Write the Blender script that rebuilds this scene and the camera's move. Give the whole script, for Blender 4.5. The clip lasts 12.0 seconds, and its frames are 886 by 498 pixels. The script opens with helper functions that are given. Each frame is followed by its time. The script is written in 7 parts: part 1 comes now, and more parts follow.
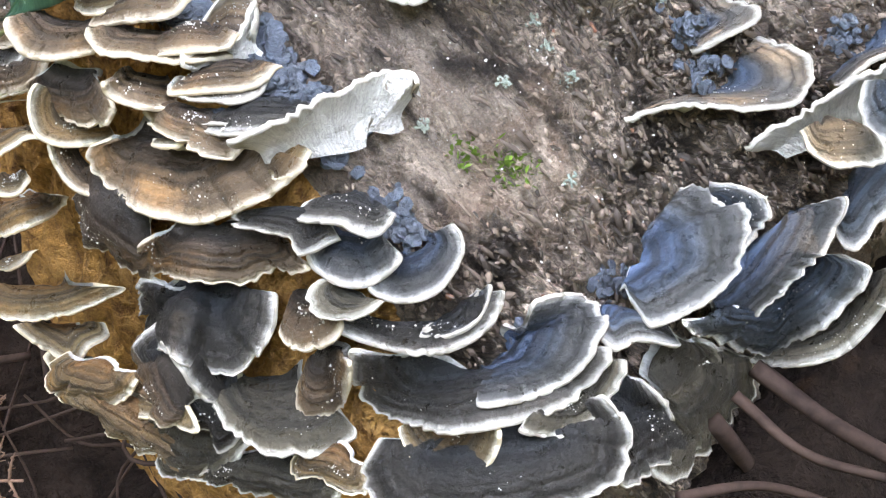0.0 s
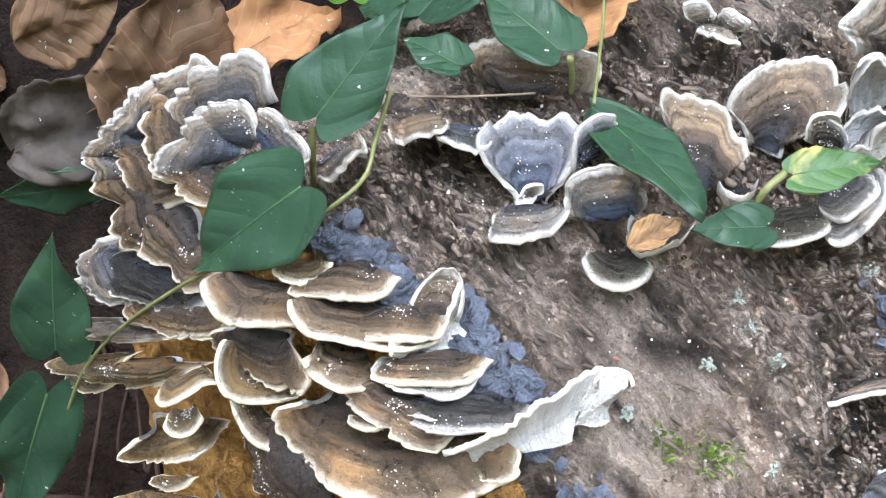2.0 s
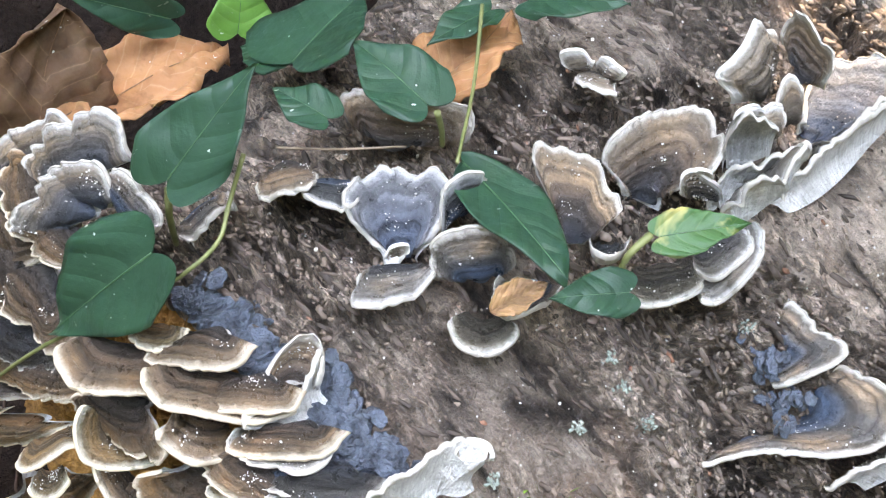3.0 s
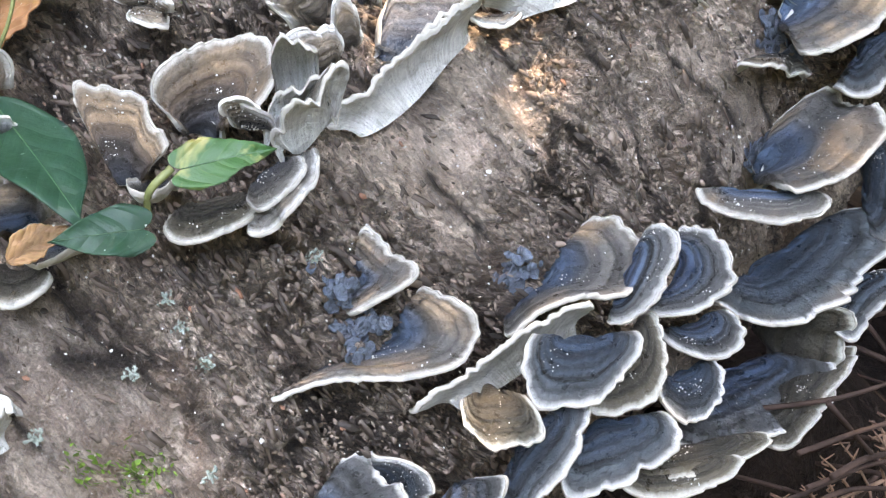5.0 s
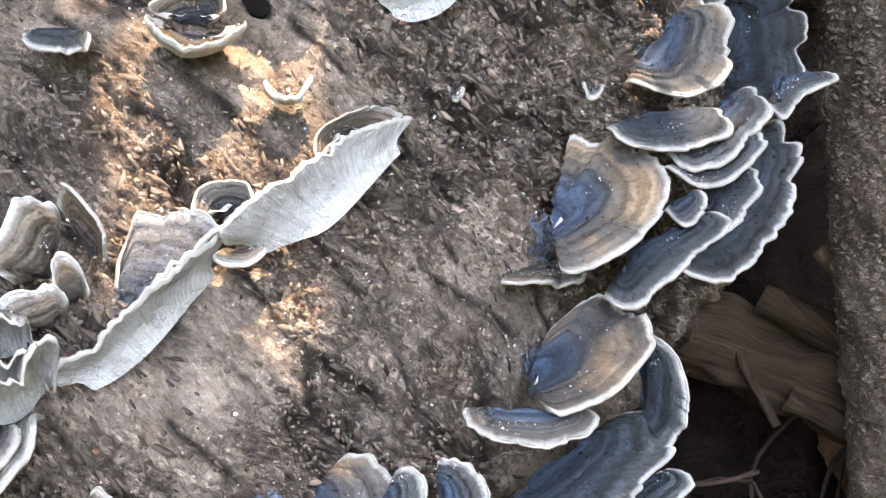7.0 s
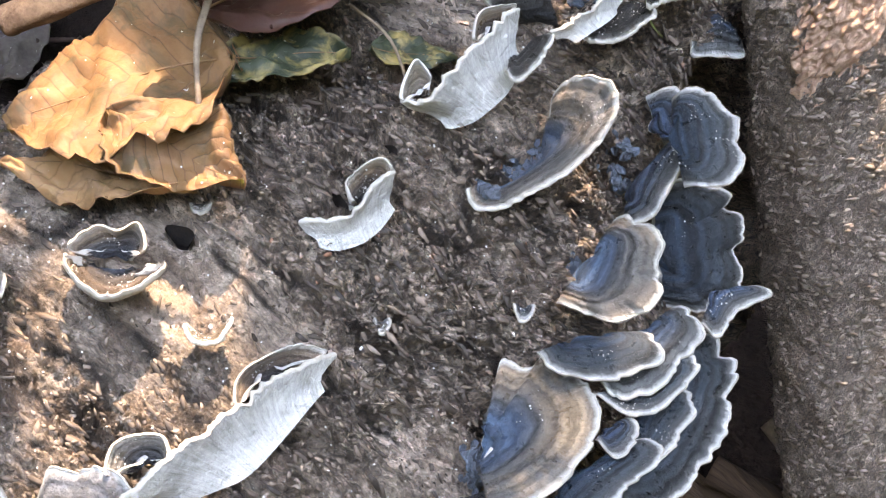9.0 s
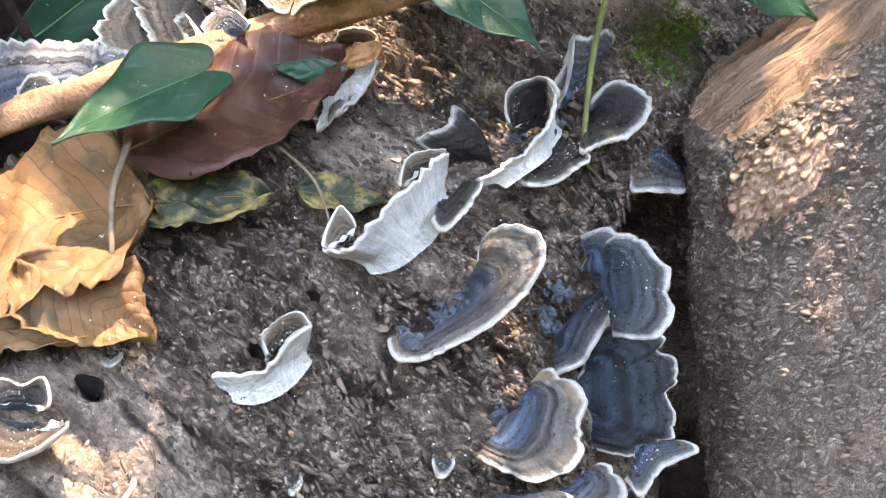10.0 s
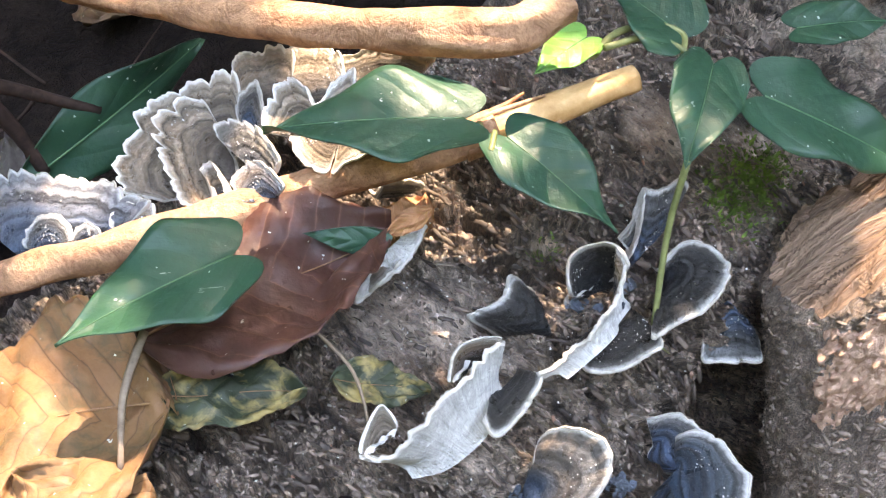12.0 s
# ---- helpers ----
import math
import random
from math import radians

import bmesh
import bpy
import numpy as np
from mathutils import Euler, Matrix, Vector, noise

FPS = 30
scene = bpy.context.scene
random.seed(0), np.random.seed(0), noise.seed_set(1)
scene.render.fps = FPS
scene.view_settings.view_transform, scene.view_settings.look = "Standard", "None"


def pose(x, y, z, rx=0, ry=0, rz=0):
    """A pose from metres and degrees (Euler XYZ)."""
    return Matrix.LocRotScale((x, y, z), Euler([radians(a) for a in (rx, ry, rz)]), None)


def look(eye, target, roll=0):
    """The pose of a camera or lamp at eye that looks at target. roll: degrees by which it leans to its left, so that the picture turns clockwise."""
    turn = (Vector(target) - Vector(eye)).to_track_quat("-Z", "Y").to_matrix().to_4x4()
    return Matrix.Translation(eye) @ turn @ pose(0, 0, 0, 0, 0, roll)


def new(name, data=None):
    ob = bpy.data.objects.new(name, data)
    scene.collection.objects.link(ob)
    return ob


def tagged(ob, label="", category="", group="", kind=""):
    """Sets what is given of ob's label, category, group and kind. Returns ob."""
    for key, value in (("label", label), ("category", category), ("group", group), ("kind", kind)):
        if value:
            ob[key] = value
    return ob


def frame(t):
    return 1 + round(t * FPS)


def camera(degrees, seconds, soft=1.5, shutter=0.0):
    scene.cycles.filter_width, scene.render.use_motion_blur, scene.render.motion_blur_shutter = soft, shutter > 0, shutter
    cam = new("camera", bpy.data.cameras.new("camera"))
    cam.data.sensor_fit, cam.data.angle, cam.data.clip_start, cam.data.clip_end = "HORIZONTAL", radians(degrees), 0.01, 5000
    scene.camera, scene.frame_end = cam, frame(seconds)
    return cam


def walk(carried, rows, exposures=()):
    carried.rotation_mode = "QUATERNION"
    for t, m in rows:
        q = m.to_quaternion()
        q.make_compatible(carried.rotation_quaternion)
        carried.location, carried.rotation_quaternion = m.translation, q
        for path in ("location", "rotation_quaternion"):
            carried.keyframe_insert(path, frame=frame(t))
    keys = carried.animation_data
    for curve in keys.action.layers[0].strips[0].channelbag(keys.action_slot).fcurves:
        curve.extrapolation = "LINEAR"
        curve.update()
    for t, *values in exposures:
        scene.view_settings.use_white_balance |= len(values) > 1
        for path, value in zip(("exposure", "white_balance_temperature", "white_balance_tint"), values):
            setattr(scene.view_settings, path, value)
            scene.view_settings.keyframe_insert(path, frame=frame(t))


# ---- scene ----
cam = camera(39.9, 12.0, 1.15)
METRES, EYE, TILT, LEAN, TURN = 0.4, 0.42, -55.0, 0.0, 0.0
ROWS = [
    (0.0, 0.0, 0.0, 0.0, 0.0, 0.0, -0.0),
    (0.5, -0.0257, 0.0046, 0.0381, 0.22, 0.7, -0.17),
    (1.0, -0.054, 0.0135, 0.0775, 0.72, 1.12, -0.71),
    (1.5, -0.0858, 0.0135, 0.1051, 1.27, 1.17, -1.65),
    (2.0, -0.0949, 0.0174, 0.1353, 1.46, 1.31, -2.64),
    (2.5, -0.0773, 0.0298, 0.1638, 0.86, 1.06, -3.02),
    (3.0, -0.0418, 0.0355, 0.1782, -0.07, 0.73, -2.2),
    (3.5, 0.0064, 0.0386, 0.1781, -1.32, 0.08, -1.15),
    (5.5, 0.1624, 0.0462, 0.1632, -7.17, -1.4, 3.36),
    (6.0, 0.1933, 0.0496, 0.1929, -7.78, -0.91, 3.79),
    (6.5, 0.2299, 0.0494, 0.2339, -8.45, -0.17, 3.9),
    (7.0, 0.2526, 0.0496, 0.2702, -8.81, 0.86, 4.23),
    (9.0, 0.2953, 0.0511, 0.3782, -9.78, 3.61, 4.53),
    (9.5, 0.3084, 0.0436, 0.4127, -9.9, 4.3, 3.74),
    (10.0, 0.3467, 0.0514, 0.4548, -10.38, 5.12, 3.11),
    (10.5, 0.3752, 0.0529, 0.48, -10.59, 5.94, 2.71),
    (11.0, 0.3744, 0.049, 0.4952, -10.32, 6.57, 2.2),
    (11.5, 0.3598, 0.0742, 0.52, -9.59, 6.8, 1.57),
    (12.0, 0.3496, 0.1385, 0.5862, -9.35, 5.11, 1.28),
]
walk(cam, [(t, pose(0, 0, EYE, TILT, LEAN, TURN) @ pose(METRES * x, METRES * y, METRES * z, 90 + pitch, roll, yaw)) for t, x, y, z, yaw, pitch, roll in ROWS],
     exposures=[(0.0, 4.79, 10300, 16), (2.5, 4.84, 10000, 16), (3.5, 4.49, 9700, 16), (5.5, 4.49, 9700, 17),
                (7.0, 4.54, 9900, 18), (9.0, 4.54, 9300, 18), (10.5, 4.64, 9000, 17), (12.0, 4.69, 8900, 17)])

# ---- light ----
world = bpy.data.worlds.new("world")
scene.world = world
world.use_nodes = True
SUN_UP, SUN_TURN = 58.0, -12.0   # degrees above the horizon, degrees from +y towards -x (negative: towards +x)
sky = world.node_tree.nodes.new("ShaderNodeTexSky")
sky.sky_type, sky.sun_disc = "NISHITA", False
sky.sun_elevation, sky.sun_rotation = radians(SUN_UP), radians(-SUN_TURN)
world.node_tree.links.new(sky.outputs[0], world.node_tree.nodes["Background"].inputs[0])
world.node_tree.nodes["Background"].inputs[1].default_value = 0.28
sun = new("sun", bpy.data.lights.new("sun", "SUN"))
sun.data.energy, sun.data.angle, sun.data.color = 0.95, radians(0.6), (1.0, 0.93, 0.88)
toward = Vector((-math.sin(radians(SUN_TURN)) * math.cos(radians(SUN_UP)), math.cos(radians(SUN_TURN)) * math.cos(radians(SUN_UP)), math.sin(radians(SUN_UP))))
sun.matrix_world = look(toward * 3, (0, 0, 0))


# ---- materials ----
class Shader:
    """A node material in the making: short calls for the nodes that the surfaces share."""

    def __init__(self, name, rough=0.7, spec=0.4):
        self.mat = bpy.data.materials.new(name)
        self.mat.use_nodes = True
        self.tree = self.mat.node_tree
        self.bsdf = self.tree.nodes["Principled BSDF"]
        self.bsdf.inputs["Roughness"].default_value = rough
        self.bsdf.inputs["Specular IOR Level"].default_value = spec

    def node(self, kind, noise_dimensions="", feature="", data_type="", blend_type="", operation=""):
        n = self.tree.nodes.new(kind)
        if noise_dimensions:
            n.noise_dimensions = noise_dimensions
        if feature:
            n.feature = feature
        if data_type:
            n.data_type = data_type
        if blend_type:
            n.blend_type = blend_type
        if operation:
            n.operation = operation
        return n

    def link(self, a, b):
        self.tree.links.new(a, b)

    def put(self, socket, value):
        if isinstance(value, bpy.types.NodeSocket):
            self.link(value, socket)
        else:
            socket.default_value = value

    def coords(self, which="UV"):
        return self.node("ShaderNodeTexCoord").outputs[which]

    def stretch(self, vec, sx, sy, sz=1.0):
        m = self.node("ShaderNodeMapping")
        self.link(vec, m.inputs[0])
        m.inputs["Scale"].default_value = (sx, sy, sz)
        return m.outputs[0]

    def noise(self, vec, scale, detail=4.0, rough=0.6, warp=0.0):
        n = self.node("ShaderNodeTexNoise")
        self.link(vec, n.inputs["Vector"])
        n.inputs["Scale"].default_value, n.inputs["Detail"].default_value = scale, detail
        n.inputs["Roughness"].default_value, n.inputs["Distortion"].default_value = rough, warp
        return n.outputs["Fac"]

    def ramp(self, fac, *stops):
        r = self.node("ShaderNodeValToRGB")
        self.link(fac, r.inputs[0])
        e = r.color_ramp.elements
        while len(e) < len(stops):
            e.new(0.5)
        for el, (at, col) in zip(e, stops):
            el.position = at
            el.color = (*col, 1) if isinstance(col, tuple) else (col, col, col, 1)
        return r.outputs[0]

    def mix(self, fac, a, b, how="MIX"):
        m = self.node("ShaderNodeMix", data_type="RGBA", blend_type=how)
        for socket, value in ((m.inputs[0], fac), (m.inputs[6], a), (m.inputs[7], b)):
            self.put(socket, (*value, 1) if isinstance(value, tuple) else value)
        return m.outputs[2]

    def math(self, op, a, b=0.0):
        m = self.node("ShaderNodeMath", operation=op)
        self.put(m.inputs[0], a), self.put(m.inputs[1], b)
        return m.outputs[0]

    def bump(self, height, strength, metres):
        b = self.node("ShaderNodeBump")
        b.inputs["Strength"].default_value, b.inputs["Distance"].default_value = strength, metres
        self.link(height, b.inputs["Height"])
        if self.bsdf.inputs["Normal"].is_linked:
            self.link(self.bsdf.inputs["Normal"].links[0].from_socket, b.inputs["Normal"])
        self.link(b.outputs[0], self.bsdf.inputs["Normal"])

    def colour(self, c):
        self.put(self.bsdf.inputs["Base Color"], (*c, 1) if isinstance(c, tuple) else c)
        return self.mat


def cap_surface(name, zones, blush=None, ringed=1.0):
    """Upper side of a bracket: soft uneven velvet zones out along v, radial fibres along u, and a pale band of its own
    width in along the edge ("Span": metres from the edge, metres from the root). blush: a warm tint on parts of the
    outer zones, for tan and for sun; ringed: how plain its rings are."""
    s = Shader(name, 0.6, 0.4)
    uv, obj = s.coords(), s.coords("Object")
    span = s.node("ShaderNodeUVMap")
    span.uv_map = "Span"
    sep, far = s.node("ShaderNodeSeparateXYZ"), s.node("ShaderNodeSeparateXYZ")
    s.link(uv, sep.inputs[0]), s.link(span.outputs[0], far.inputs[0])
    lucky = s.node("ShaderNodeObjectInfo").outputs["Random"]
    wav = s.noise(obj, 90, 4, 0.6, 0.3)
    v = s.math("ADD", sep.outputs[1], s.math("MULTIPLY", s.math("SUBTRACT", wav, 0.5), 0.16))
    base = s.ramp(s.math("ADD", v, s.math("MULTIPLY", s.math("SUBTRACT", lucky, 0.5), 0.1)), *zones[:-2])

    def rings(freq, shift):
        ring = s.node("ShaderNodeTexNoise", noise_dimensions="1D")
        s.link(s.math("ADD", s.math("MULTIPLY", v, freq), s.math("MULTIPLY", lucky, shift)), ring.inputs["W"])
        ring.inputs["Scale"].default_value, ring.inputs["Detail"].default_value, ring.inputs["Roughness"].default_value = 1.0, 0.0, 0.5
        return ring.outputs["Fac"]

    broad, narrow = rings(8.0, 90.0), rings(17.0, 57.0)
    bands = s.ramp(broad, (0.34, 0.0), (0.5, 0.45), (0.66, 1.0))
    lines = s.ramp(narrow, (0.3, 0.0), (0.45, 0.75), (0.7, 1.0))
    fibre = s.noise(s.stretch(uv, 1900, 9), 1.0, 4, 0.7, 0.4)
    fuzz = s.noise(obj, 900, 4, 0.75)
    mottled = s.noise(obj, 330, 5, 0.75)
    patchy = s.noise(obj, 75, 3, 0.6)
    ring_tone = s.math("ADD", 1.0, s.math("MULTIPLY", s.math("SUBTRACT", bands, 0.45), s.ramp(patchy, (0.4, 0.4 * ringed), (0.62, 1.05 * ringed))))
    ring_tone = s.math("ADD", ring_tone, s.math("MULTIPLY", s.math("SUBTRACT", lines, 0.7), s.ramp(mottled, (0.4, 0.15), (0.6, 0.45))))
    grain = s.math("ADD", s.math("MULTIPLY", fibre, 0.7), s.math("ADD", s.math("MULTIPLY", mottled, 0.9), s.math("ADD", s.math("MULTIPLY", patchy, 0.6), s.math("MULTIPLY", fuzz, 0.8))))
    tone = s.math("MULTIPLY", ring_tone, s.math("SUBTRACT", grain, 0.5))
    tone = s.math("MULTIPLY", tone, s.math("ADD", 0.75, s.math("MULTIPLY", lucky, 0.5)))
    shade = s.node("ShaderNodeCombineXYZ")
    for i in range(3):
        s.link(tone, shade.inputs[i])
    if blush:
        # warm tan on some outer parts, partly patches of sun put into the colour
        where = s.math("MULTIPLY", s.ramp(s.noise(obj, 40, 3, 0.6, 0.4), (0.48, 0.0), (0.64, 0.8)), s.ramp(v, (0.5, 0.0), (0.74, 0.85)))
        base = s.mix(where, base, blush)
    col = s.mix(1.0, base, shade.outputs[0], "MULTIPLY")
    # the pale growing edge: a clear rim, then a band that fades into the cap
    d = s.math("MULTIPLY", far.outputs[0], 1000.0)
    d = s.math("ADD", d, s.math("ADD", s.math("MULTIPLY", s.math("SUBTRACT", fibre, 0.5), 1.1), s.math("MULTIPLY", s.math("SUBTRACT", mottled, 0.5), 1.6)))
    d = s.math("DIVIDE", d, s.math("ADD", 0.75, s.math("ADD", s.math("MULTIPLY", patchy, 0.6), s.math("MULTIPLY", lucky, 0.3))))
    col = s.mix(s.ramp(s.math("DIVIDE", d, 8.0), (0.1, 0.8), (0.22, 0.45), (0.42, 0.0)), col, zones[-2][1])
    col = s.mix(s.ramp(s.math("DIVIDE", d, 4.0), (0.08, 0.85), (0.24, 0.5), (0.42, 0.0)), col, zones[-1][1])
    s.put(s.bsdf.inputs["Roughness"], s.ramp(mottled, (0.38, 0.18), (0.5, 0.62)))
    s.bump(bands, 0.6, 0.0012)
    s.bump(lines, 0.35, 0.0006)
    s.bump(fibre, 0.5, 0.0007)
    s.bump(patchy, 0.5, 0.0035)
    s.bump(mottled, 1.0, 0.0018)
    s.bump(fuzz, 0.9, 0.0007)
    return s.colour(col)


CAPS = {
    "brown": cap_surface("cap_brown", ((0.0, (0.036, 0.033, 0.031)), (0.3, (0.036, 0.0235, 0.016)), (0.55, (0.073, 0.046, 0.027)), (0.78, (0.085, 0.057, 0.035)), (0.94, (0.27, 0.185, 0.115)), (0.99, (0.65, 0.57, 0.45))), (0.24, 0.125, 0.05)),
    "dark": cap_surface("cap_dark", ((0.0, (0.014, 0.0186, 0.0239)), (0.35, (0.0107, 0.0116, 0.0124)), (0.6, (0.0186, 0.0173, 0.0152)), (0.8, (0.0206, 0.019, 0.0169)), (0.94, (0.14, 0.13, 0.115)), (0.99, (0.638, 0.622, 0.571)))),
    "blue": cap_surface("cap_blue", ((0.0, (0.04282, 0.07392, 0.1244)), (0.3, (0.02515, 0.04168, 0.06865)), (0.5, (0.03011, 0.04494, 0.06399)), (0.7, (0.042, 0.0444, 0.0444)), (0.94, (0.15, 0.15, 0.145)), (0.99, (0.655, 0.647, 0.605))), ringed=1.6),
    "tan": cap_surface("cap_tan", ((0.0, (0.05313, 0.0903, 0.1377)), (0.38, (0.03188, 0.04935, 0.07548)), (0.55, (0.065, 0.063, 0.0595)), (0.78, (0.088, 0.082, 0.074)), (0.93, (0.17, 0.145, 0.12)), (0.99, (0.672, 0.638, 0.563))), (0.36, 0.23, 0.13)),
    "olive": cap_surface("cap_olive", ((0.0, (0.01807, 0.01638, 0.01274)), (0.35, (0.03328, 0.02782, 0.01872)), (0.55, (0.02665, 0.02353, 0.0169)), (0.75, (0.05148, 0.04407, 0.03016)), (0.94, (0.2, 0.175, 0.13)), (0.99, (0.63, 0.613, 0.538)))),
    "grey": cap_surface("cap_grey", ((0.0, (0.033, 0.04675, 0.06325)), (0.35, (0.04125, 0.044, 0.0484)), (0.6, (0.0825, 0.077, 0.06985)), (0.8, (0.132, 0.121, 0.1045)), (0.92, (0.253, 0.2365, 0.209)), (0.97, (0.672, 0.655, 0.605))), (0.28, 0.19, 0.11)),
    "pale": cap_surface("cap_pale", ((0.0, (0.07, 0.06, 0.052)), (0.35, (0.13, 0.102, 0.076)), (0.6, (0.19, 0.148, 0.108)), (0.8, (0.25, 0.2, 0.15)), (0.92, (0.47, 0.42, 0.355)), (0.97, (0.76, 0.74, 0.68))), (0.36, 0.22, 0.12)),
    "ochre": cap_surface("cap_ochre", ((0.0, (0.04592, 0.05504, 0.06888)), (0.3, (0.0504, 0.03856, 0.0312)), (0.6, (0.12, 0.0824, 0.05688)), (0.8, (0.192, 0.1424, 0.1008)), (0.94, (0.288, 0.24, 0.188)), (0.99, (0.655, 0.613, 0.538))), (0.4, 0.26, 0.15)),
    "night": cap_surface("cap_night", ((0.0, (0.02322, 0.04465, 0.07157)), (0.35, (0.01447, 0.02517, 0.03828)), (0.6, (0.02322, 0.03231, 0.04071)), (0.8, (0.03035, 0.03727, 0.04071)), (0.94, (0.14, 0.14, 0.135)), (0.99, (0.655, 0.647, 0.613))), ringed=1.5),
    "steel": cap_surface("cap_steel", ((0.0, (0.05, 0.075, 0.11)), (0.35, (0.055, 0.072, 0.098)), (0.6, (0.09, 0.1, 0.115)), (0.8, (0.14, 0.145, 0.15)), (0.92, (0.26, 0.255, 0.25)), (0.97, (0.62, 0.61, 0.57))), (0.24, 0.17, 0.12)),
    "amber": cap_surface("cap_amber", ((0.0, (0.1486, 0.0705, 0.0243)), (0.35, (0.1235, 0.07631, 0.03675)), (0.55, (0.08242, 0.05663, 0.0306)), (0.75, (0.1486, 0.1026, 0.0513)), (0.94, (0.22, 0.165, 0.1)), (0.99, (0.655, 0.605, 0.487))), (0.24, 0.12, 0.035)),
}


def pale_surface(name, low, high, fine):
    s = Shader(name, 0.7, 0.35)
    obj = s.coords("Object")
    a, b = s.noise(obj, 160, 4, 0.6), s.noise(obj, fine, 2, 0.5)
    s.bump(b, 0.5, 0.0005)
    s.bump(a, 0.25, 0.0008)
    return s.colour(s.mix(s.math("ADD", s.math("MULTIPLY", a, 0.8), s.math("MULTIPLY", b, 0.3)), low, high))


def pore_surface_material(name, low, high):
    """Underside: off-white, finely pored, creased outwards and dented."""
    s = Shader(name, 0.7, 0.3)
    uv, obj = s.coords(), s.coords("Object")
    streak = s.noise(s.stretch(uv, 900, 2.0), 1.0, 4, 0.65, 0.3)
    blot, lump, pore = s.noise(obj, 90, 4, 0.65, 0.4), s.noise(obj, 320, 4, 0.7), s.noise(obj, 2000, 2, 0.5)
    s.bump(streak, 0.4, 0.0014)
    s.bump(blot, 0.6, 0.004)
    s.bump(lump, 0.7, 0.0016)
    s.bump(pore, 0.8, 0.0006)
    f = s.math("ADD", s.math("MULTIPLY", streak, 0.35), s.math("ADD", s.math("MULTIPLY", blot, 0.35), s.math("ADD", s.math("MULTIPLY", lump, 0.2), s.math("MULTIPLY", pore, 0.1))))
    return s.colour(s.ramp(f, (0.34, low), (0.58, high)))


MARGIN = pale_surface("fungus_margin", (0.22, 0.195, 0.155), (0.56, 0.53, 0.465), 900)
PORES = pore_surface_material("fungus_pores", (0.245, 0.235, 0.21), (0.59, 0.58, 0.535))
EDGES = {"pale": pale_surface("fungus_margin_white", (0.5, 0.46, 0.39), (0.84, 0.81, 0.74), 1000),
         "amber": pale_surface("fungus_margin_warm", (0.46, 0.34, 0.19), (0.85, 0.76, 0.58), 1300),
         "brown": pale_surface("fungus_margin_cream", (0.3, 0.23, 0.145), (0.66, 0.58, 0.45), 1100)}


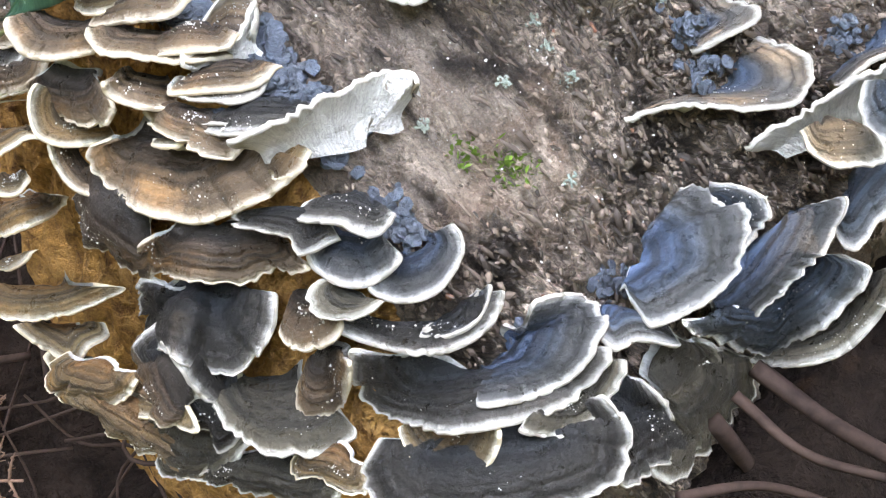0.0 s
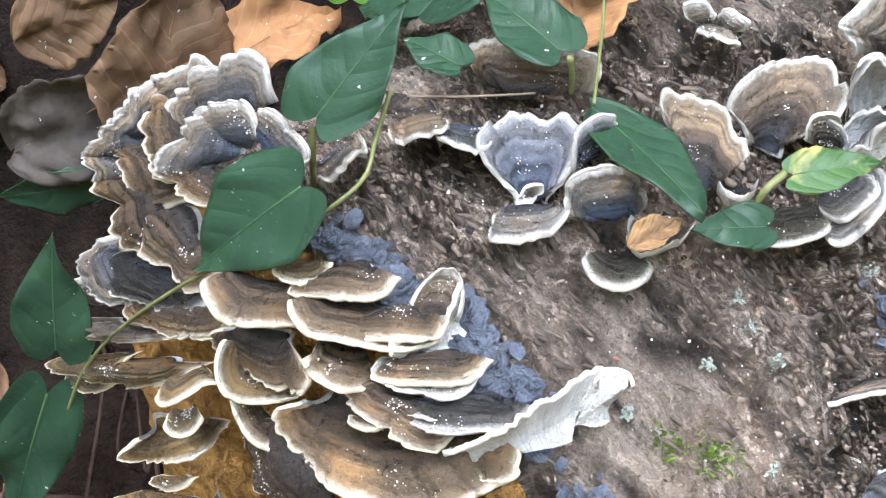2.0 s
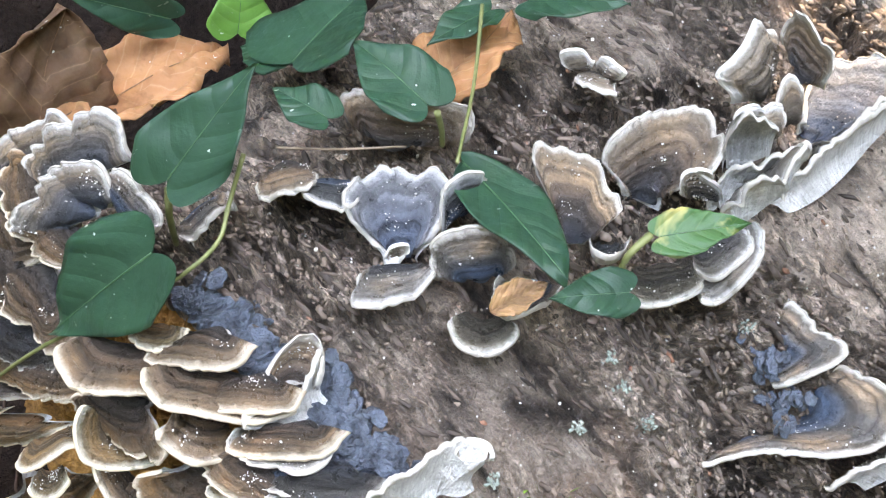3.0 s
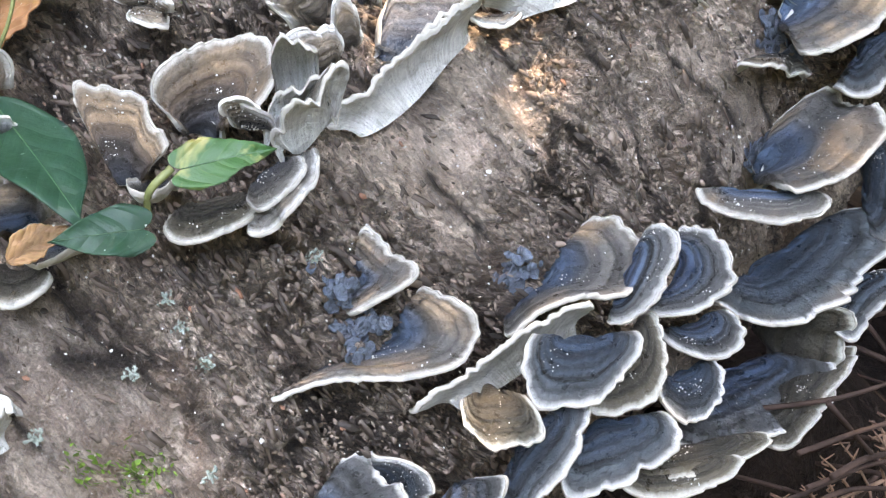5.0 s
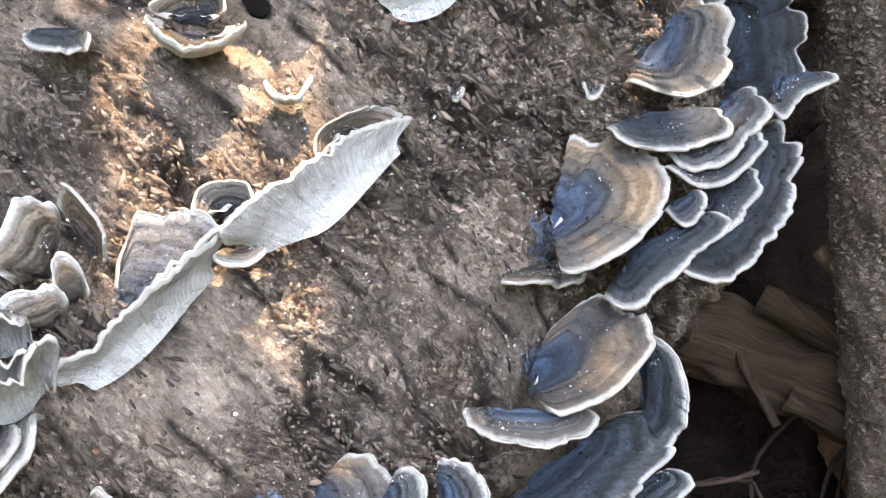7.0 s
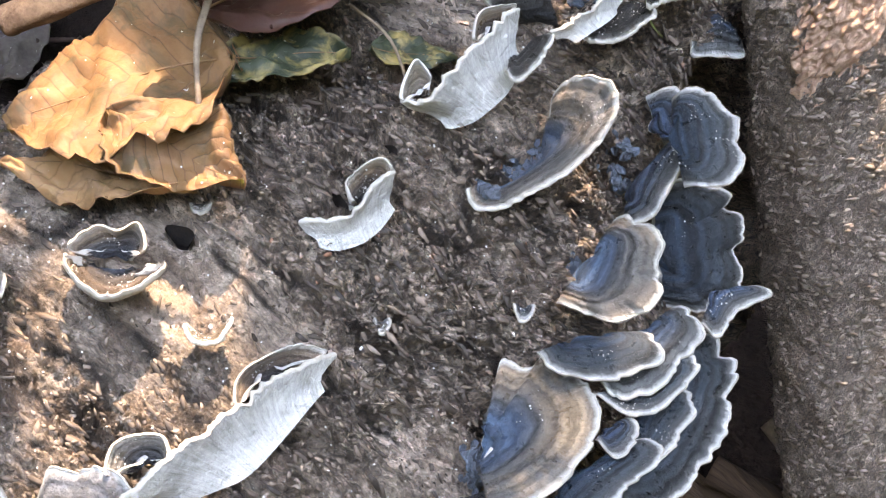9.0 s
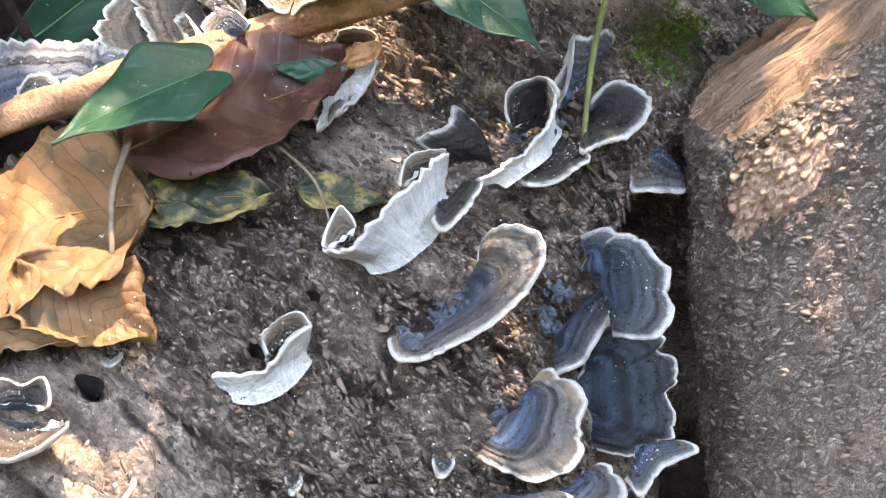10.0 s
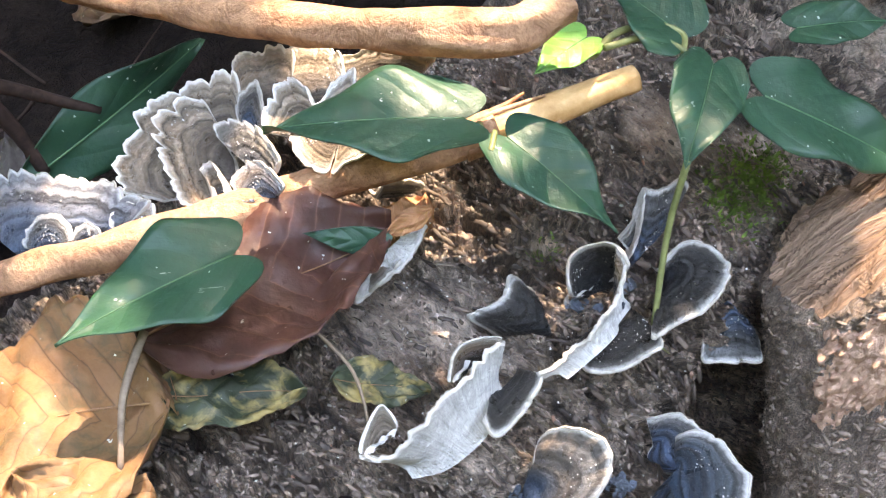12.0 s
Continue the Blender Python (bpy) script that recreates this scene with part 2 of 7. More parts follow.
def bark_surface(name, dark, mid, light, rust, along, around, bend=0.006, cracks=1.0, flaky=1.0):
    """Weathered bark in metres: u along the log, v round it. Thin layers broken off in steps, fissures that run round the log, fine crumbs and specks;
    smooth worn stretches between rough ones."""
    s = Shader(name, 0.62, 0.3)
    uv = s.coords()
    warp = s.node("ShaderNodeTexNoise")
    s.link(uv, warp.inputs["Vector"])
    warp.inputs["Scale"].default_value, warp.inputs["Detail"].default_value = 55.0, 4.0
    bent = s.mix(bend, uv, warp.outputs["Color"], "ADD")
    wear = s.node("ShaderNodeUVMap")
    wear.uv_map = "Span"
    split_wear = s.node("ShaderNodeSeparateXYZ")
    s.link(wear.outputs[0], split_wear.inputs[0])
    rough_part = s.math("ADD", split_wear.outputs[0], s.math("MULTIPLY", s.math("SUBTRACT", s.noise(uv, 80, 3, 0.6), 0.5), 0.5))

    def layers(k, count, seed, sharp):
        """Broken-off layers: the height, and one tone for each step."""
        m = s.node("ShaderNodeMapping")
        s.link(bent, m.inputs[0])
        m.inputs["Scale"].default_value, m.inputs["Location"].default_value = (along * k, around * k, 1.0), (seed, seed * 1.7, 0.0)
        n = s.math("MULTIPLY", s.noise(m.outputs[0], 1.0, 5, 0.62, 0.5), count)
        step, part = s.math("FLOOR", n), s.math("FRACT", n)
        height = s.math("DIVIDE", s.math("ADD", step, s.ramp(part, (0.0, 0.0), (sharp, 0.8), (1.0, 1.0))), count)
        pick = s.node("ShaderNodeTexWhiteNoise", noise_dimensions="1D")
        s.link(s.math("ADD", step, seed * 13.1), pick.inputs["W"])
        return height, pick.outputs["Value"]

    wide, wide_tone = layers(0.6, 20.0, 3.0, 0.2)
    thin, thin_tone = layers(2.4, 13.0, 8.0, 0.25)
    split = s.node("ShaderNodeTexVoronoi", feature="DISTANCE_TO_EDGE")
    s.link(s.stretch(bent, along * 0.4, around * 0.28), split.inputs["Vector"])
    split.inputs["Scale"].default_value = 1.0
    some = s.noise(s.stretch(uv, 60, 26), 1.0, 3, 0.6)
    twist = s.mix(bend * 0.35, bent, s.node("ShaderNodeTexNoise").outputs["Color"], "ADD")
    knit = twist.node.inputs[7].links[0].from_node
    s.link(uv, knit.inputs["Vector"])
    knit.inputs["Scale"].default_value, knit.inputs["Detail"].default_value = 330.0, 3.0

    def chunks(k, feature):
        c = s.node("ShaderNodeTexVoronoi", feature=feature)
        s.link(s.stretch(twist, along * k * 2.4, around * k * 3.4), c.inputs["Vector"])
        c.inputs["Scale"].default_value = 1.0
        return c

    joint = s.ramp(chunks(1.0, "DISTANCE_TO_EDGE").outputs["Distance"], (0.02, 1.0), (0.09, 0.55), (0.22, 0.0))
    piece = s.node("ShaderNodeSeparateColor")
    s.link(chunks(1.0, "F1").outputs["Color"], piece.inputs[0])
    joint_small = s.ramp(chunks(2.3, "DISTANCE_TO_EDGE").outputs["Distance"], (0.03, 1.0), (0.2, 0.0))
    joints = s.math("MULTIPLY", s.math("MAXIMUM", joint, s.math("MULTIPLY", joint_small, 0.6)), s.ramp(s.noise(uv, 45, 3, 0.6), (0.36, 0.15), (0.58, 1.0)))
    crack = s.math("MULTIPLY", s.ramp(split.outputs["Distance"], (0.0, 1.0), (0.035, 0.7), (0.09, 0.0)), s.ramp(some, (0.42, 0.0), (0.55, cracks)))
    grain = s.noise(s.stretch(bent, along * 2.6, around * 2.2), 1.0, 6, 0.72, 0.3)
    fine = s.noise(s.stretch(bent, along * 8.0, around * 10.0), 1.0, 5, 0.7, 0.5)
    crumb, grit = s.noise(uv, 420, 4, 0.7, 0.4), s.noise(uv, 1300, 3, 0.7)
    stain, patch = s.noise(uv, 34, 4, 0.65, 0.8), s.noise(uv, 14, 4, 0.6, 0.5)

    col = s.ramp(grain, (0.3, dark), (0.47, mid), (0.7, light))
    col = s.mix(s.math("MULTIPLY", s.ramp(fine, (0.38, 1.0), (0.5, 0.0)), s.ramp(rough_part, (0.0, 0.5), (1.0, 0.9))), col, dark)
    col = s.mix(s.ramp(fine, (0.56, 0.0), (0.7, 0.6)), col, light)
    steps = s.math("MULTIPLY", s.ramp(wide_tone, (0.0, 0.55), (1.0, 1.3)), s.ramp(thin_tone, (0.0, 0.5), (1.0, 1.4)))
    tint = s.node("ShaderNodeCombineXYZ")
    for i in range(3):
        s.link(steps, tint.inputs[i])
    col = s.mix(s.math("ADD", 0.4, s.math("MULTIPLY", rough_part, 0.55)), col, tint.outputs[0], "MULTIPLY")
    col = s.mix(s.math("MULTIPLY", s.ramp(piece.outputs[0], (0.0, 0.85), (0.35, 0.2), (0.5, 0.0)), s.ramp(rough_part, (0.0, 0.35), (1.0, 0.9))), col, dark)
    col = s.mix(s.ramp(piece.outputs[0], (0.84, 0.0), (0.9, 0.4)), col, light)
    worn = s.mix(s.ramp(crumb, (0.3, 0.0), (0.7, 1.0)), mid, light)
    col = s.mix(s.math("MULTIPLY", s.ramp(rough_part, (0.0, 0.4), (0.7, 0.0)), s.ramp(crumb, (0.35, 0.3), (0.55, 1.0))), col, worn)
    col = s.mix(s.ramp(stain, (0.54, 0.0), (0.7, 0.55)), col, rust)
    col = s.mix(s.ramp(patch, (0.36, 0.4), (0.47, 0.18), (0.56, 0.0)), col, dark)
    col = s.mix(s.ramp(crumb, (0.3, 0.75), (0.4, 0.0)), col, dark)
    # shade of the gaps put into the colour: joints and cracks darkened
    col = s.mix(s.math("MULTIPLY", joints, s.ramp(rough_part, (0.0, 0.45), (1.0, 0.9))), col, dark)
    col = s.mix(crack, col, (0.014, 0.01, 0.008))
    # pale grit specks, also painted for the glints of wet bark
    col = s.mix(s.ramp(grit, (0.62, 0.0), (0.7, 0.5)), col, (0.52, 0.47, 0.42))
    col = s.mix(s.ramp(grit, (0.32, 0.6), (0.4, 0.0)), col, dark)
    s.put(s.bsdf.inputs["Roughness"], s.ramp(grain, (0.35, 0.34), (0.6, 0.72)))
    s.bump(wide, 1.0, 0.022 * flaky)
    s.bump(s.math("SUBTRACT", 1.0, crack), 1.0, 0.0022)
    s.bump(s.math("MULTIPLY", thin, s.ramp(rough_part, (0.0, 0.35), (1.0, 1.0))), 1.0, 0.012 * flaky)
    s.bump(s.math("SUBTRACT", s.math("MULTIPLY", piece.outputs[1], 0.6), joints), 1.0, 0.0016)
    s.bump(grain, 1.0, 0.0022)
    s.bump(fine, 1.0, 0.002)
    s.bump(crumb, 1.0, 0.0024)
    s.bump(grit, 0.8, 0.0007)
    return s.colour(col)


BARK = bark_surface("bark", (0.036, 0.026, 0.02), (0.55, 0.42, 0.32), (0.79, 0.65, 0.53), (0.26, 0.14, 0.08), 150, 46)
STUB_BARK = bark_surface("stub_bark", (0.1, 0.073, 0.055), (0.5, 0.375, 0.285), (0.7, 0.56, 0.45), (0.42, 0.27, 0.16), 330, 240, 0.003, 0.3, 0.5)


def simple_surface(name, low, high, scale, rough=0.8, relief=0.001, detail=5.0, spec=0.35, warp=0.5, coord="Object", sx=1, sy=1, sz=1):
    s = Shader(name, rough, spec)
    obj = s.stretch(s.coords(coord), sx, sy, sz)
    a, b = s.noise(obj, scale, detail, 0.65, warp), s.noise(obj, scale * 7, 3, 0.6)
    f = s.math("ADD", s.math("MULTIPLY", a, 0.75), s.math("MULTIPLY", b, 0.25))
    s.bump(f, 0.7, relief)
    return s.colour(s.ramp(f, (0.32, low), (0.66, high)))


ROTTEN = simple_surface("rotten_wood", (0.09, 0.035, 0.012), (0.62, 0.32, 0.1), 190, 0.85, 0.012, spec=0.2)
SPLIT_WOOD = simple_surface("split_wood", (0.04, 0.022, 0.012), (0.4, 0.25, 0.16), 90, 0.85, 0.008, coord="UV", sx=0.14, sy=8, warp=0.0)
SUNLIT_WOOD = simple_surface("sunlit_wood", (0.26, 0.135, 0.085), (0.58, 0.37, 0.255), 320, 0.8, 0.006)
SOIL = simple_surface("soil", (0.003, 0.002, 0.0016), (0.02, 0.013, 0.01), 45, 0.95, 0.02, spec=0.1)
TWIG = simple_surface("twig_bark", (0.013, 0.008, 0.0065), (0.058, 0.036, 0.028), 60, 0.85, 0.001, spec=0.15)
DECAYED = simple_surface("decayed_wood", (0.012, 0.007, 0.005), (0.13, 0.08, 0.05), 60, 0.85, 0.01, spec=0.2, coord="UV", sx=0.3, sy=3.5, warp=0.3)
DRY_FROND = simple_surface("dry_frond", (0.05, 0.027, 0.018), (0.2, 0.115, 0.075), 90, 0.8, 0.0005)
STICK = simple_surface("stick_bark", (0.14, 0.06, 0.03), (0.52, 0.28, 0.15), 130, 0.75, 0.003)
PEELED = simple_surface("peeled_wood", (0.4, 0.2, 0.065), (0.62, 0.38, 0.17), 90, 0.7, 0.001)
CRUST = simple_surface("blue_crust", (0.005, 0.008, 0.012), (0.105, 0.135, 0.172), 200, 0.4, 0.006, spec=0.6)
LICHEN = simple_surface("lichen", (0.12, 0.15, 0.12), (0.3, 0.34, 0.29), 300, 0.85, 0.0005)
MOSS = simple_surface("moss", (0.035, 0.07, 0.012), (0.16, 0.26, 0.04), 200, 0.85, 0.0005)
HOLE_SHADE = simple_surface("hole_shade", (0.004, 0.003, 0.002), (0.02, 0.013, 0.009), 200, 0.95, 0.001)
DEAD_RIB = simple_surface("dead_leaf_rib", (0.1, 0.05, 0.022), (0.24, 0.13, 0.06), 200, 0.7, 0.0002)
LEAF_RIB = simple_surface("leaf_rib", (0.022, 0.07, 0.03), (0.06, 0.135, 0.06), 200, 0.5, 0.0002)
STEM = simple_surface("green_stem", (0.07, 0.085, 0.028), (0.19, 0.2, 0.075), 120, 0.5, 0.0002)
DRY_STEM = simple_surface("dry_stem", (0.09, 0.062, 0.04), (0.27, 0.2, 0.135), 120, 0.7, 0.0003)


def leaf_surface(name, low, high, vein, rough=0.45, blotch=None, see_through=0.15, veins=5.0, rib=0.16):
    """Leaf blade: side veins run out from the midrib at u = 0.5 towards the tip at v = 1."""
    s = Shader(name, rough, 0.28)
    uv = s.coords()
    sep = s.node("ShaderNodeSeparateXYZ")
    s.link(uv, sep.inputs[0])
    off = s.math("ABSOLUTE", s.math("SUBTRACT", sep.outputs[0], 0.5))
    obj = s.coords("Object")
    along = s.math("SUBTRACT", sep.outputs[1], s.math("MULTIPLY", off, 0.75))
    along = s.math("ADD", along, s.math("MULTIPLY", s.noise(obj, 60, 2, 0.5), 0.06))
    wave = s.math("PINGPONG", s.math("MULTIPLY", along, veins), 0.5)
    ribs = s.ramp(wave, (0.0, 1.0), (0.04, 0.3), (0.1, 0.0))
    net = s.noise(obj, 420, 4, 0.6)
    big = s.noise(obj, 45, 3, 0.6)
    col = s.mix(big, low, high)
    col = s.mix(s.math("MULTIPLY", ribs, rib), col, vein)
    col = s.mix(s.math("MULTIPLY", net, 0.35), col, low)
    if blotch:
        col = s.mix(s.ramp(s.noise(obj, 85, 4, 0.65, 0.5), (0.5, 0.0), (0.64, 0.8)), col, blotch)
    scratch = s.ramp(s.noise(s.stretch(obj, 130, 420, 260), 1.0, 3, 0.6, 0.8), (0.7, 0.0), (0.75, 0.45))
    if rib < 0.3:
        col = s.mix(scratch, col, (0.4, 0.42, 0.36))
    col = s.mix(s.ramp(s.noise(obj, 520, 2, 0.5), (0.735, 0.0), (0.755, 0.8)), col, (0.55, 0.56, 0.5))
    s.bump(big, 0.4, 0.003)
    s.put(s.bsdf.inputs["Roughness"], s.ramp(net, (0.3, rough * 0.8), (0.7, min(1.0, rough * 1.35))))
    pillow = s.ramp(wave, (0.0, 0.0), (0.25, 0.8), (0.5, 1.0))
    s.bump(pillow, 0.3, 0.0007)
    s.bump(net, 0.35, 0.0006)
    s.bsdf.inputs["Subsurface Weight"].default_value = see_through
    s.bsdf.inputs["Subsurface Radius"].default_value = (0.002, 0.003, 0.001)
    return s.colour(col)


GREEN = leaf_surface("green_leaf", (0.009, 0.036, 0.02), (0.02, 0.07, 0.036), (0.035, 0.095, 0.05), 0.42, rib=0.09)
FRESH = leaf_surface("fresh_leaf", (0.06, 0.17, 0.03), (0.13, 0.3, 0.06), (0.3, 0.45, 0.15), 0.4)
SPOTTED = leaf_surface("yellowing_leaf", (0.022, 0.075, 0.025), (0.045, 0.125, 0.035), (0.2, 0.25, 0.08), 0.4, (0.35, 0.3, 0.1))
ORANGE = leaf_surface("dead_leaf_orange", (0.1, 0.05, 0.022), (0.27, 0.14, 0.058), (0.05, 0.022, 0.01), 0.6, (0.07, 0.05, 0.024), veins=11.0, rib=0.85)
TAN_LEAF = leaf_surface("dead_leaf_tan", (0.2, 0.1, 0.045), (0.42, 0.25, 0.12), (0.12, 0.06, 0.025), 0.65, (0.1, 0.055, 0.025), veins=9.0, rib=0.7)
RUSSET = leaf_surface("dead_leaf_russet", (0.028, 0.011, 0.008), (0.1, 0.037, 0.022), (0.19, 0.09, 0.055), 0.5, (0.05, 0.022, 0.015), veins=8.0, rib=0.5)
BROWN_LEAF = leaf_surface("dead_leaf_brown", (0.06, 0.03, 0.016), (0.21, 0.115, 0.058), (0.28, 0.18, 0.1), 0.7, (0.08, 0.045, 0.025), veins=8.0, rib=0.5)
COPPER = leaf_surface("dead_leaf_copper", (0.25, 0.11, 0.045), (0.46, 0.22, 0.1), (0.5, 0.3, 0.16), 0.65, (0.2, 0.09, 0.035), veins=8.0, rib=0.5)
OLIVE_LEAF = leaf_surface("dead_leaf_olive", (0.014, 0.022, 0.014), (0.05, 0.06, 0.03), (0.2, 0.17, 0.07), 0.55, (0.3, 0.22, 0.08))
GREY_LEAF = leaf_surface("dead_leaf_grey", (0.03, 0.025, 0.02), (0.09, 0.072, 0.058), (0.13, 0.11, 0.09), 0.75, (0.07, 0.055, 0.045))


# ---- mesh helpers ----
MM = 0.001


def vec(p):
    return Vector(p) * MM


def mesh_object(name, verts, faces, material, parent=None, uvs=None, label="", smooth=True, span=None):
    """One mesh object; uvs: one pair for each vertex, span: a second set of them."""
    me = bpy.data.meshes.new(name)
    me.from_pydata([tuple(v) for v in verts], [], faces)
    if uvs is not None:
        layer = me.uv_layers.new(name="UVMap")
        idx = np.empty(len(me.loops), dtype=np.int32)
        me.loops.foreach_get("vertex_index", idx)
        layer.data.foreach_set("uv", np.asarray(uvs, dtype=np.float32)[idx].ravel())
        if span is not None:
            me.uv_layers.new(name="Span").data.foreach_set("uv", np.asarray(span, dtype=np.float32)[idx].ravel())
    if smooth:
        me.polygons.foreach_set("use_smooth", np.ones(len(me.polygons), dtype=bool))
    me.materials.append(material)
    me.update()
    ob = new(name, me)
    if parent is not None:
        ob.parent = parent
    if label:
        tagged(ob, label)
    return ob


def grid_faces(nu, nv, start=0, wrap=False):
    """Quads of nu rows by nv columns of vertices, row by row."""
    out = []
    for i in range(nu - 1):
        for j in range(nv if wrap else nv - 1):
            a, b = start + i * nv + j, start + i * nv + (j + 1) % nv
            out.append((a, b, b + nv, a + nv))
    return out


def spline(points, steps):
    """A smooth curve through a few points."""
    pts = [Vector(p) for p in points]
    pts = [pts[0] * 2 - pts[1]] + pts + [pts[-1] * 2 - pts[-2]]
    out = []
    for i in range(1, len(pts) - 2):
        a, b, c, d = pts[i - 1:i + 3]
        for k in range(steps):
            t = k / steps
            out.append(0.5 * (2 * b + (c - a) * t + (2 * a - 5 * b + 4 * c - d) * t * t + (3 * b - a - 3 * c + d) * t ** 3))
    return out + [pts[-2]]


def tube(name, points, r0, r1, material, parent=None, steps=6, sides=8, rough=0.0, label="", seed=0):
    """A closed round stem along a curve, from radius r0 to r1, with knobbly unevenness."""
    line = spline(points, steps)
    n = len(line)
    verts, uvs = [], []
    ref = Vector((0.3, 0.2, 1)).normalized()
    run = 0.0
    for i, p in enumerate(line):
        d = (line[min(i + 1, n - 1)] - line[max(i - 1, 0)]).normalized()
        a = d.cross(ref).normalized()
        b = d.cross(a)
        if i:
            run += (p - line[i - 1]).length
        r = r0 + (r1 - r0) * i / (n - 1)
        for j in range(sides):
            w = 2 * math.pi * j / sides
            q = a * math.cos(w) + b * math.sin(w)
            k = 1 + rough * noise.noise(Vector((run * 60 + seed, math.cos(w) * 1.2, math.sin(w) * 1.2)))
            verts.append(p + q * r * k)
            uvs.append((run, r * w))
    faces = grid_faces(n, sides, 0, True)
    faces.append(tuple(range(sides))[::-1])
    faces.append(tuple(range((n - 1) * sides, n * sides)))
    return mesh_object(name, verts, faces, material, parent, uvs, label)


# ---- the fallen log ----
AXIS_AT = Vector((0.040, 0.287, 0.110))
ALONG = Vector((0.716, 0.691, 0.103)).normalized()
ACROSS = Vector((0, 0, 1)).cross(ALONG).normalized()
UP = ALONG.cross(ACROSS)
RADIUS = 0.129
END_AT = AXIS_AT - 0.122 * ALONG + 0.127 * UP
END_WAY = -math.cos(radians(14)) * ALONG + math.sin(radians(14)) * UP
LOG_LENGTH = 0.95


def bark_rough(s, w):
    """How crumbly the bark is, 0 to 1: worn smooth on the crown of the log, broken up along its flank."""
    y = RADIUS * w
    k = 0.72 + 0.25 * max(0.0, min(1.0, (s - 0.1) / 0.04)) + 1.0 * noise.noise(Vector((s * 17, y * 14, 6.0))) + 0.5 * noise.noise(Vector((s * 48, y * 40, 2.0)))
    k -= 0.7 * math.exp(-((s - 0.02) / 0.05) ** 2 - ((w + 0.45) / 0.22) ** 2) + 0.35 * math.exp(-((s - 0.06) / 0.05) ** 2 - ((w + 0.1) / 0.2) ** 2)
    k += 0.45 * math.exp(-((s - 0.1) / 0.05) ** 2 - ((w + 0.6) / 0.14) ** 2)
    return max(0.0, min(1.0, k))


def bark_height(s, w):
    """Unevenness of the bark at s metres along and w radians round: swells, broken layers with sharp steps, fissures, bored pits."""
    x, y = s, RADIUS * w
    x += 0.004 * noise.noise(Vector((s * 60, y * 60, 3.0)))
    y += 0.006 * noise.noise(Vector((s * 60, y * 60, 8.0)))
    big = noise.fractal(Vector((x * 16, y * 10, 1.0)), 1.0, 2.0, 3) * 0.0026
    rough = 0.15 + 0.95 * bark_rough(s, w)
    n = noise.fractal(Vector((x * 75, y * 24, 5.0)), 0.7, 2.1, 4) * 6.0
    part = n - math.floor(n)
    layer = (math.floor(n) + min(1.0, part / 0.2)) * 0.0006
    ridge = noise.ridged_multi_fractal(Vector((x * 170, y * 60, 7.0)), 0.6, 2.2, 4, 1.0, 2.0) * 0.0012
    q = Vector((x * 260 + 0.8 * noise.noise(Vector((s * 300, w * 40, 1.0))), y * 125 + 0.8 * noise.noise(Vector((s * 300, w * 40, 5.0))), 2.0))
    gap, mid = noise.voronoi(q)
    tip, turn = noise.cell(mid[0] * 3.0) - 0.5, noise.cell(mid[0] * 5.0) * 6.3
    scale = (min(1.0, (gap[1] - gap[0]) / 0.24) - 1) * 0.0024 + 0.0016 * tip + 0.0016 * ((q.x - mid[0].x) * math.cos(turn) + (q.y - mid[0].y) * math.sin(turn))
    ridge += scale * max(0.0, rough - 0.1)
    crack = abs(noise.noise(Vector((x * 62, y * 14, 9.0))))
    deep = max(0.0, 1 - crack / 0.07) * max(0.0, noise.noise(Vector((x * 14, y * 14, 4.0))) + 0.25)
    pits = 0.0
    for a, b, r in ((0.100, -0.05, 0.003), (0.135, -0.24, 0.0022), (0.158, -0.24, 0.0017)):
        d2 = ((s - a) / r) ** 2 + (RADIUS * (w - b) / (1.6 * r)) ** 2
        if d2 < 6:
            pits += 0.011 * math.exp(-d2 * 1.3)
    side = max(0.0, min(1.0, (-w - 0.6) / 0.22))
    cleft = 0.05 * side * side * (3 - 2 * side) * math.exp(-((s - 0.275) / 0.03) ** 2) if -3 < w < 0 else 0.0
    swell = -0.0045 - 0.006 * math.exp(-((s - 0.005) / 0.06) ** 2 - ((w + 0.25) / 0.45) ** 2) + 0.003 * max(0.0, min(1.0, (s - 0.06) / 0.05)) + 0.003 * max(0.0, min(1.0, (-0.075 - s) / 0.03))
    calm = max(0.0, 1 - pits / 0.003)
    return big + swell + 1.3 * (layer + ridge) * (0.3 + 0.7 * rough) * calm - 0.004 * deep * calm - pits - cleft


def log_point(s, w, h=0.0):
    r = RADIUS - 0.09 * max(0.0, min(s, 0.6) - 0.15) + bark_height(s, w) + h
    return AXIS_AT + ALONG * s + (UP * math.cos(w) + ACROSS * math.sin(w)) * r


def log_normal(w):
    return UP * math.cos(w) + ACROSS * math.sin(w)


def end_of_log(w, r):
    """How far along the axis the slanting broken end lies, at w round and r out."""
    q = AXIS_AT + (UP * math.cos(w) + ACROSS * math.sin(w)) * r - END_AT
    return -(q.dot(END_WAY)) / ALONG.dot(END_WAY)


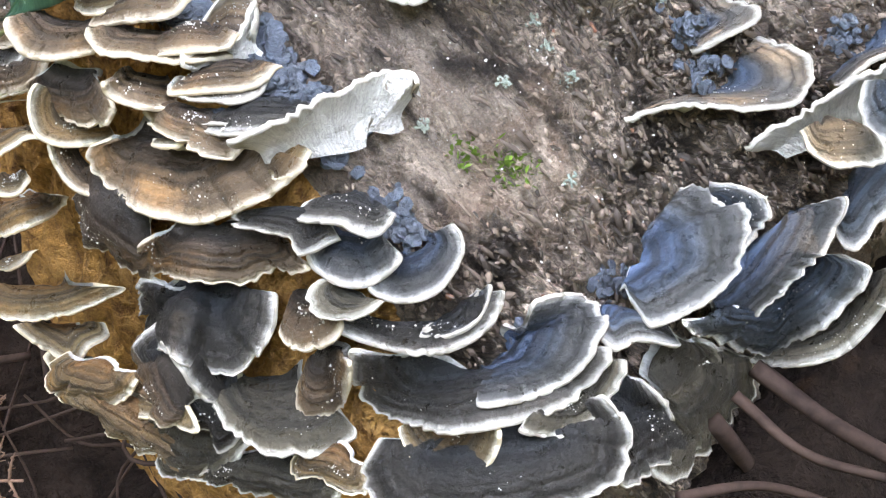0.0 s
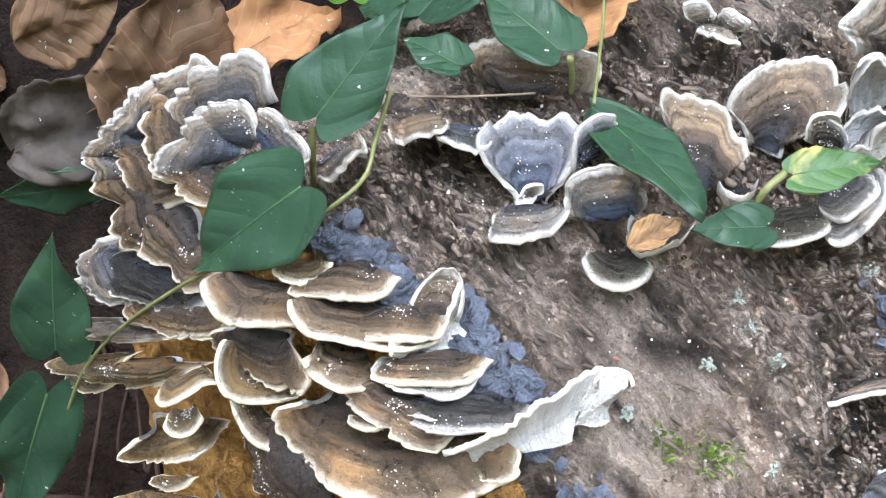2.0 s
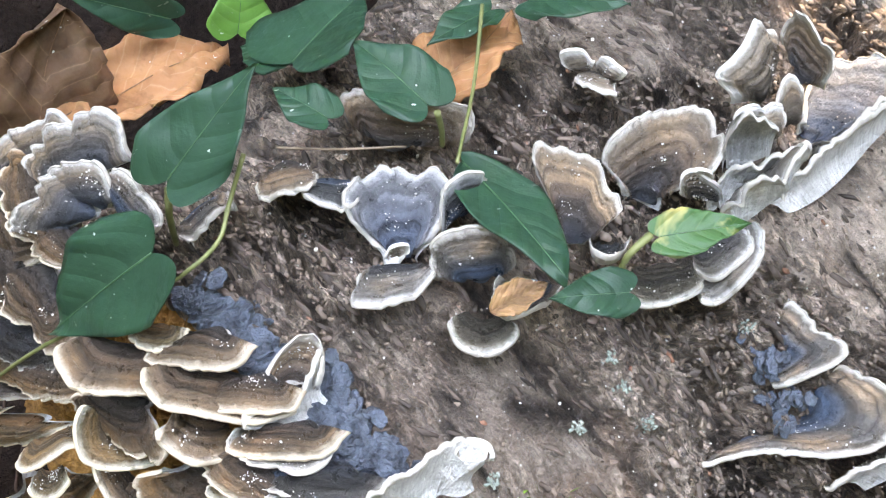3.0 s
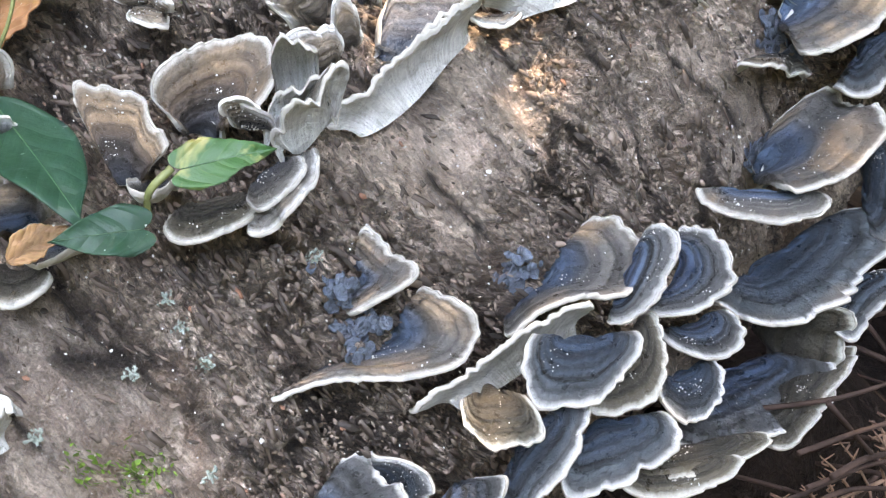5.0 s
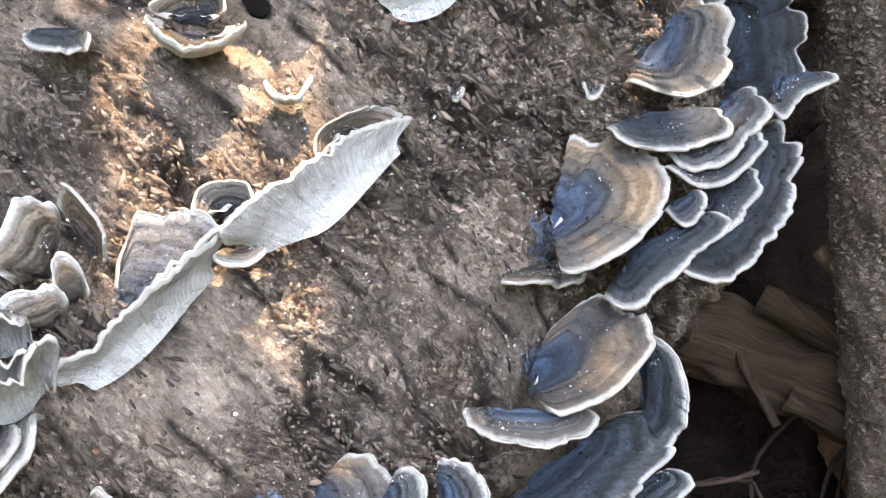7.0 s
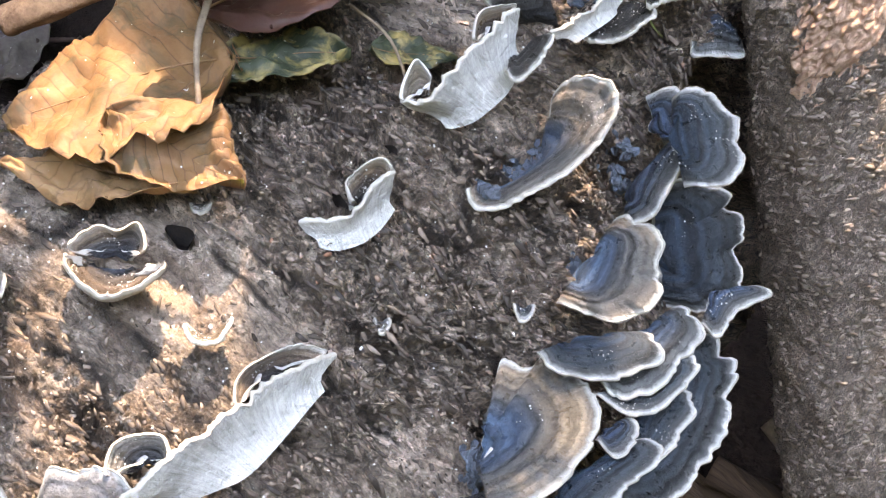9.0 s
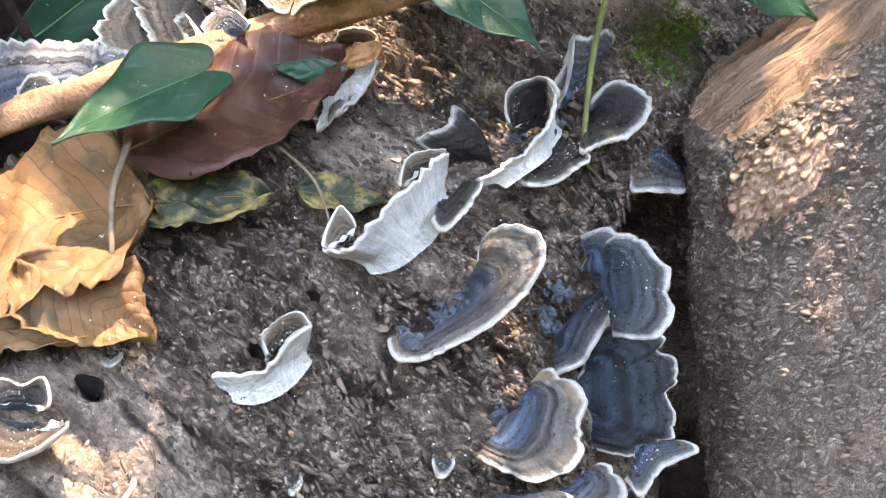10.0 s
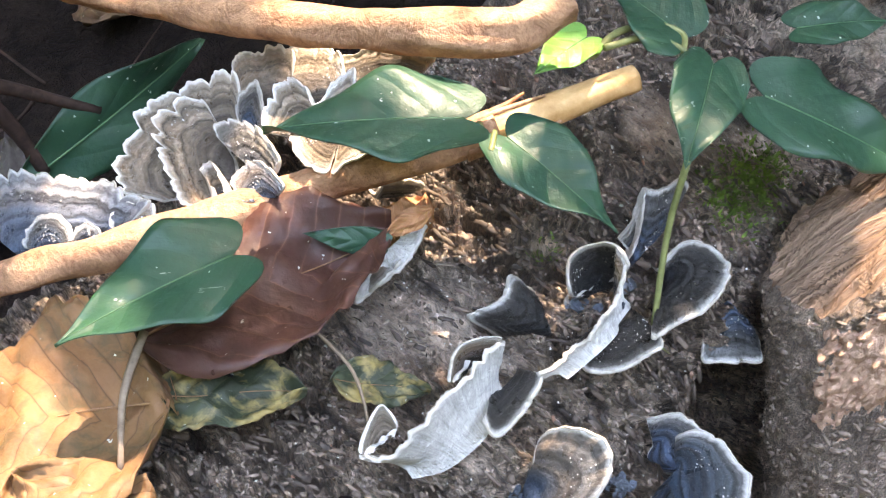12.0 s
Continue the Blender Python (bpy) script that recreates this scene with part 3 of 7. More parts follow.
def build_log():
    log = tagged(new("log"), "thick fallen log with grey-brown weathered bark and one broken rotten end", "log")
    fine, coarse, along, rest = 440, 50, 640, 50
    turns = [-1.6 + 2.4 * j / fine for j in range(fine)] + [0.8 + (2 * math.pi - 2.4) * j / coarse for j in range(coarse)]
    around = len(turns)
    ends = [end_of_log(w, RADIUS) for w in turns]
    verts, uvs, wear = [], [], []
    for i in range(along + rest):
        for w, lo in zip(turns, ends):
            s = lo + (0.42 - lo) * i / along if i < along else 0.42 + (LOG_LENGTH - 0.42) * (i - along) / (rest - 1)
            edge = min(1.0, (s - lo) / 0.012)
            verts.append(log_point(s, w, -0.007 * (1 - edge) ** 2))
            uvs.append((s, RADIUS * w))
            wear.append((bark_rough(s, w), 0.0))
    mesh_object("bark", verts, grid_faces(along + rest, around, 0, True), BARK, log, uvs, span=wear)
    rim = verts[:around]
    mid = sum(rim, Vector()) / around
    rings, verts, uvs = 110, [], []
    for i in range(rings + 1):
        for q in rim:
            p = mid + (q - mid) * (i / rings)
            lumps = noise.fractal(p * 40, 0.9, 2.0, 4) * 0.006 + noise.fractal(p * 170, 0.7, 2.0, 4) * 0.0028
            verts.append(p + END_WAY * (lumps * min(1.0, (rings - i) / 4) + 0.012 * (1 - (i / rings) ** 5)))
            uvs.append((p.x, p.z))
    mesh_object("broken_end", verts, grid_faces(rings + 1, around, 0, True), ROTTEN, log, uvs, "crumbling orange-brown rotten wood")
    return log


build_log()


# ---- the leaning stub beside it ----
STUB_WAY = Vector((-0.1135, 0.629, 0.769)).normalized()
STUB_TOP = Vector((0.3225, 0.436, 0.265)) + STUB_WAY * 0.004
STUB_R = 0.034
STUB_CUT = Vector((-0.536, 0.409, 0.693)).normalized()


SUN_PATCH_AT = Vector((0.3045, 0.3925, 0.2605))


def stub_point(w, s):
    """A place on the stub's bark, w round and s down from its slanting top, and the way out from its axis."""
    a = STUB_WAY.cross(Vector((0, 0, 1))).normalized()
    q = a * math.cos(w) + a.cross(STUB_WAY) * math.sin(w)
    c, d = math.cos(w), math.sin(w)
    r = STUB_R * (1 + 0.06 * math.cos(w * 2 + 0.6)) + noise.fractal(Vector((s * 14, c * 1.3, 3.0 + d * 1.3)), 1.0, 2.0, 3) * 0.003
    r += noise.fractal(Vector((s * 90, c * 3, 8.0 + d * 3)), 0.8, 2.0, 4) * 0.0012
    r += noise.ridged_multi_fractal(Vector((s * 230, c * 6, 3.0 + d * 6)), 0.6, 2.2, 3, 1.0, 2.0) * 0.001
    gap = noise.voronoi(Vector((s * 380, c * 9, d * 9)))[0]
    r += (min(1.0, (gap[1] - gap[0]) / 0.3) - 1) * 0.0013
    top = max(-0.045, min(0.045, -r * q.dot(STUB_CUT) / STUB_WAY.dot(STUB_CUT)))
    top += 0.006 * noise.noise(Vector((c * 1.5, d * 1.5, 2.0))) + 0.002 * noise.noise(Vector((c * 7, d * 7, 4.0)))
    return STUB_TOP + STUB_WAY * (s + top) + q * (r - 0.002 * max(0.0, 1 + s / 0.004)), q


def stub_place(p):
    """The turn and the depth below the top, of the stub's bark next to a point."""
    q = p - STUB_TOP
    a = STUB_WAY.cross(Vector((0, 0, 1))).normalized()
    down = q.dot(STUB_WAY)
    w = math.atan2(q.dot(a.cross(STUB_WAY)), q.dot(a))
    return w, down - (stub_point(w, -0.1)[0] - STUB_TOP).dot(STUB_WAY) - 0.1


def build_stub():
    stub = tagged(new("branch_stub"), "cut branch stub with scaly brown bark leaning up beside the log", "log")
    n, m = 220, 260
    verts, uvs = [], []
    for i in range(m):
        k = 1 - i / (m - 1)
        for j in range(n):
            w, s = 2 * math.pi * j / n, -0.36 * (0.4 * k + 0.6 * k * k)
            verts.append(stub_point(w, s)[0])
            uvs.append((s, STUB_R * w))
    mesh_object("bark", verts, grid_faces(m, n, 0, True), STUB_BARK, stub, uvs, span=[(0.6, 0.0)] * len(uvs))
    top, verts, uvs = verts[-n:], [], []
    mid = sum(top, Vector()) / n
    grain = Vector((0.80, 0.335, 0.495))
    grain = (grain - STUB_CUT * grain.dot(STUB_CUT)).normalized()
    cross = grain.cross(STUB_CUT)
    for i in range(100):
        for p in top:
            q = mid + (p - mid) * (i / 99)
            u, v = (q - mid).dot(grain), (q - mid).dot(cross)
            fib = noise.fractal(Vector((u * 14, v * 380, 1.0)), 0.6, 2.0, 4) * 0.003 + noise.noise(Vector((u * 30, v * 60, 6.0))) * 0.003
            verts.append(q + STUB_CUT * (fib * min(1.0, (99 - i) / 8)))
            uvs.append((u, v))
    mesh_object("cut_face", verts, grid_faces(100, n, 0, True), SPLIT_WOOD, stub, uvs, "pale fibrous cut wood")
    # sun put into the colour, drawn as bare pale wood with a ragged outline
    sun_patch_w, sun_patch_s = stub_place(SUN_PATCH_AT)
    n, m, verts, uvs, faces = 70, 70, [], [], []
    for i in range(n):
        for j in range(m):
            w, s = sun_patch_w + 0.5 * (2 * i / (n - 1) - 1), sun_patch_s + 0.0165 * (2 * j / (m - 1) - 1)
            at, out = stub_point(w, s)
            x, y = 2 * i / (n - 1) - 1, 2 * j / (m - 1) - 1
            ragged = math.hypot(x, y) + 0.5 * noise.fractal(Vector((x * 2.2, y * 2.2, 3.0)), 0.8, 2.0, 4)
            verts.append(at + out * (0.0011 - 0.004 * max(0.0, ragged - 0.62) + 0.0005 * noise.fractal(Vector((x * 9, y * 9, 7.0)), 0.8, 2.0, 3)))
            uvs.append((s, STUB_R * w))
            if i and j and ragged < 0.95:
                faces.append(((i - 1) * m + j - 1, (i - 1) * m + j, i * m + j, i * m + j - 1))
    mesh_object("bare_patch", verts, faces, SUNLIT_WOOD, stub, uvs, "pale orange patch of painted sun, as bare wood")
    # a knot with rings round a small dark hole
    at, way = Vector((0.3137, 0.3891, 0.2566)), Vector((-0.23, -0.68, 0.70)).normalized()
    e1 = way.cross(Vector((0, 0, 1))).normalized()
    e2 = way.cross(e1)
    verts, uvs = [], []
    for i in range(40):
        d = 0.0085 * (1 - i / 39)
        lift = 0.0022 * math.exp(-((d - 0.0026) / 0.0026) ** 2) + 0.00045 * math.sin(d * 4800) - 0.0045 * max(0.0, 1 - d / 0.0013) - 0.0015 * max(0.0, d / 0.0085 - 0.6)
        for k in range(48):
            q = 2 * math.pi * k / 48
            dd = d * (1 + 0.16 * math.sin(2 * q + 1) + 0.07 * math.sin(5 * q))
            verts.append(at + e1 * (dd * math.cos(q)) + e2 * (dd * math.sin(q)) + way * (lift + 0.0002))
            uvs.append((dd * math.cos(q), dd * math.sin(q)))
    mesh_object("knot", verts, [f[::-1] for f in grid_faces(40, 48, 0, True)], STUB_BARK, stub, uvs, "ringed knot with a small dark hole", span=[(0.6, 0.0)] * len(uvs))


build_stub()


# ---- ground ----
def floor_height(x, y):
    x, y = x - 0.1, y - 0.3
    near = max(0.0, 1 - math.hypot(x, y) / 3)
    z = 0.01 + near * 0.03 * noise.fractal(Vector((x * 9, (y + 0.3) * 9, 2.0)), 1.0, 2.0, 4)
    z += 0.15 * math.exp(-((x + 0.3) ** 2 + (y - 0.16) ** 2) / 0.018)
    beside = (x - 0.02) * 0.69 - (y + 0.14) * 0.72
    down = (x - 0.02) * 0.72 + (y + 0.14) * 0.69
    return z + 0.125 * math.exp(-(beside / 0.06) ** 2) * max(0.0, min(1.0, (0.2 - down) / 0.12)) * math.exp(-(min(0.0, down) / 0.15) ** 2)


def build_ground():
    n = 200
    verts, uvs = [], []
    for i in range(n):
        for j in range(n):
            x, y = [math.copysign(abs(k) ** 2.6, k) * 60 for k in ((2 * i / (n - 1) - 1), (2 * j / (n - 1) - 1))]
            verts.append((x + 0.1, y + 0.3, floor_height(x + 0.1, y + 0.3)))
            uvs.append((x, y))
    faces = [f[::-1] for f in grid_faces(n, n)]
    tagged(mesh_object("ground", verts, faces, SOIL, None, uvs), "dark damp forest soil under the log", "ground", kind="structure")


build_ground()


# ---- bracket fungi ----
LABELS = {
    "brown": "thin dark brown bracket fungus with zoned bands and a white edge",
    "dark": "blackish grey bracket fungus with fine rings and a white edge",
    "blue": "slate-blue velvety bracket fungus with rings and a pale edge",
    "tan": "bracket fungus with tan and sun-tinted outer bands, blue-grey base and cream edge",
    "olive": "olive-brown bracket fungus with curved bands and a whitish edge",
    "grey": "pale grey ruffled bracket fungus with a whitish wavy edge",
    "pale": "cream and tan frilled bracket fungus with a whitish edge",
    "ochre": "brown and ochre bracket fungus with a scalloped cream edge",
    "night": "dark slate-blue bracket fungus with fine rings and whitish edge",
    "steel": "blue-grey cupped bracket fungus with a pale wavy edge",
    "amber": "amber-brown bracket fungus with a cream edge on rotten wood",
}


DROPS = []
WRAP = 0.42   # how far the edge of a bracket curls back round its ends


def grow(root_line, edge_line, face, fade, look_of, cup, ruffle, curl, lobes, seed, droop=0.0):
    """A bracket's cap, pale margin and pore surface between the line by which it is grown on and its outer edge (both resampled evenly along the edge).
    cup: how far the cap domes (minus: dishes); curl: how far the edge rolls up; fade: where along the edge it is ruffled."""
    rnd = random.Random(seed)
    nu = len(edge_line)
    arc = np.linspace(0, 1, nu)
    edge_length = np.sum(np.linalg.norm(np.diff(edge_line, axis=0), axis=1))
    ray = edge_line - root_line
    radius = np.linalg.norm(ray, axis=1) + 0.001
    size = max(radius.max(), edge_length * 0.2)

    def wobble(freq):
        """A slow uneven wave along the edge, -1 to 1."""
        return sum(a * np.sin(freq * k * arc * 6.28 + rnd.uniform(0, 6.3)) for k, a in ((1.0, 0.6), (1.73, 0.4)))

    round_off = 0.5 if lobes else 1.0   # frilled ones have full round lobes with narrow nicks between

    def scallop(count, uneven):
        q = np.abs(np.sin(math.pi * (count * arc + uneven * wobble(max(0.6, count * 0.3)) + rnd.uniform(0, 1)))) ** round_off
        return q - 0.6

    lobe = scallop(lobes or max(1.6, edge_length / 0.017), 0.28) * (1 + 0.4 * wobble(1.0))
    bump = scallop(edge_length / 0.0075, 0.3) * (1 + 0.6 * wobble(2.0))
    nick = np.sin(6.28 * (edge_length / 0.0045) * arc + 2.0 * wobble(3.0)) * (0.6 + 0.5 * wobble(2.0))
    tiny = np.sin(6.28 * (edge_length / 0.0019) * arc + 2.5 * wobble(4.0))
    uneven = wobble(0.9)
    out = fade * (ruffle * (0.13 * lobe + 0.045 * bump + 0.035 * uneven) + np.minimum(0.05, 0.0004 / radius) * nick + np.minimum(0.015, 0.00008 / radius) * tiny)
    rim = 1 - np.minimum(0.2, 0.00055 / radius)
    wave = [(k, rnd.uniform(0, 6.3), ruffle * a * rnd.uniform(0.4, 1.2)) for k, a in ((2.0, 0.016), (4.0, 0.012))]
    thick = 0.0008 + 0.011 * size
    rings, ring_at = rnd.uniform(4.0, 6.0), rnd.uniform(0, 6.3)
    arch = 0.4 + 0.6 * np.sin(math.pi * arc)

    def row(v, under=0.0):
        v = np.broadcast_to(v, (nu,))
        p = root_line + ray * (v + out * v ** 3)[:, None]
        lift = cup * size * (2 * v * (1 - v) + 0.35 * (1 - v * v) * v) * arch
        lift = lift + fade * size * sum(a * np.sin(k * 3.14 * arc + o) for k, o, a in wave) * v ** 2.4
        lift = lift + fade * ruffle * size * ((0.035 if lobes else 0.09) * lobe * v ** 2.2 + 0.03 * bump * v ** 4 - 0.03 * uneven * v ** 2)
        lift = lift + fade * (0.0004 * nick + 0.0001 * tiny) * v ** 7
        lift = lift + curl * size * np.maximum(0.0, (v - 0.55) / 0.45) ** 2 * fade
        lift = lift + min(0.0004, 0.012 * size) * np.sin(6.28 * rings * v + ring_at + 1.5 * uneven * v) * np.minimum(1.0, 3 * v) * (1 - v ** 8)
        lift = lift - 0.0022 * np.maximum(0.0, 1 - v / 0.3) ** 2 - droop * v
        return p + face * (lift - under)[:, None]

    thing = tagged(new("bracket_fungus"), LABELS[look_of], "bracket fungus", "bracket fungi on the log")

    def sheet(name, levels, material):
        verts = np.concatenate([row(v, under) for v, under in levels])
        uvs = np.concatenate([np.stack([arc * edge_length, np.broadcast_to(v, (nu,))], axis=1) for v, under in levels])
        span = np.concatenate([np.stack([radius * (1 - v), radius * v], axis=1) for v, under in levels])
        return mesh_object(name, verts.tolist(), grid_faces(len(levels), nu), material, thing, uvs, span=span)

    cuts = 8 if size < 0.008 else 11 if size < 0.016 else 15
    sheet("cap", [(rim * (k / (cuts - 1)) ** 0.85, 0.0) for k in range(cuts)], CAPS[look_of])
    edge = [(0.0, 0.0), (0.3, -0.00024), (0.75, -0.0002), (1.0, 0.0003), (0.8, 0.0007), (-0.3, thick)]
    sheet("margin", [(rim + (1 - rim) * k, u) for k, u in edge], EDGES.get(look_of, MARGIN))
    sheet("pore_surface", [((rim - 0.3 * (1 - rim)) * v, thick * (1.6 - 0.6 * v)) for v in (1.0, 0.8, 0.6, 0.4, 0.2, 0.0)], PORES)
    if size > 0.006:
        for k in range(rnd.randint(0, 3)):
            a, v = rnd.gauss(0.5, 0.16), rnd.uniform(0.3, 0.85)
            for i in range(rnd.randint(4, 20)):
                p = row(max(0.1, min(0.97, v + rnd.gauss(0, 0.08))))[int(max(0.02, min(0.98, a + rnd.gauss(0, 0.07))) * (nu - 1))]
                DROPS.append((Vector(p), Vector(face[nu // 2]), rnd.uniform(0.00006, 0.00016) * (1.7 if rnd.random() < 0.12 else 1)))
    return thing


def even(line, count):
    """A line resampled to evenly spaced points."""
    run = np.concatenate([[0], np.cumsum(np.linalg.norm(np.diff(line, axis=0), axis=1))])
    at = np.linspace(0, run[-1], count)
    return np.stack([np.interp(at, run, line[:, i]) for i in range(3)], axis=1)


def columns(edge_length):
    return int(max(40, min(170, edge_length * 2500)))


def bracket(at, reach, side, skew, look_of, cup=0.12, ruffle=1.0, root=0.3, seed=0):
    """A half-round bracket rooted at `at`: it reaches out along `reach`, spreads to both ends of `side`, its ends shifted by `skew` (millimetres).
    root: how much of its width is grown on."""
    at, reach, side, skew = [np.array(vec(p)) for p in (at, reach, side, skew)]
    face = np.cross(reach, side)
    face /= np.linalg.norm(face)
    deep, half = np.linalg.norm(reach), np.linalg.norm(side)
    end = math.acos(-WRAP)
    phi = np.linspace(-end, end, 400)
    c, s = np.cos(phi), np.sin(phi)
    fore = (c + WRAP) / (1 + WRAP) - WRAP / (1 + WRAP) * s * s
    spread = np.outer(s, side) + np.outer(s * s, skew)
    line = at + np.outer(fore, reach) + spread
    nu = columns(np.sum(np.linalg.norm(np.diff(line, axis=0), axis=1)))
    run = np.concatenate([[0], np.cumsum(np.linalg.norm(np.diff(line, axis=0), axis=1))])
    phis = np.interp(np.linspace(0, run[-1], nu), run, phi)
    fade = np.minimum(1.0, 2.2 * np.maximum(0.0, np.cos(phis) + 0.3) + 0.15)
    back = np.maximum(0.0, -np.cos(phis) - 0.08) / WRAP
    grown = np.stack([np.interp(phis, phi, (at + spread * root)[:, i]) for i in range(3)], axis=1)
    return grow(grown, even(line, nu), np.tile(face, (nu, 1)), fade, look_of, cup, ruffle * max(0.3, min(1.0, 1.1 * deep / half)), 0.0, 0, seed, max(deep, half * 0.8) * 0.3 * back * back)


def fan(edge, root, look_of, cup=0.12, ruffle=1.0, curl=0.0, seed=0, lobes=0):
    """A freely shaped bracket: its edge and the line by which it is grown on, each a smooth curve through a few points (millimetres)."""
    edge, root = [vec(p) for p in edge], [vec(p) for p in root]
    first, last = root[0].lerp(edge[0], 0.4), root[-1].lerp(edge[-1], 0.4)
    line = np.array([tuple(p) for p in spline([first, *edge, last], 14)])
    nu = columns(np.sum(np.linalg.norm(np.diff(line, axis=0), axis=1)))
    line = even(line, nu)
    grown = even(np.array([tuple(p) for p in spline(root, 14)]), 101)
    grown = even(grown[12:89], nu)
    along = np.gradient(line, axis=0)
    face = np.cross(line - grown, along)
    for k in range(3):
        smooth = np.ones(max(3, nu // 5)) / max(3, nu // 5)
        face[:, k] = np.convolve(np.pad(face[:, k], len(smooth) // 2, mode="edge"), smooth, mode="same")[len(smooth) // 2:len(smooth) // 2 + nu]
    face /= np.linalg.norm(face, axis=1)[:, None]
    arc = np.linspace(0, 1, nu)
    return grow(grown, line, face, np.minimum(1.0, 8 * np.minimum(arc, 1 - arc) + 0.1), look_of, cup, 0.6 * ruffle, curl, lobes, seed)


# ---- leaves and stems ----
LEAF_LABELS = {
    "green": (GREEN, "glossy dark green heart-shaped vine leaf", "leaf", 0.02),
    "fresh": (FRESH, "small bright green young vine leaf", "leaf", 0.02),
    "spotted": (SPOTTED, "chewed green vine leaf with yellowed edge", "leaf", 0.06),
    "orange": (ORANGE, "orange dead leaf with toothed torn edges", "dead leaf", 0.12),
    "tan_leaf": (TAN_LEAF, "tan curled dead leaf lying under an orange one", "dead leaf", 0.09),
    "russet": (RUSSET, "dark russet dead leaf lying on the log", "dead leaf", 0.04),
    "brown": (BROWN_LEAF, "curled brown dead leaf in the litter", "dead leaf", 0.06),
    "copper": (COPPER, "copper-coloured dry leaf with toothed edge", "dead leaf", 0.06),
    "olive": (OLIVE_LEAF, "faded olive and yellow torn leaf", "dead leaf", 0.09),
    "grey": (GREY_LEAF, "grey decayed leaf on the ground", "dead leaf", 0.04),
}


def leaf(at, reach, side, look_of, shape="heart", fold=0.15, bend=0.1, seed=0):
    """A leaf from the foot of its blade `at` to the tip along `reach`, half as wide as `side` (millimetres), folded along its midrib and bent down at the tip."""
    at, reach, side = vec(at), vec(reach), vec(side)
    material, label, category, teeth = LEAF_LABELS[look_of]
    rnd = random.Random(seed)
    face = side.cross(reach).normalized()
    n, m = 48, 9
    size = reach.length
    o1, o2 = rnd.uniform(0, 6), rnd.uniform(0, 6)

    def half(t):
        if shape == "heart":
            return (0.75 + 1.0 * t) * max(0.0, 1 - t) ** (0.95 + 0.25 * t) * 1.1
        if shape == "long":
            return math.sin(math.pi * t ** 0.85) ** 0.9
        return math.sin(math.pi * t ** 0.75) ** 0.7

    def point(t, u, below=0.0):
        w = half(t)
        if teeth > 0.03:
            w *= 1 + teeth * ((t * 23 + o1) % 1.0 - 0.5) + teeth * 2.6 * noise.noise(Vector((t * 4.2, (1.0 if u > 0 else -1.0) * 3, seed))) + teeth * noise.noise(Vector((t * 13, u * 2, seed)))
        back = 0.03 * abs(u) ** 1.3 * max(0.0, 1 - t * 2.2)
        if shape == "heart":
            back = (0.12 * math.sin(math.pi * min(1.0, abs(u) * 1.05)) ** 0.75 - 0.13 * abs(u) ** 5) * (1 - t) ** 3
        p = reach * (t - back) + side * (u * w)
        z = fold * side.length * (abs(u) * w) - bend * size * (t - 0.35) ** 2
        if category == "dead leaf":
            z += size * 0.12 * noise.noise(Vector((t * 3.1, u * 1.7, seed * 1.3))) + size * 0.05 * noise.noise(Vector((t * 8, u * 5, seed * 0.7))) + size * 0.022 * noise.noise(Vector((t * 21, u * 12, seed * 0.9))) + size * 0.012 * math.sin((t - abs(u) * 0.35) * 34) * abs(u)
        z += size * 0.03 * math.sin(t * 7 + o1 + u * 1.5) * abs(u) + size * 0.02 * math.sin(t * 13 + o2 - u * 2) * abs(u)
        return at + p + face * (z - below)

    thing = tagged(new("dead_leaf" if category == "dead leaf" else "vine_leaf"), label, category, "fallen leaves" if category == "dead leaf" else "vine leaves")
    verts, uvs, faces = [], [], []
    for below in (0.0, 0.00035):
        for i in range(n):
            for j in range(-m, m + 1):
                t, u = 0.5 - 0.5 * math.cos(math.pi * i / (n - 1)), j / m
                verts.append(point(t, u, below))
                uvs.append((0.5 + 0.5 * u * half(t), t))
    w = 2 * m + 1
    faces = grid_faces(n, w) + [f[::-1] for f in grid_faces(n, w, n * w)]
    for i in range(n - 1):
        for j in (0, 2 * m):
            a, b = i * w + j, (i + 1) * w + j
            q = (a, b, b + n * w, a + n * w)
            faces.append(q if j == 0 else q[::-1])
    blade = mesh_object("blade", verts, faces, material, thing, uvs)
    tube("midrib", [point(t, 0, -0.0001) for t in (0.0, 0.3, 0.65, 0.97)], size * 0.0055, size * 0.002, LEAF_RIB if category == "leaf" else DEAD_RIB, blade, 5, 6)
    return thing


def stem(points, r0, r1, kind="green", steps=6):
    """A thin bare stem through a few points (millimetres)."""
    names = {"green": ("vine", STEM, "slender yellow-green vine stem", "stem"), "dry": ("dry_twig", DRY_STEM, "dry grey-brown thin twig", "twig"),
             "twig": ("twig", TWIG, "thin bare brown twig", "twig")}
    name, material, label, category = names[kind]
    return tagged(tube(name, [vec(p) for p in points], r0 * MM, r1 * MM, material, None, steps, 8, 0.25 if kind != "green" else 0.06), label, category)


# ---- placed one by one, in millimetres ----
bracket((-23.4, 149.7, 222.4), (-11.7, -4.4, -5.3), (9, -5.2, 0.9), (-11.5, -1.7, -8.1), "dark", 0.16, 1, 0.3, 6)
bracket((-17.8, 136, 211), (-6.8, -4.4, -3.9), (6.2, -3.2, -0.3), (-2.1, -0.5, -1.2), "olive", 0.16, 1, 0.3, 9)
bracket((11.2, 114.6, 193.6), (-2.2, -16.3, -14.1), (29.1, 0.9, 5.1), (0.1, -0.8, -15.9), "dark", 0.16, 1, 0.3, 16)
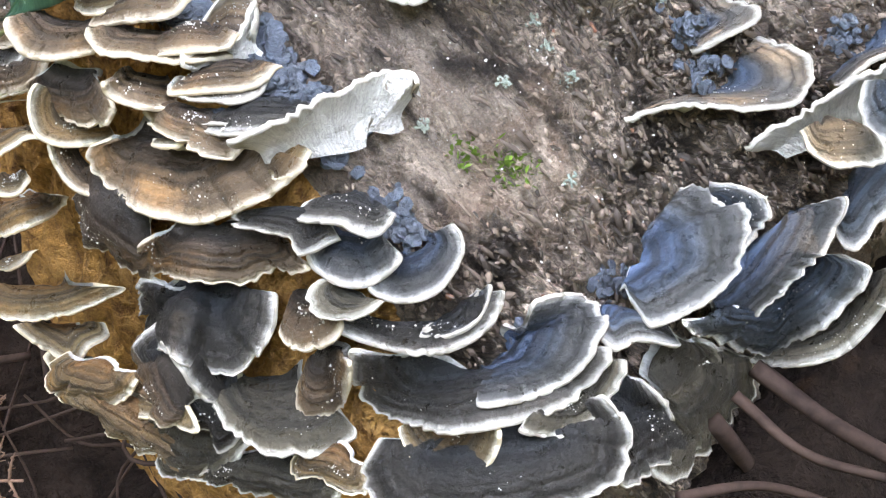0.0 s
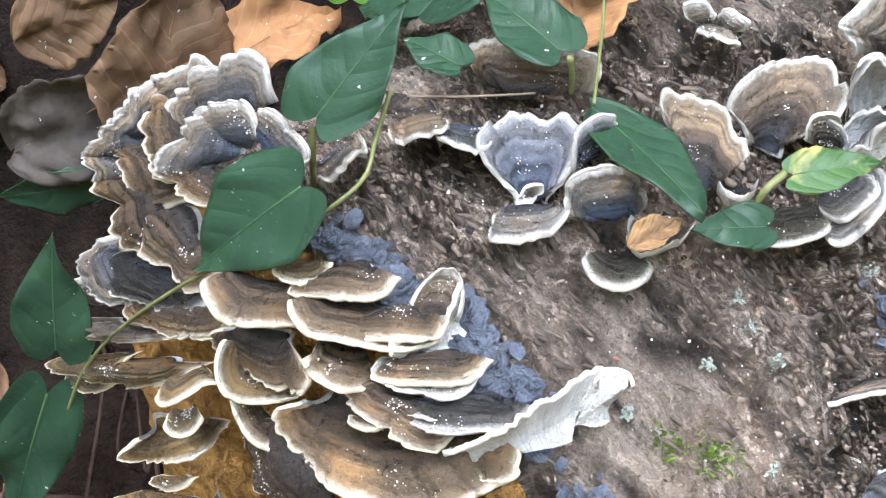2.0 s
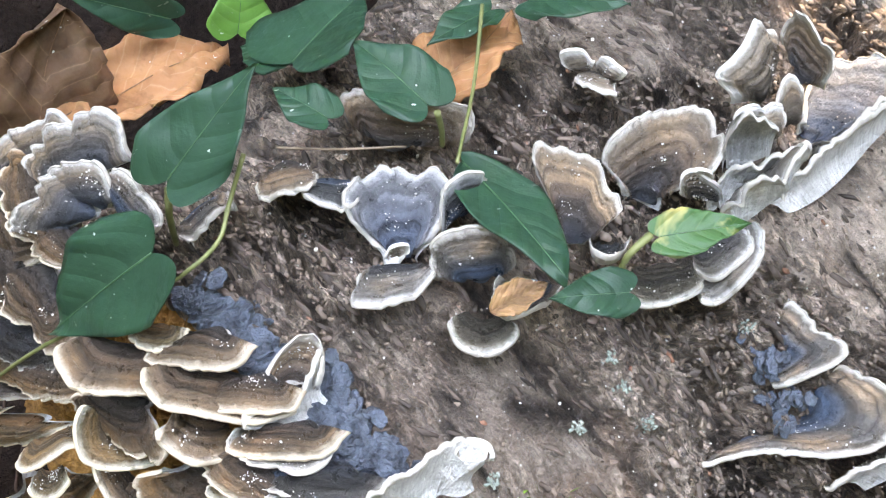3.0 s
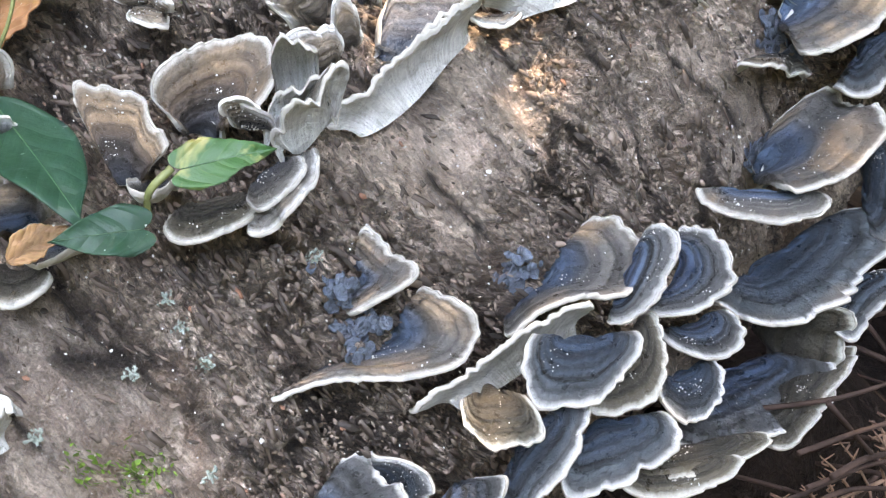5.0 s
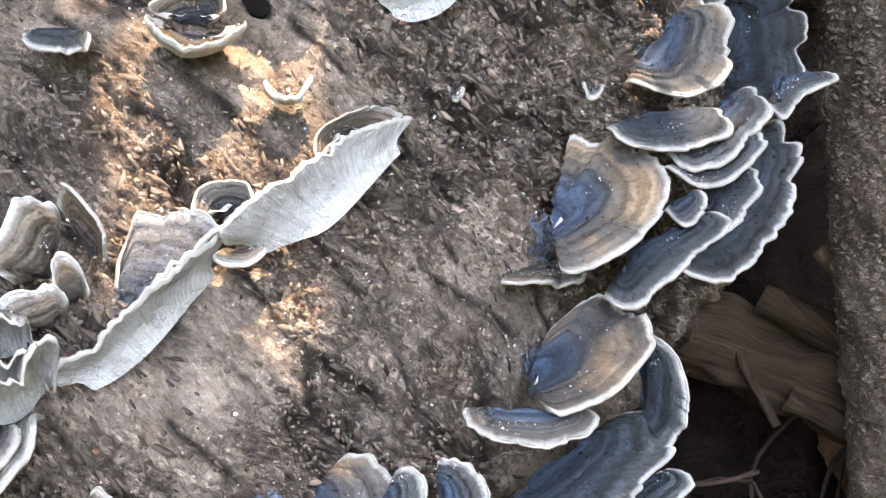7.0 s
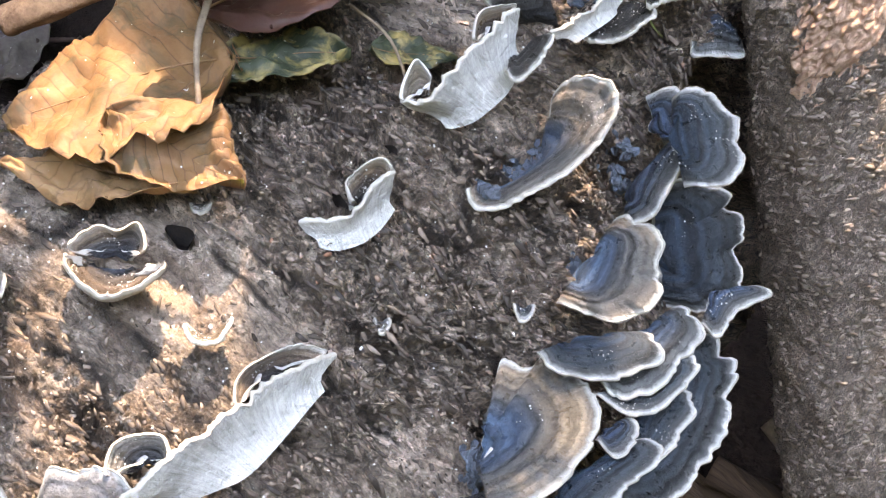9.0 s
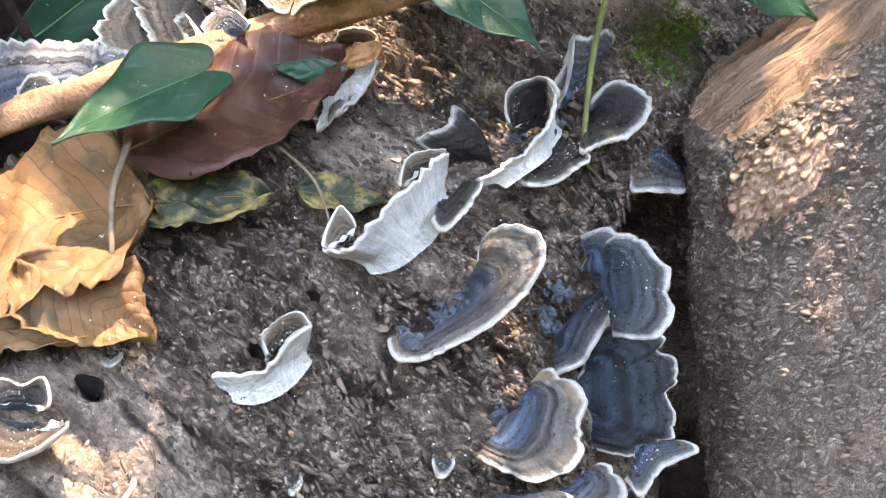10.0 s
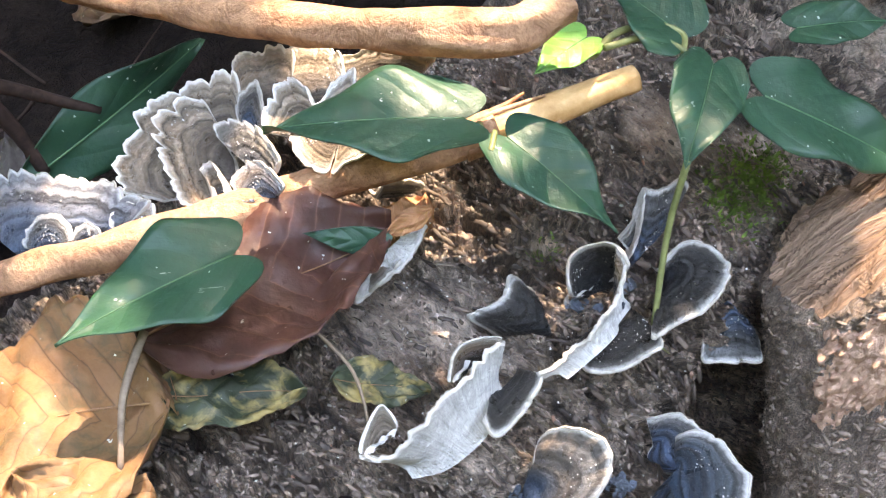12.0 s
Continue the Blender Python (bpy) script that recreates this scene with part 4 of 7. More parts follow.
bracket((36.4, 143.2, 196.4), (7.1, -8.7, -4.1), (9.7, 4.9, -6.7), (7.2, -5.3, -7.5), "blue", 0.16, 1, 0.3, 22)
bracket((66.7, 176.9, 181.9), (7.7, -7.1, 2.8), (-1, 3.1, 3.9), (1.9, -5.5, 4.2), "blue", 0.16, 1, 0.3, 26)
bracket((-47.7, 170.5, 228.2), (-6.1, -5.9, -5.5), (11.1, -8, 1.3), (-6.1, -1.3, -6.3), "brown", 0.16, 1, 0.3, 29)
bracket((-45.1, 176, 233.4), (-3, -7.3, -1.8), (10.8, -3.4, 3.1), (-2.3, -1.2, -2.4), "tan", -0.1, 1.5, 0.3, 30)
bracket((-42.6, 169.9, 230.6), (-3.8, -5.1, -1.6), (7.9, -2.3, 2.6), (-1.8, -1.6, -2.6), "tan", -0.1, 1.5, 0.3, 31)
bracket((-91, 159.4, 140.9), (-8.2, -2.3, -17), (15.4, -9.4, 10.5), (-4, -0.2, -8.7), "amber", 0.16, 1, 0.3, 38)
bracket((-49.6, 137.8, 176.1), (-11.2, -2.4, -22), (9.9, -10.1, -4.2), (-8.3, 0.9, -14.1), "dark", 0.16, 1, 0.3, 44)
bracket((-62.8, 146.3, 169.3), (-9.9, -1.4, -17), (2.5, -7, -11.8), (-8.2, -0.2, -16.8), "dark", 0.16, 1, 0.3, 45)
bracket((-56.8, 134.2, 152.1), (-10.4, -2.2, -21.9), (15.4, -9, 9.7), (-6.4, 1.8, -8.8), "olive", 0.16, 1, 0.3, 46)
bracket((-39.9, 123.9, 160.9), (-5.4, -3.9, -14.2), (20.1, -10.4, 13.5), (-3.8, -1.6, -13.2), "olive", 0.16, 1, 0.3, 47)
bracket((-59.6, 132.8, 142.3), (-2, -3.5, -6.3), (6.4, -2.3, 8), (0.9, -1.3, -0.5), "olive", 0.16, 1, 0.3, 48)
bracket((-77.6, 146.9, 139.5), (-12.7, 2.1, -16.1), (19.6, -14.9, 5.8), (-12.5, 5.8, -13.4), "amber", 0.16, 1, 0.3, 49)
bracket((-67.2, 139.7, 144.1), (-8.5, -1.1, -15.5), (19.4, -13.3, 8.3), (-6, 0.1, -13), "amber", 0.16, 1, 0.3, 50)
bracket((-24.1, 118.4, 175.2), (-1.6, -5.4, -7.9), (9.4, -4.7, 4.1), (-1.3, -2.8, -8.8), "amber", 0.16, 1, 0.3, 51)
bracket((-129.2, 217.7, 182.6), (-4, 6.2, 8), (-11, 4.5, -10.4), (-4.6, 4.8, 1.1), "pale", 0.16, 1, 0.3, 52)
bracket((-119.4, 209.6, 186.4), (-20.6, 7.6, -18.4), (16.6, -10.1, 12.2), (-7.7, 3.9, -6.5), "pale", 0.16, 1, 0.3, 53)
bracket((-115.4, 203.4, 183), (-13.3, 1, -17), (21.4, -11.5, 18.6), (-12.8, 4.9, -14.3), "amber", 0.16, 1, 0.3, 54)
bracket((-136.5, 212, 159.6), (-9.2, 0.7, -10.9), (9.9, -5.6, 5.1), (-8, 2.2, -7.4), "amber", 0.16, 1, 0.3, 55)
bracket((-113.3, 185.8, 153.4), (-2.4, -2.7, -4.9), (7.2, -3.5, 7.3), (-2.1, -0, -3.8), "amber", 0.16, 1, 0.3, 58)
bracket((-57.3, 169.7, 219.2), (-2.1, -2.7, -0.2), (4, -1.8, 2), (-2, 0.4, -1.5), "amber", 0.16, 1, 0.3, 59)
bracket((-93.2, 226.7, 243.7), (-2.2, 11.3, 10.5), (-12.5, 1.2, -8.2), (-3.4, 7.5, 2.5), "grey", 0.16, 1, 0.3, 65)
bracket((-100.3, 234.5, 239.7), (-9.2, 9.5, 3.3), (-8, 0.1, -6.8), (-8.1, 9.8, 0.8), "grey", 0.16, 1, 0.3, 66)
bracket((-89.5, 220, 244.5), (-3.3, 8.1, 7.6), (-7.8, 2.2, -3.9), (-4, 5.5, 1.1), "grey", 0.16, 1, 0.3, 67)
bracket((-91.7, 219.6, 242.9), (-16.5, 7.4, -5.1), (-6.2, -2.9, -8.2), (-9.7, 5.5, -4.3), "grey", 0.16, 1, 0.3, 68)
bracket((-84.8, 217.5, 245.1), (7.8, 1.1, 8.7), (-6.8, 7.4, 0.1), (3.2, 2.5, 3.5), "tan", 0.16, 1, 0.3, 69)
bracket((-108.3, 236.7, 233.5), (-10.4, 8.9, 1.3), (-7.7, -1.1, -8.1), (-8.6, 8.4, -1.1), "grey", 0.16, 1, 0.3, 70)
bracket((-112.3, 237, 229.9), (-13.7, 7.7, -3.1), (-6.3, -1.4, -7.8), (-10.8, 8.1, -3.9), "grey", 0.16, 1, 0.3, 71)
bracket((-115.7, 235.8, 224.9), (-16.6, 7.6, -5.9), (-4.1, -1.2, -6.5), (-14.5, 8.7, -7.3), "grey", 0.16, 1, 0.3, 72)
bracket((-115.6, 232.7, 222.4), (-18.2, 6.5, -10.1), (1.8, -3.9, -2.4), (-16.3, 7.6, -11.7), "grey", 0.16, 1, 0.3, 73)
bracket((-99.2, 227.5, 238.3), (-16.6, 5.1, -7.9), (1.5, -8.5, -6), (-12.7, 6.1, -6.8), "brown", 0.16, 1, 0.3, 74)
bracket((-94.5, 219.4, 239), (-10.3, -1.5, -7.4), (10, -9.1, 2.1), (-8.2, 1.5, -6.5), "brown", 0.16, 1, 0.3, 75)
bracket((-107.6, 229.8, 229.8), (-15.3, 2.8, -10.5), (7.2, -9.3, -1.4), (-12.9, 2.9, -11.5), "brown", 0.16, 1, 0.3, 76)
bracket((-109.2, 224.7, 222.6), (-20.2, 6.6, -14), (6.3, -9.4, -3), (-14.6, 4.4, -13.2), "brown", 0.16, 1, 0.3, 77)
bracket((-105.8, 220.4, 222.2), (-10.9, -3.2, -13.5), (11.6, -11.9, 0.8), (-5.4, -3.4, -10.4), "brown", 0.16, 1, 0.3, 78)
bracket((-112.3, 214.7, 206.8), (-12.7, 0.1, -14.5), (15.2, -11.4, 7.1), (-3.5, -0.6, -5.5), "dark", 0.16, 1, 0.3, 79)
bracket((-103.8, 205.8, 207), (-2.9, -6.3, -8.1), (17.6, -10.1, 12.9), (-6, 0.8, -7.7), "brown", 0.16, 1, 0.3, 80)
bracket((-125.5, 222.3, 197.8), (-14, 2.5, -14.1), (5.6, -8, -3), (-1.9, -0.9, -4.1), "grey", 0.16, 1, 0.3, 81)
bracket((-75.4, 201.1, 233.1), (-0.3, -7.1, -1.5), (6.9, -3.1, 3.2), (0.2, -2, -1.2), "amber", 0.16, 1, 0.3, 83)
bracket((-133.1, 212.9, 167.5), (-5.3, -2.5, -8.9), (15, -5.8, 11.8), (-8.5, 1.5, -6.9), "amber", 0.16, 1, 0.3, 86)
bracket((-62.6, 197.5, 238.7), (-5.1, -8.1, -4.3), (10.8, -3.4, 4.8), (-3, -4.6, -5.5), "brown", 0.16, 1, 0.3, 89)
bracket((-51.8, 187.9, 237.8), (-3.2, -8.6, -2.3), (10.4, -2.4, 3.6), (-1.9, -5, -4.5), "brown", 0.16, 1, 0.3, 90)
bracket((-42.6, 178.6, 235.8), (-6.1, -8, -3.3), (11, -2, 3.8), (-3.4, -3.5, -4.3), "brown", 0.16, 1, 0.3, 91)
bracket((-34.3, 170.4, 233.4), (-7.1, -8.6, -3.4), (11.8, -2, 3.1), (-3.8, -3.9, -4.9), "dark", 0.16, 1, 0.3, 92)
bracket((-16.5, 152.1, 224.9), (-5.4, -8.7, -1.6), (9.3, -2.3, 0.2), (-3.5, -4.8, -4.1), "dark", 0.16, 1, 0.3, 94)
bracket((-26.4, 221.2, 230.2), (-3.9, -18.7, 9.9), (8.7, 0.7, 0.4), (0.1, -9, 5), "grey", 0.12, 1, 0.3, 96)
bracket((-7.3, 212.6, 232.3), (-4.4, 5.7, 14.2), (-9, -1.9, -0.2), (-2.9, 3.3, 5.6), "tan", 0.12, 1, 0.3, 97)
bracket((3.5, 219.4, 230.1), (-5.8, -17.7, 8.8), (6.7, 0.4, -0.4), (-1.4, -7.1, 4.6), "tan", -0.2, 1.6, 0.3, 99)
bracket((-14.9, 226, 234.3), (0.3, 4.4, 13.5), (-4.8, -3.9, -1.6), (2.1, 3.6, 4.5), "blue", 0.12, 1, 0.3, 100)
bracket((42.5, 236.6, 233.7), (-5.4, -1.9, 13.7), (-4.4, -0.1, 0.5), (-2.1, -0.6, 5.3), "grey", 0.12, 1, 0.3, 103)
bracket((19.8, 229.1, 231.1), (-2.6, -12.5, 9.6), (4.5, 0.3, -0.4), (-0.2, -4.7, 5.1), "dark", -0.3, 1, 0.3, 104)
bracket((31.1, 225.2, 228.8), (-0.8, -18.1, 7), (9.5, 2.8, -0.7), (0.3, -7.9, 3.8), "olive", 0.12, 1, 0.3, 105)
bracket((45.8, 231.3, 228.3), (1.3, -17.8, 6.2), (7.4, 8.4, 1.5), (0.6, -8.4, 3.4), "grey", 0.12, 1, 0.3, 106)
bracket((41.1, 230.8, 229), (4.5, -14, 7.2), (5.8, 5.2, 0.7), (3.5, -6.2, 3.7), "grey", 0.12, 1, 0.3, 107)
bracket((-53.8, 253.3, 223.9), (2.3, -22, 15.3), (7.2, -0.1, 1.7), (1.5, -14.5, 8.4), "ochre", 0.12, 1, 0.3, 108)
bracket((-42.4, 245.3, 227.9), (-0.1, -18.1, 12.9), (6.7, -0.9, 1.2), (0.6, -9.6, 6.7), "blue", 0.12, 1, 0.3, 109)
bracket((-30.7, 248.2, 233.2), (1.8, 7.3, 13.2), (-15.6, 5.7, -3.4), (4.9, 8.5, 4.8), "ochre", 0.12, 1, 0.3, 110)
bracket((-74.4, 240, 219.8), (6, -15.9, 16.4), (5.3, 5.6, 0.7), (4, -8.1, 8.9), "tan", 0.12, 1, 0.3, 111)
bracket((16.8, 270, 238.9), (-5.2, 0.7, 7.5), (-2.9, 0.2, -1.3), (-3.9, 0.3, 4.6), "pale", 0.1, 1.0, 0.3, 112)
bracket((18.8, 268.7, 239), (2.7, -2.8, 8), (-2.6, 3.7, -0.9), (2, -0.9, 5), "pale", 0.1, 1.0, 0.3, 113)
bracket((17.1, 274.3, 237.1), (0.3, -15.9, 8), (4.7, -1.1, 0.2), (0.5, -9.3, 4.5), "pale", 0.1, 1.0, 0.3, 114)
bracket((58.2, 262.2, 240.9), (-11.2, 3.4, 12.6), (-5.5, -7.6, -2.2), (-5.9, 6.4, 7.9), "pale", 0.25, 1.6, 0.3, 121)
bracket((63.6, 266.3, 242.4), (2.7, 4.6, 13.2), (-4.9, 6.2, 1.8), (1, 3, 8.6), "ochre", -0.2, 1.2, 0.3, 122)
bracket((62.3, 256.4, 236.8), (-1.8, 5.7, 13.2), (-3.3, -1, -0.9), (-0.3, 1.8, 4.7), "pale", 0.2, 1.0, 0.3, 123)
bracket((57.3, 251.3, 236), (-6, 3.7, 11), (-5.7, -2.9, -0.1), (-2.7, 2.4, 6.2), "pale", 0.2, 1.4, 0.3, 124)
bracket((39.5, 236, 235), (-1.3, 1.2, 8.8), (-3.8, -0.7, 0.2), (-0.4, 0.8, 4.4), "pale", 0.2, 0.8, 0.3, 125)
bracket((49.3, 237.7, 231.4), (5.4, -4.7, 23.6), (6.2, 3.1, 4.2), (1.7, -4.6, 13.6), "grey", 0.1, 1.2, 0.8, 126)
bracket((50.7, 239.3, 231.7), (5, -1, 20.6), (8.8, 0.4, 4), (0.9, -1.2, 9.5), "grey", 0.1, 1.2, 0.8, 127)
bracket((48.6, 250.8, 235.3), (-0.6, -5.7, 19.9), (5, -0.2, 2.5), (1.4, -6.9, 12), "grey", 0.2, 1.2, 0.8, 128)
bracket((122.6, 212.9, 206.3), (10.7, -3.7, 5.6), (5.7, 9.9, 6.3), (4.3, -0.8, 1.9), "blue", 0.12, 1, 0.3, 133)
bracket((138.8, 219.1, 197.5), (12.4, -7.4, 4.9), (6.3, 10.8, 3.1), (-1.4, -1.8, 3.3), "blue", 0.12, 1, 0.3, 134)
bracket((87.8, 185.5, 210.3), (4.3, -16.4, -1.5), (7.8, -0.6, 1.5), (2.3, -8.2, -1.6), "olive", 0.12, 1, 0.3, 135)
bracket((110.6, 197, 209.1), (-6.2, -17.5, -3), (13.2, -0.4, 0.1), (0.3, -3.4, -1.7), "night", 0.12, 1, 0.3, 136)
bracket((121.9, 200.6, 196.2), (6.3, -14, -0.4), (10, 9.5, 1.7), (-0.3, -5.2, 1.9), "olive", 0.12, 1, 0.3, 137)
bracket((144.6, 213.4, 183.6), (7.4, -12.1, 0.5), (9.6, 4.1, -1.9), (0.9, -5.1, 4.9), "blue", 0.12, 1, 0.3, 138)
bracket((141.4, 201.7, 180.3), (2.9, -15, -1.5), (8.8, 4.4, -2), (-0, -5.6, 3.5), "night", 0.12, 1, 0.3, 139)
bracket((162.1, 220.8, 142.5), (17.9, -20.3, 3.8), (26.2, 16.5, -11.5), (1.7, -19.5, 19.2), "blue", 0.12, 1, 0.3, 140)
bracket((174.9, 230.2, 147), (20.1, -13.4, 7.7), (2.1, 8.6, 11.1), (15.9, -12.3, 5.5), "olive", 0.12, 1, 0.3, 141)
bracket((173.7, 240.8, 168.9), (18.5, -18.9, 4.5), (24.3, 16.5, -2.8), (6.4, -10, 13.5), "night", 0.12, 1, 0.3, 142)
bracket((165.8, 242.2, 199.9), (1.4, -11.2, -1.6), (16.6, -2.4, 1.2), (1.1, -1.6, -3), "tan", 0.12, 1, 0.3, 144)
bracket((200.8, 258.4, 187), (10.8, -13.8, 1.9), (0.8, 10.6, 10), (4.6, -9.2, -0.5), "night", 0.12, 1, 0.3, 145)
bracket((199.3, 236.5, 161.1), (7.9, -11.6, 1.1), (10.4, 7.5, 2.8), (5.2, -8.7, 0.7), "night", 0.12, 1, 0.3, 146)
bracket((116.1, 184.8, 190.6), (0.1, -17.5, -2.4), (14.9, 4.9, -0.3), (2.9, -8.7, -0.3), "night", 0.12, 1, 0.3, 147)
bracket((95, 178.3, 199.2), (5.7, -13.8, -0.5), (10.1, 10.1, 4.7), (5.5, -6.5, -1.7), "night", 0.12, 1, 0.3, 148)
bracket((135, 182.2, 179.1), (2.4, -9.1, -0.6), (19.7, 5.2, -4.1), (5.3, -4.5, 2.8), "olive", 0.12, 1, 0.3, 149)
bracket((132.4, 176.5, 179.3), (2.6, -8.2, -0.4), (16.4, 4, -4.5), (2.4, -3.4, 4.2), "olive", 0.12, 1, 0.3, 150)
bracket((179.1, 215.6, 142.8), (14.6, -7.1, 7), (13.6, 14.4, 1.3), (6.5, -9.8, 8.8), "olive", 0.12, 1, 0.3, 151)
bracket((62.5, 173.8, 188.7), (13.1, -5, 4.2), (-0.8, 5.4, 5.6), (3.5, -4.2, 2.5), "night", 0.12, 1, 0.3, 152)
bracket((182.3, 284.7, 201.5), (-8.7, -15.5, 10.9), (13, 3.7, -6.5), (-5.9, -9.1, 4.8), "grey", 0.12, 1, 0.3, 154)
bracket((200.4, 280.6, 212.5), (9, -11.8, 1.2), (16.9, 10.1, 4.8), (8.9, -6.6, 0.6), "night", 0.12, 1, 0.3, 155)
bracket((228.8, 301.7, 205.1), (13, -19.1, 1.2), (20.8, 22.4, 2.1), (3.5, -8.5, 9.1), "night", 0.12, 1, 0.3, 156)
bracket((224, 297.8, 212.8), (9.5, -11.1, 1.8), (7.7, 7.3, 2.8), (6.7, -6.5, 2.6), "night", 0.12, 1, 0.3, 157)
bracket((211.9, 289.3, 219.6), (3.7, -8.8, -0.6), (5.1, 2.7, 0.8), (3.1, -3.4, 1), "blue", 0.12, 1, 0.3, 158)
bracket((208.8, 311.6, 231), (6.6, -14.5, -1), (15.3, 0.9, 1.9), (4.4, -6.1, -0.7), "night", 0.12, 1, 0.3, 159)
bracket((225, 313.7, 226.3), (7.4, -15, -0.7), (14, 9.9, 2.6), (2.5, -8.1, 2), "blue", 0.12, 1, 0.3, 160)
bracket((219.1, 299.9, 221.6), (6.7, -9.4, 0.7), (13.9, 4.9, 0.3), (6.3, -0.9, 4.3), "night", 0.12, 1, 0.3, 161)
bracket((55.9, 339.6, 242.1), (2.9, -21.1, 13.2), (8.3, -1.5, 1.4), (1.5, -10.7, 6.8), "night", 0.12, 1, 0.3, 162)
bracket((211.7, 331.3, 234.3), (16.8, -16.2, 4), (10.3, 10, 6.6), (6.9, -3.1, 4.4), "tan", 0.12, 1, 0.3, 163)
bracket((242.7, 350.6, 214.9), (32.5, 4.6, -4.8), (-2.4, 14.1, 15), (15.3, 3.6, -4.4), "night", 0.12, 1, 0.3, 164)
bracket((252, 326.7, 225.3), (5.8, -9, 0.2), (9.6, 5.3, 1.6), (5.2, -8.7, 0.3), "blue", 0.12, 1, 0.3, 165)
bracket((247.5, 382.6, 232.5), (19.6, -1.5, 4.5), (-2.8, 6.6, 5.3), (9.1, 3, 2.7), "blue", 0.12, 1, 0.3, 166)
bracket((247.2, 370.7, 242.2), (17, -10.1, 7.9), (1.6, 15.8, 3.8), (5.6, -7.4, 6.4), "night", 0.12, 1, 0.3, 167)
bracket((235.2, 363.6, 228.8), (15.6, -0.9, 7.1), (15, 18.6, 2.3), (16.3, 5.5, -0.1), "blue", 0.12, 1, 0.3, 168)
bracket((223.2, 411.1, 251), (-17.1, 1.3, 13.4), (-6.6, -6.5, -1.1), (-15.7, 4.6, 8.7), "dark", 0.12, 1, 0.3, 177)
bracket((249.5, 433, 251.4), (5.2, 16.1, 16.1), (-8, -3.2, 0.8), (10, 19.3, 7.5), "blue", 0.12, 1, 0.3, 180)
bracket((283.7, 434, 236.8), (-5.4, -20.3, -2.7), (9.8, 1.1, -2.1), (-3.1, -15.4, -4), "blue", 0.12, 1, 0.3, 181)
bracket((175, 443, 253.5), (7.9, -15.6, 13.2), (10.6, 14.1, 0), (5.3, -8.7, 7), "grey", 0.12, 1, 0.3, 185)
bracket((180, 456.7, 255.6), (3.6, -6.9, 14.3), (-6.9, -0.9, -0.7), (3.8, -1.9, 5.7), "grey", 0.12, 1, 0.3, 186)
bracket((155.6, 316.9, 236.2), (0, -5.7, 2), (2.3, 0.3, -0.5), (0.5, -1.1, 1.6), "grey", 0.12, 1, 0.3, 187)
bracket((196.8, 325.7, 225.1), (-1.3, -6.7, 2.8), (3.3, 0.5, -1.4), (-0.5, -1.9, 2.8), "night", 0.12, 1, 0.3, 188)
bracket((112, 348.6, 249.5), (-0, -6.3, 3.3), (2.8, -0.1, 0.1), (0.4, -1.8, 1.8), "grey", 0.12, 1, 0.3, 189)
fan([(-92.9, 190.6, 213.1), (-94.6, 186, 210), (-93.3, 181.5, 206), (-87.1, 180.5, 203.1), (-76.7, 183.6, 202)], [(-89.7, 195.2, 204.9), (-86, 192.7, 201.6), (-80.4, 192.6, 199.7)], "amber", 0.12, 0.7, 0, 433)
fan([(-91.8, 182.9, 201.3), (-89.6, 178, 197), (-86.2, 175.4, 194), (-81.3, 175.1, 192.2)], [(-87.7, 188.6, 193.8), (-84.5, 186.4, 191.1), (-80.7, 184.7, 188.8)], "brown", 0.12, 0.7, 0, 434)
fan([(-110.6, 184.2, 196.7), (-108.6, 183.1, 195), (-104.1, 185.8, 195.2), (-100.1, 189.1, 196), (-97, 190.1, 195.6)], [(-109.3, 193.1, 192.3), (-101.8, 197.3, 192.5)], "amber", 0.12, 0.7, 0, 435)
fan([(-110.3, 183.3, 185.5), (-108.1, 181.7, 183.5), (-104.6, 182.6, 182.7), (-101.8, 186.2, 184.2)], [(-110, 191.3, 180.7), (-105.5, 192.7, 180)], "amber", 0.12, 0.7, 0, 436)
fan([(-114.3, 176.8, 115.2), (-110.8, 168.4, 112.4), (-98.2, 160.7, 116.9), (-84.5, 151.9, 125.2), (-68.7, 135.1, 154.6), (-57.2, 127.5, 163.9)], [(-102.5, 178.9, 109.6), (-85.3, 166, 122.7), (-61.7, 137.3, 167)], "amber", 0.12, 0.8, 0, 430)
fan([(-78.9, 168.7, 139.5), (-83.5, 167.9, 130.7), (-79.7, 156.4, 137.1), (-72, 141.5, 151.9), (-66.4, 131.4, 158.1)], [(-66.2, 154.3, 162.8), (-60.4, 137.2, 176.1), (-59.6, 133.3, 160.4)], "brown", 0.12, 0.8, 0, 431)
fan([(-72.7, 160, 177.4), (-75.8, 165.3, 146.8), (-63.3, 140.8, 177.8), (-57.2, 131.7, 185), (-52.9, 131.5, 170.5)], [(-61.4, 156.5, 183.4), (-56.1, 149.9, 179.3), (-47.1, 142, 172.3)], "dark", 0.12, 0.7, 0, 432)
fan([(116.6, 490.1, 258.7), (111.6, 489.5, 255.1), (111.3, 482.6, 253.9), (108.3, 479.3, 251.4), (106.1, 474.2, 249.2), (108, 464.1, 249.4)], [(123.4, 473.3, 259.3), (125.3, 462.1, 259.6), (125.5, 451, 259)], "pale", 0.12, 1.3, 0.05, 400, 6)
fan([(139.9, 485.2, 274.5), (134.9, 489.2, 271.2), (126.8, 490.3, 265.3), (119.8, 490.8, 260.3), (113.6, 487.5, 255.4)], [(140.8, 468.2, 271.2), (134.6, 466.6, 266.2), (126.8, 463.8, 260.1)], "pale", 0.12, 1.4, 0.05, 401, 6)
